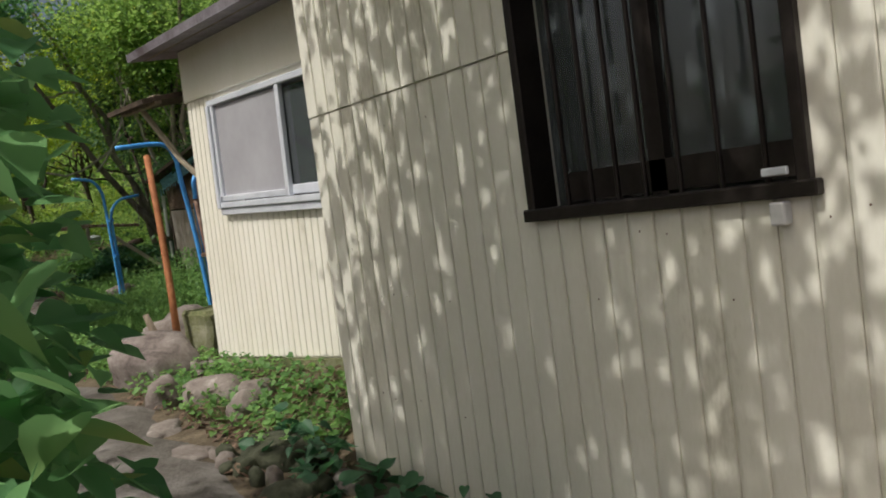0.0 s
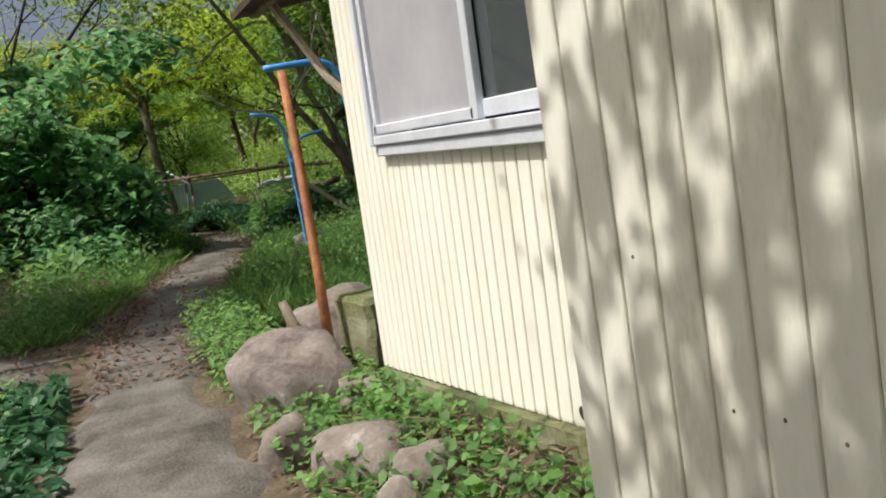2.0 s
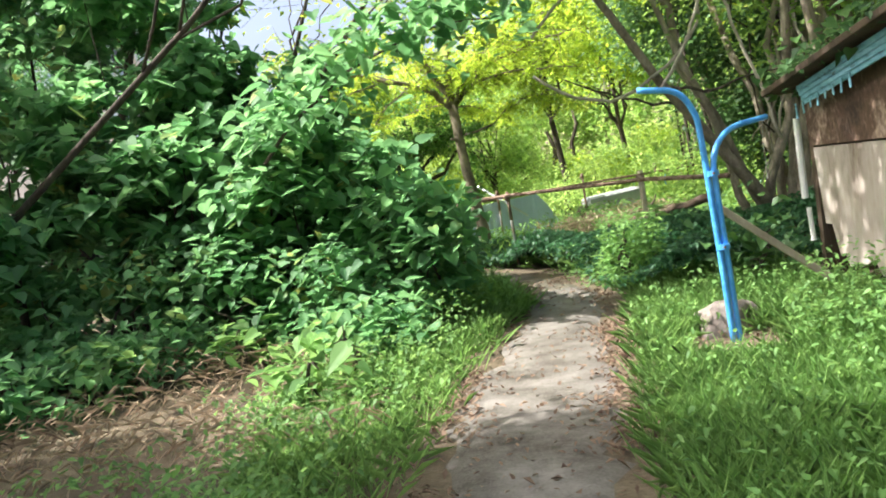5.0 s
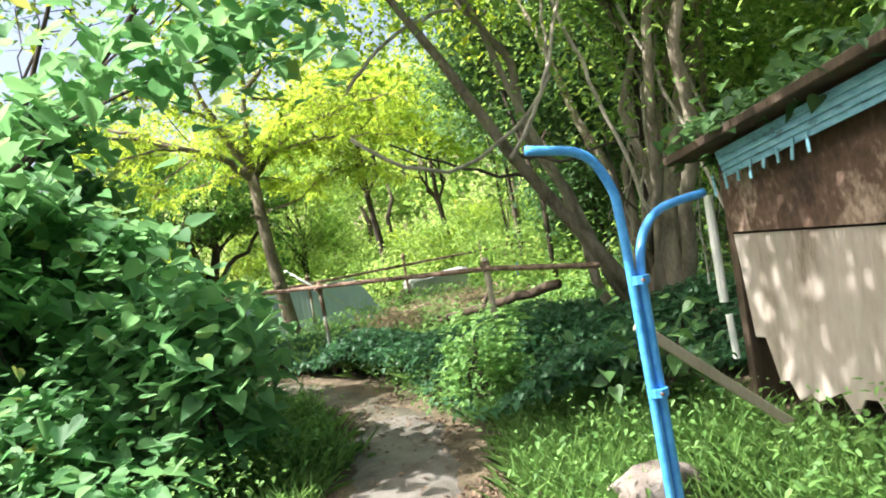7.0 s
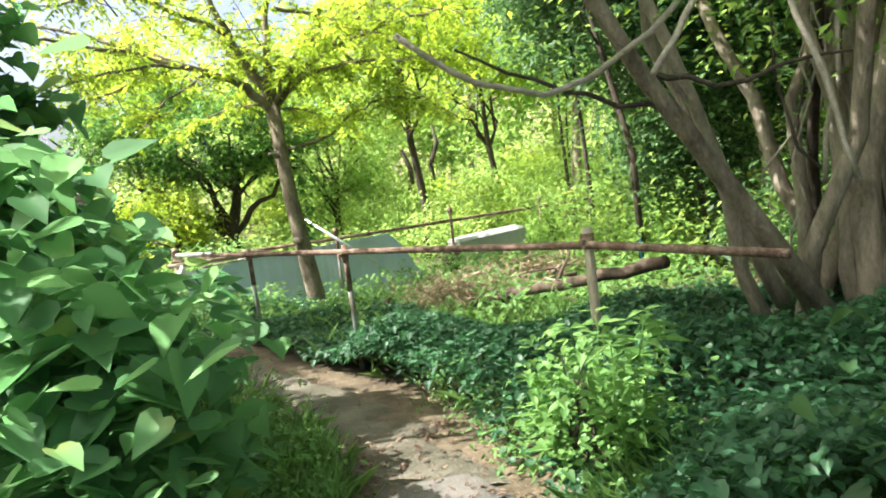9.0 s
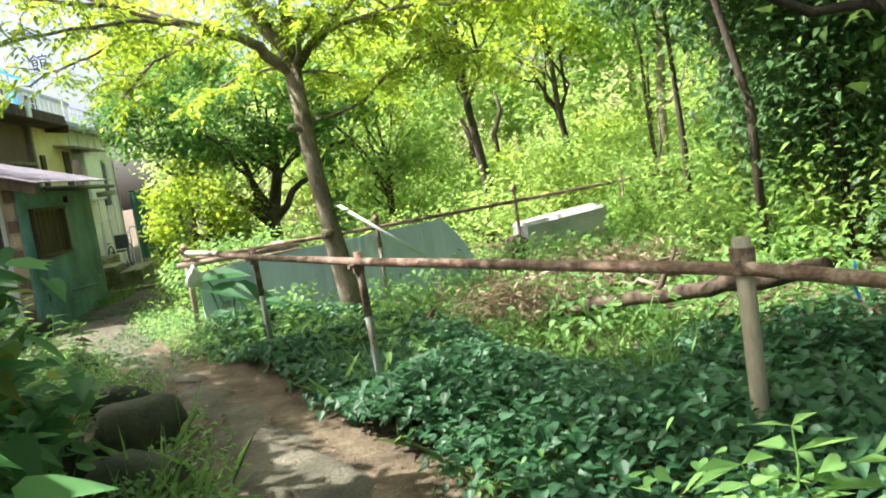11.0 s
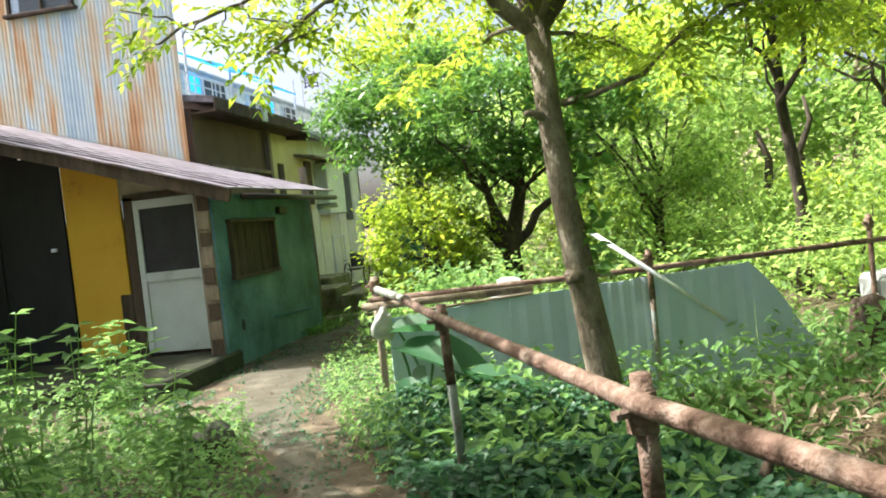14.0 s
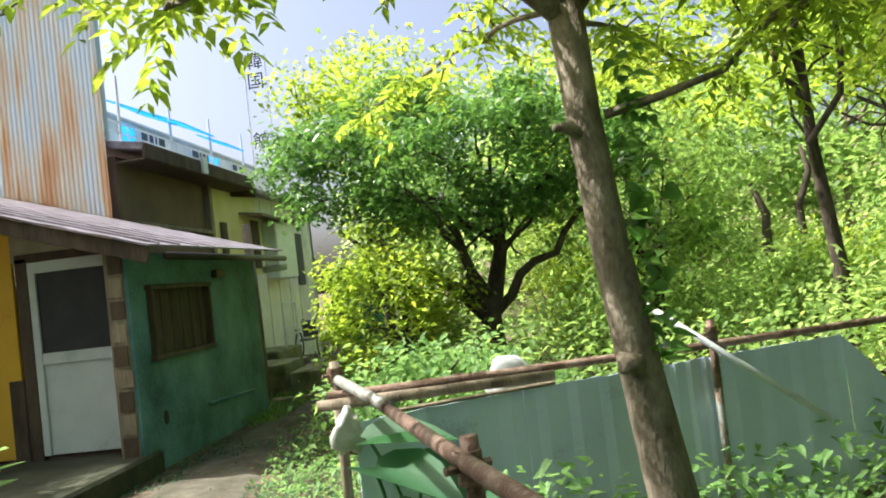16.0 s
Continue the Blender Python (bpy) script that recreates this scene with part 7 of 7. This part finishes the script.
for k, (x, y, z, ax, ay) in enumerate(((-1.45, 22.15, 0.62, 0.7, -0.35), (-1.2, 22.2, 0.55, 0.9, -0.1), (-1.35, 21.95, 0.42, 0.5, -0.7), (-1.0, 22.1, 0.38, 0.8, -0.5), (-1.5, 22.3, 0.75, 0.9, 0.1))):
    leaves("leaf", [(x, y, z)], 0.55, 0.34, M_L_IVY, t, 0.6, True, 0.5, aim=[(ax, ay, 0.05)])
    part("stalk", tube(bmesh.new(), bend((-1.35 + 0.05 * k, 22.2, 0.0), (x, y, z), 0.0, 4, 0.01), 0.012, 5), M_L_IVY, t)
boulder((-0.75, 24.4, 0.66), (0.18, 0.15, 0.26), 0.3, 47, M_SLAB, "pale stone behind the fence", "pale stones")
# creepers over the plywood hut's roof
CREEP_Y = np.concatenate([rng.uniform(11.5, 12.3, 300), rng.uniform(9.2, 11.5, 420)])
P = np.stack([rng.normal(1.85, 0.15, 720), CREEP_Y, 2.20 - (CREEP_Y - 10.5) * 0.19 + rng.normal(0, 0.07, 720)], -1)
stuff("creeper", P, 0.085, 0.075, M_L_SHADED, "creeper leaves over the hut's roof edge", 0.8, True)
shrub(1.52, 12.6, 0.18, 0.22, 0.85, 150, 0.10, M_L_SHADED, "dark large-leaved plant beside the plywood hut", 4, "plants by the hut", 0.5)
shrub(-1.32, 13.55, 0.42, 0.5, 1.75, 900, 0.14, M_L_HEDGE, "broad-leaved vine bulging out over the path edge", 5, "shrubs beside the path", 0.6)
# rubble beside the boulder
for k in range(14):
    c = (-0.80 + rng.normal(0, 0.07), 4.45 + rng.normal(0, 0.13), 0.36)
    boulder(c, tuple(rng.uniform(0.02, 0.045, 3)), rng.uniform(0, 3), 60 + k, M_ROCK, "small broken stone beside the boulder", "rubble by the shed corner", 2)
for k in range(34):
    y = rng.uniform(1.3, 2.9)
    c = (-1.12 - 0.34 * rng.uniform(0, 1) ** 1.5, y, 0.27 + rng.normal(0, 0.012))
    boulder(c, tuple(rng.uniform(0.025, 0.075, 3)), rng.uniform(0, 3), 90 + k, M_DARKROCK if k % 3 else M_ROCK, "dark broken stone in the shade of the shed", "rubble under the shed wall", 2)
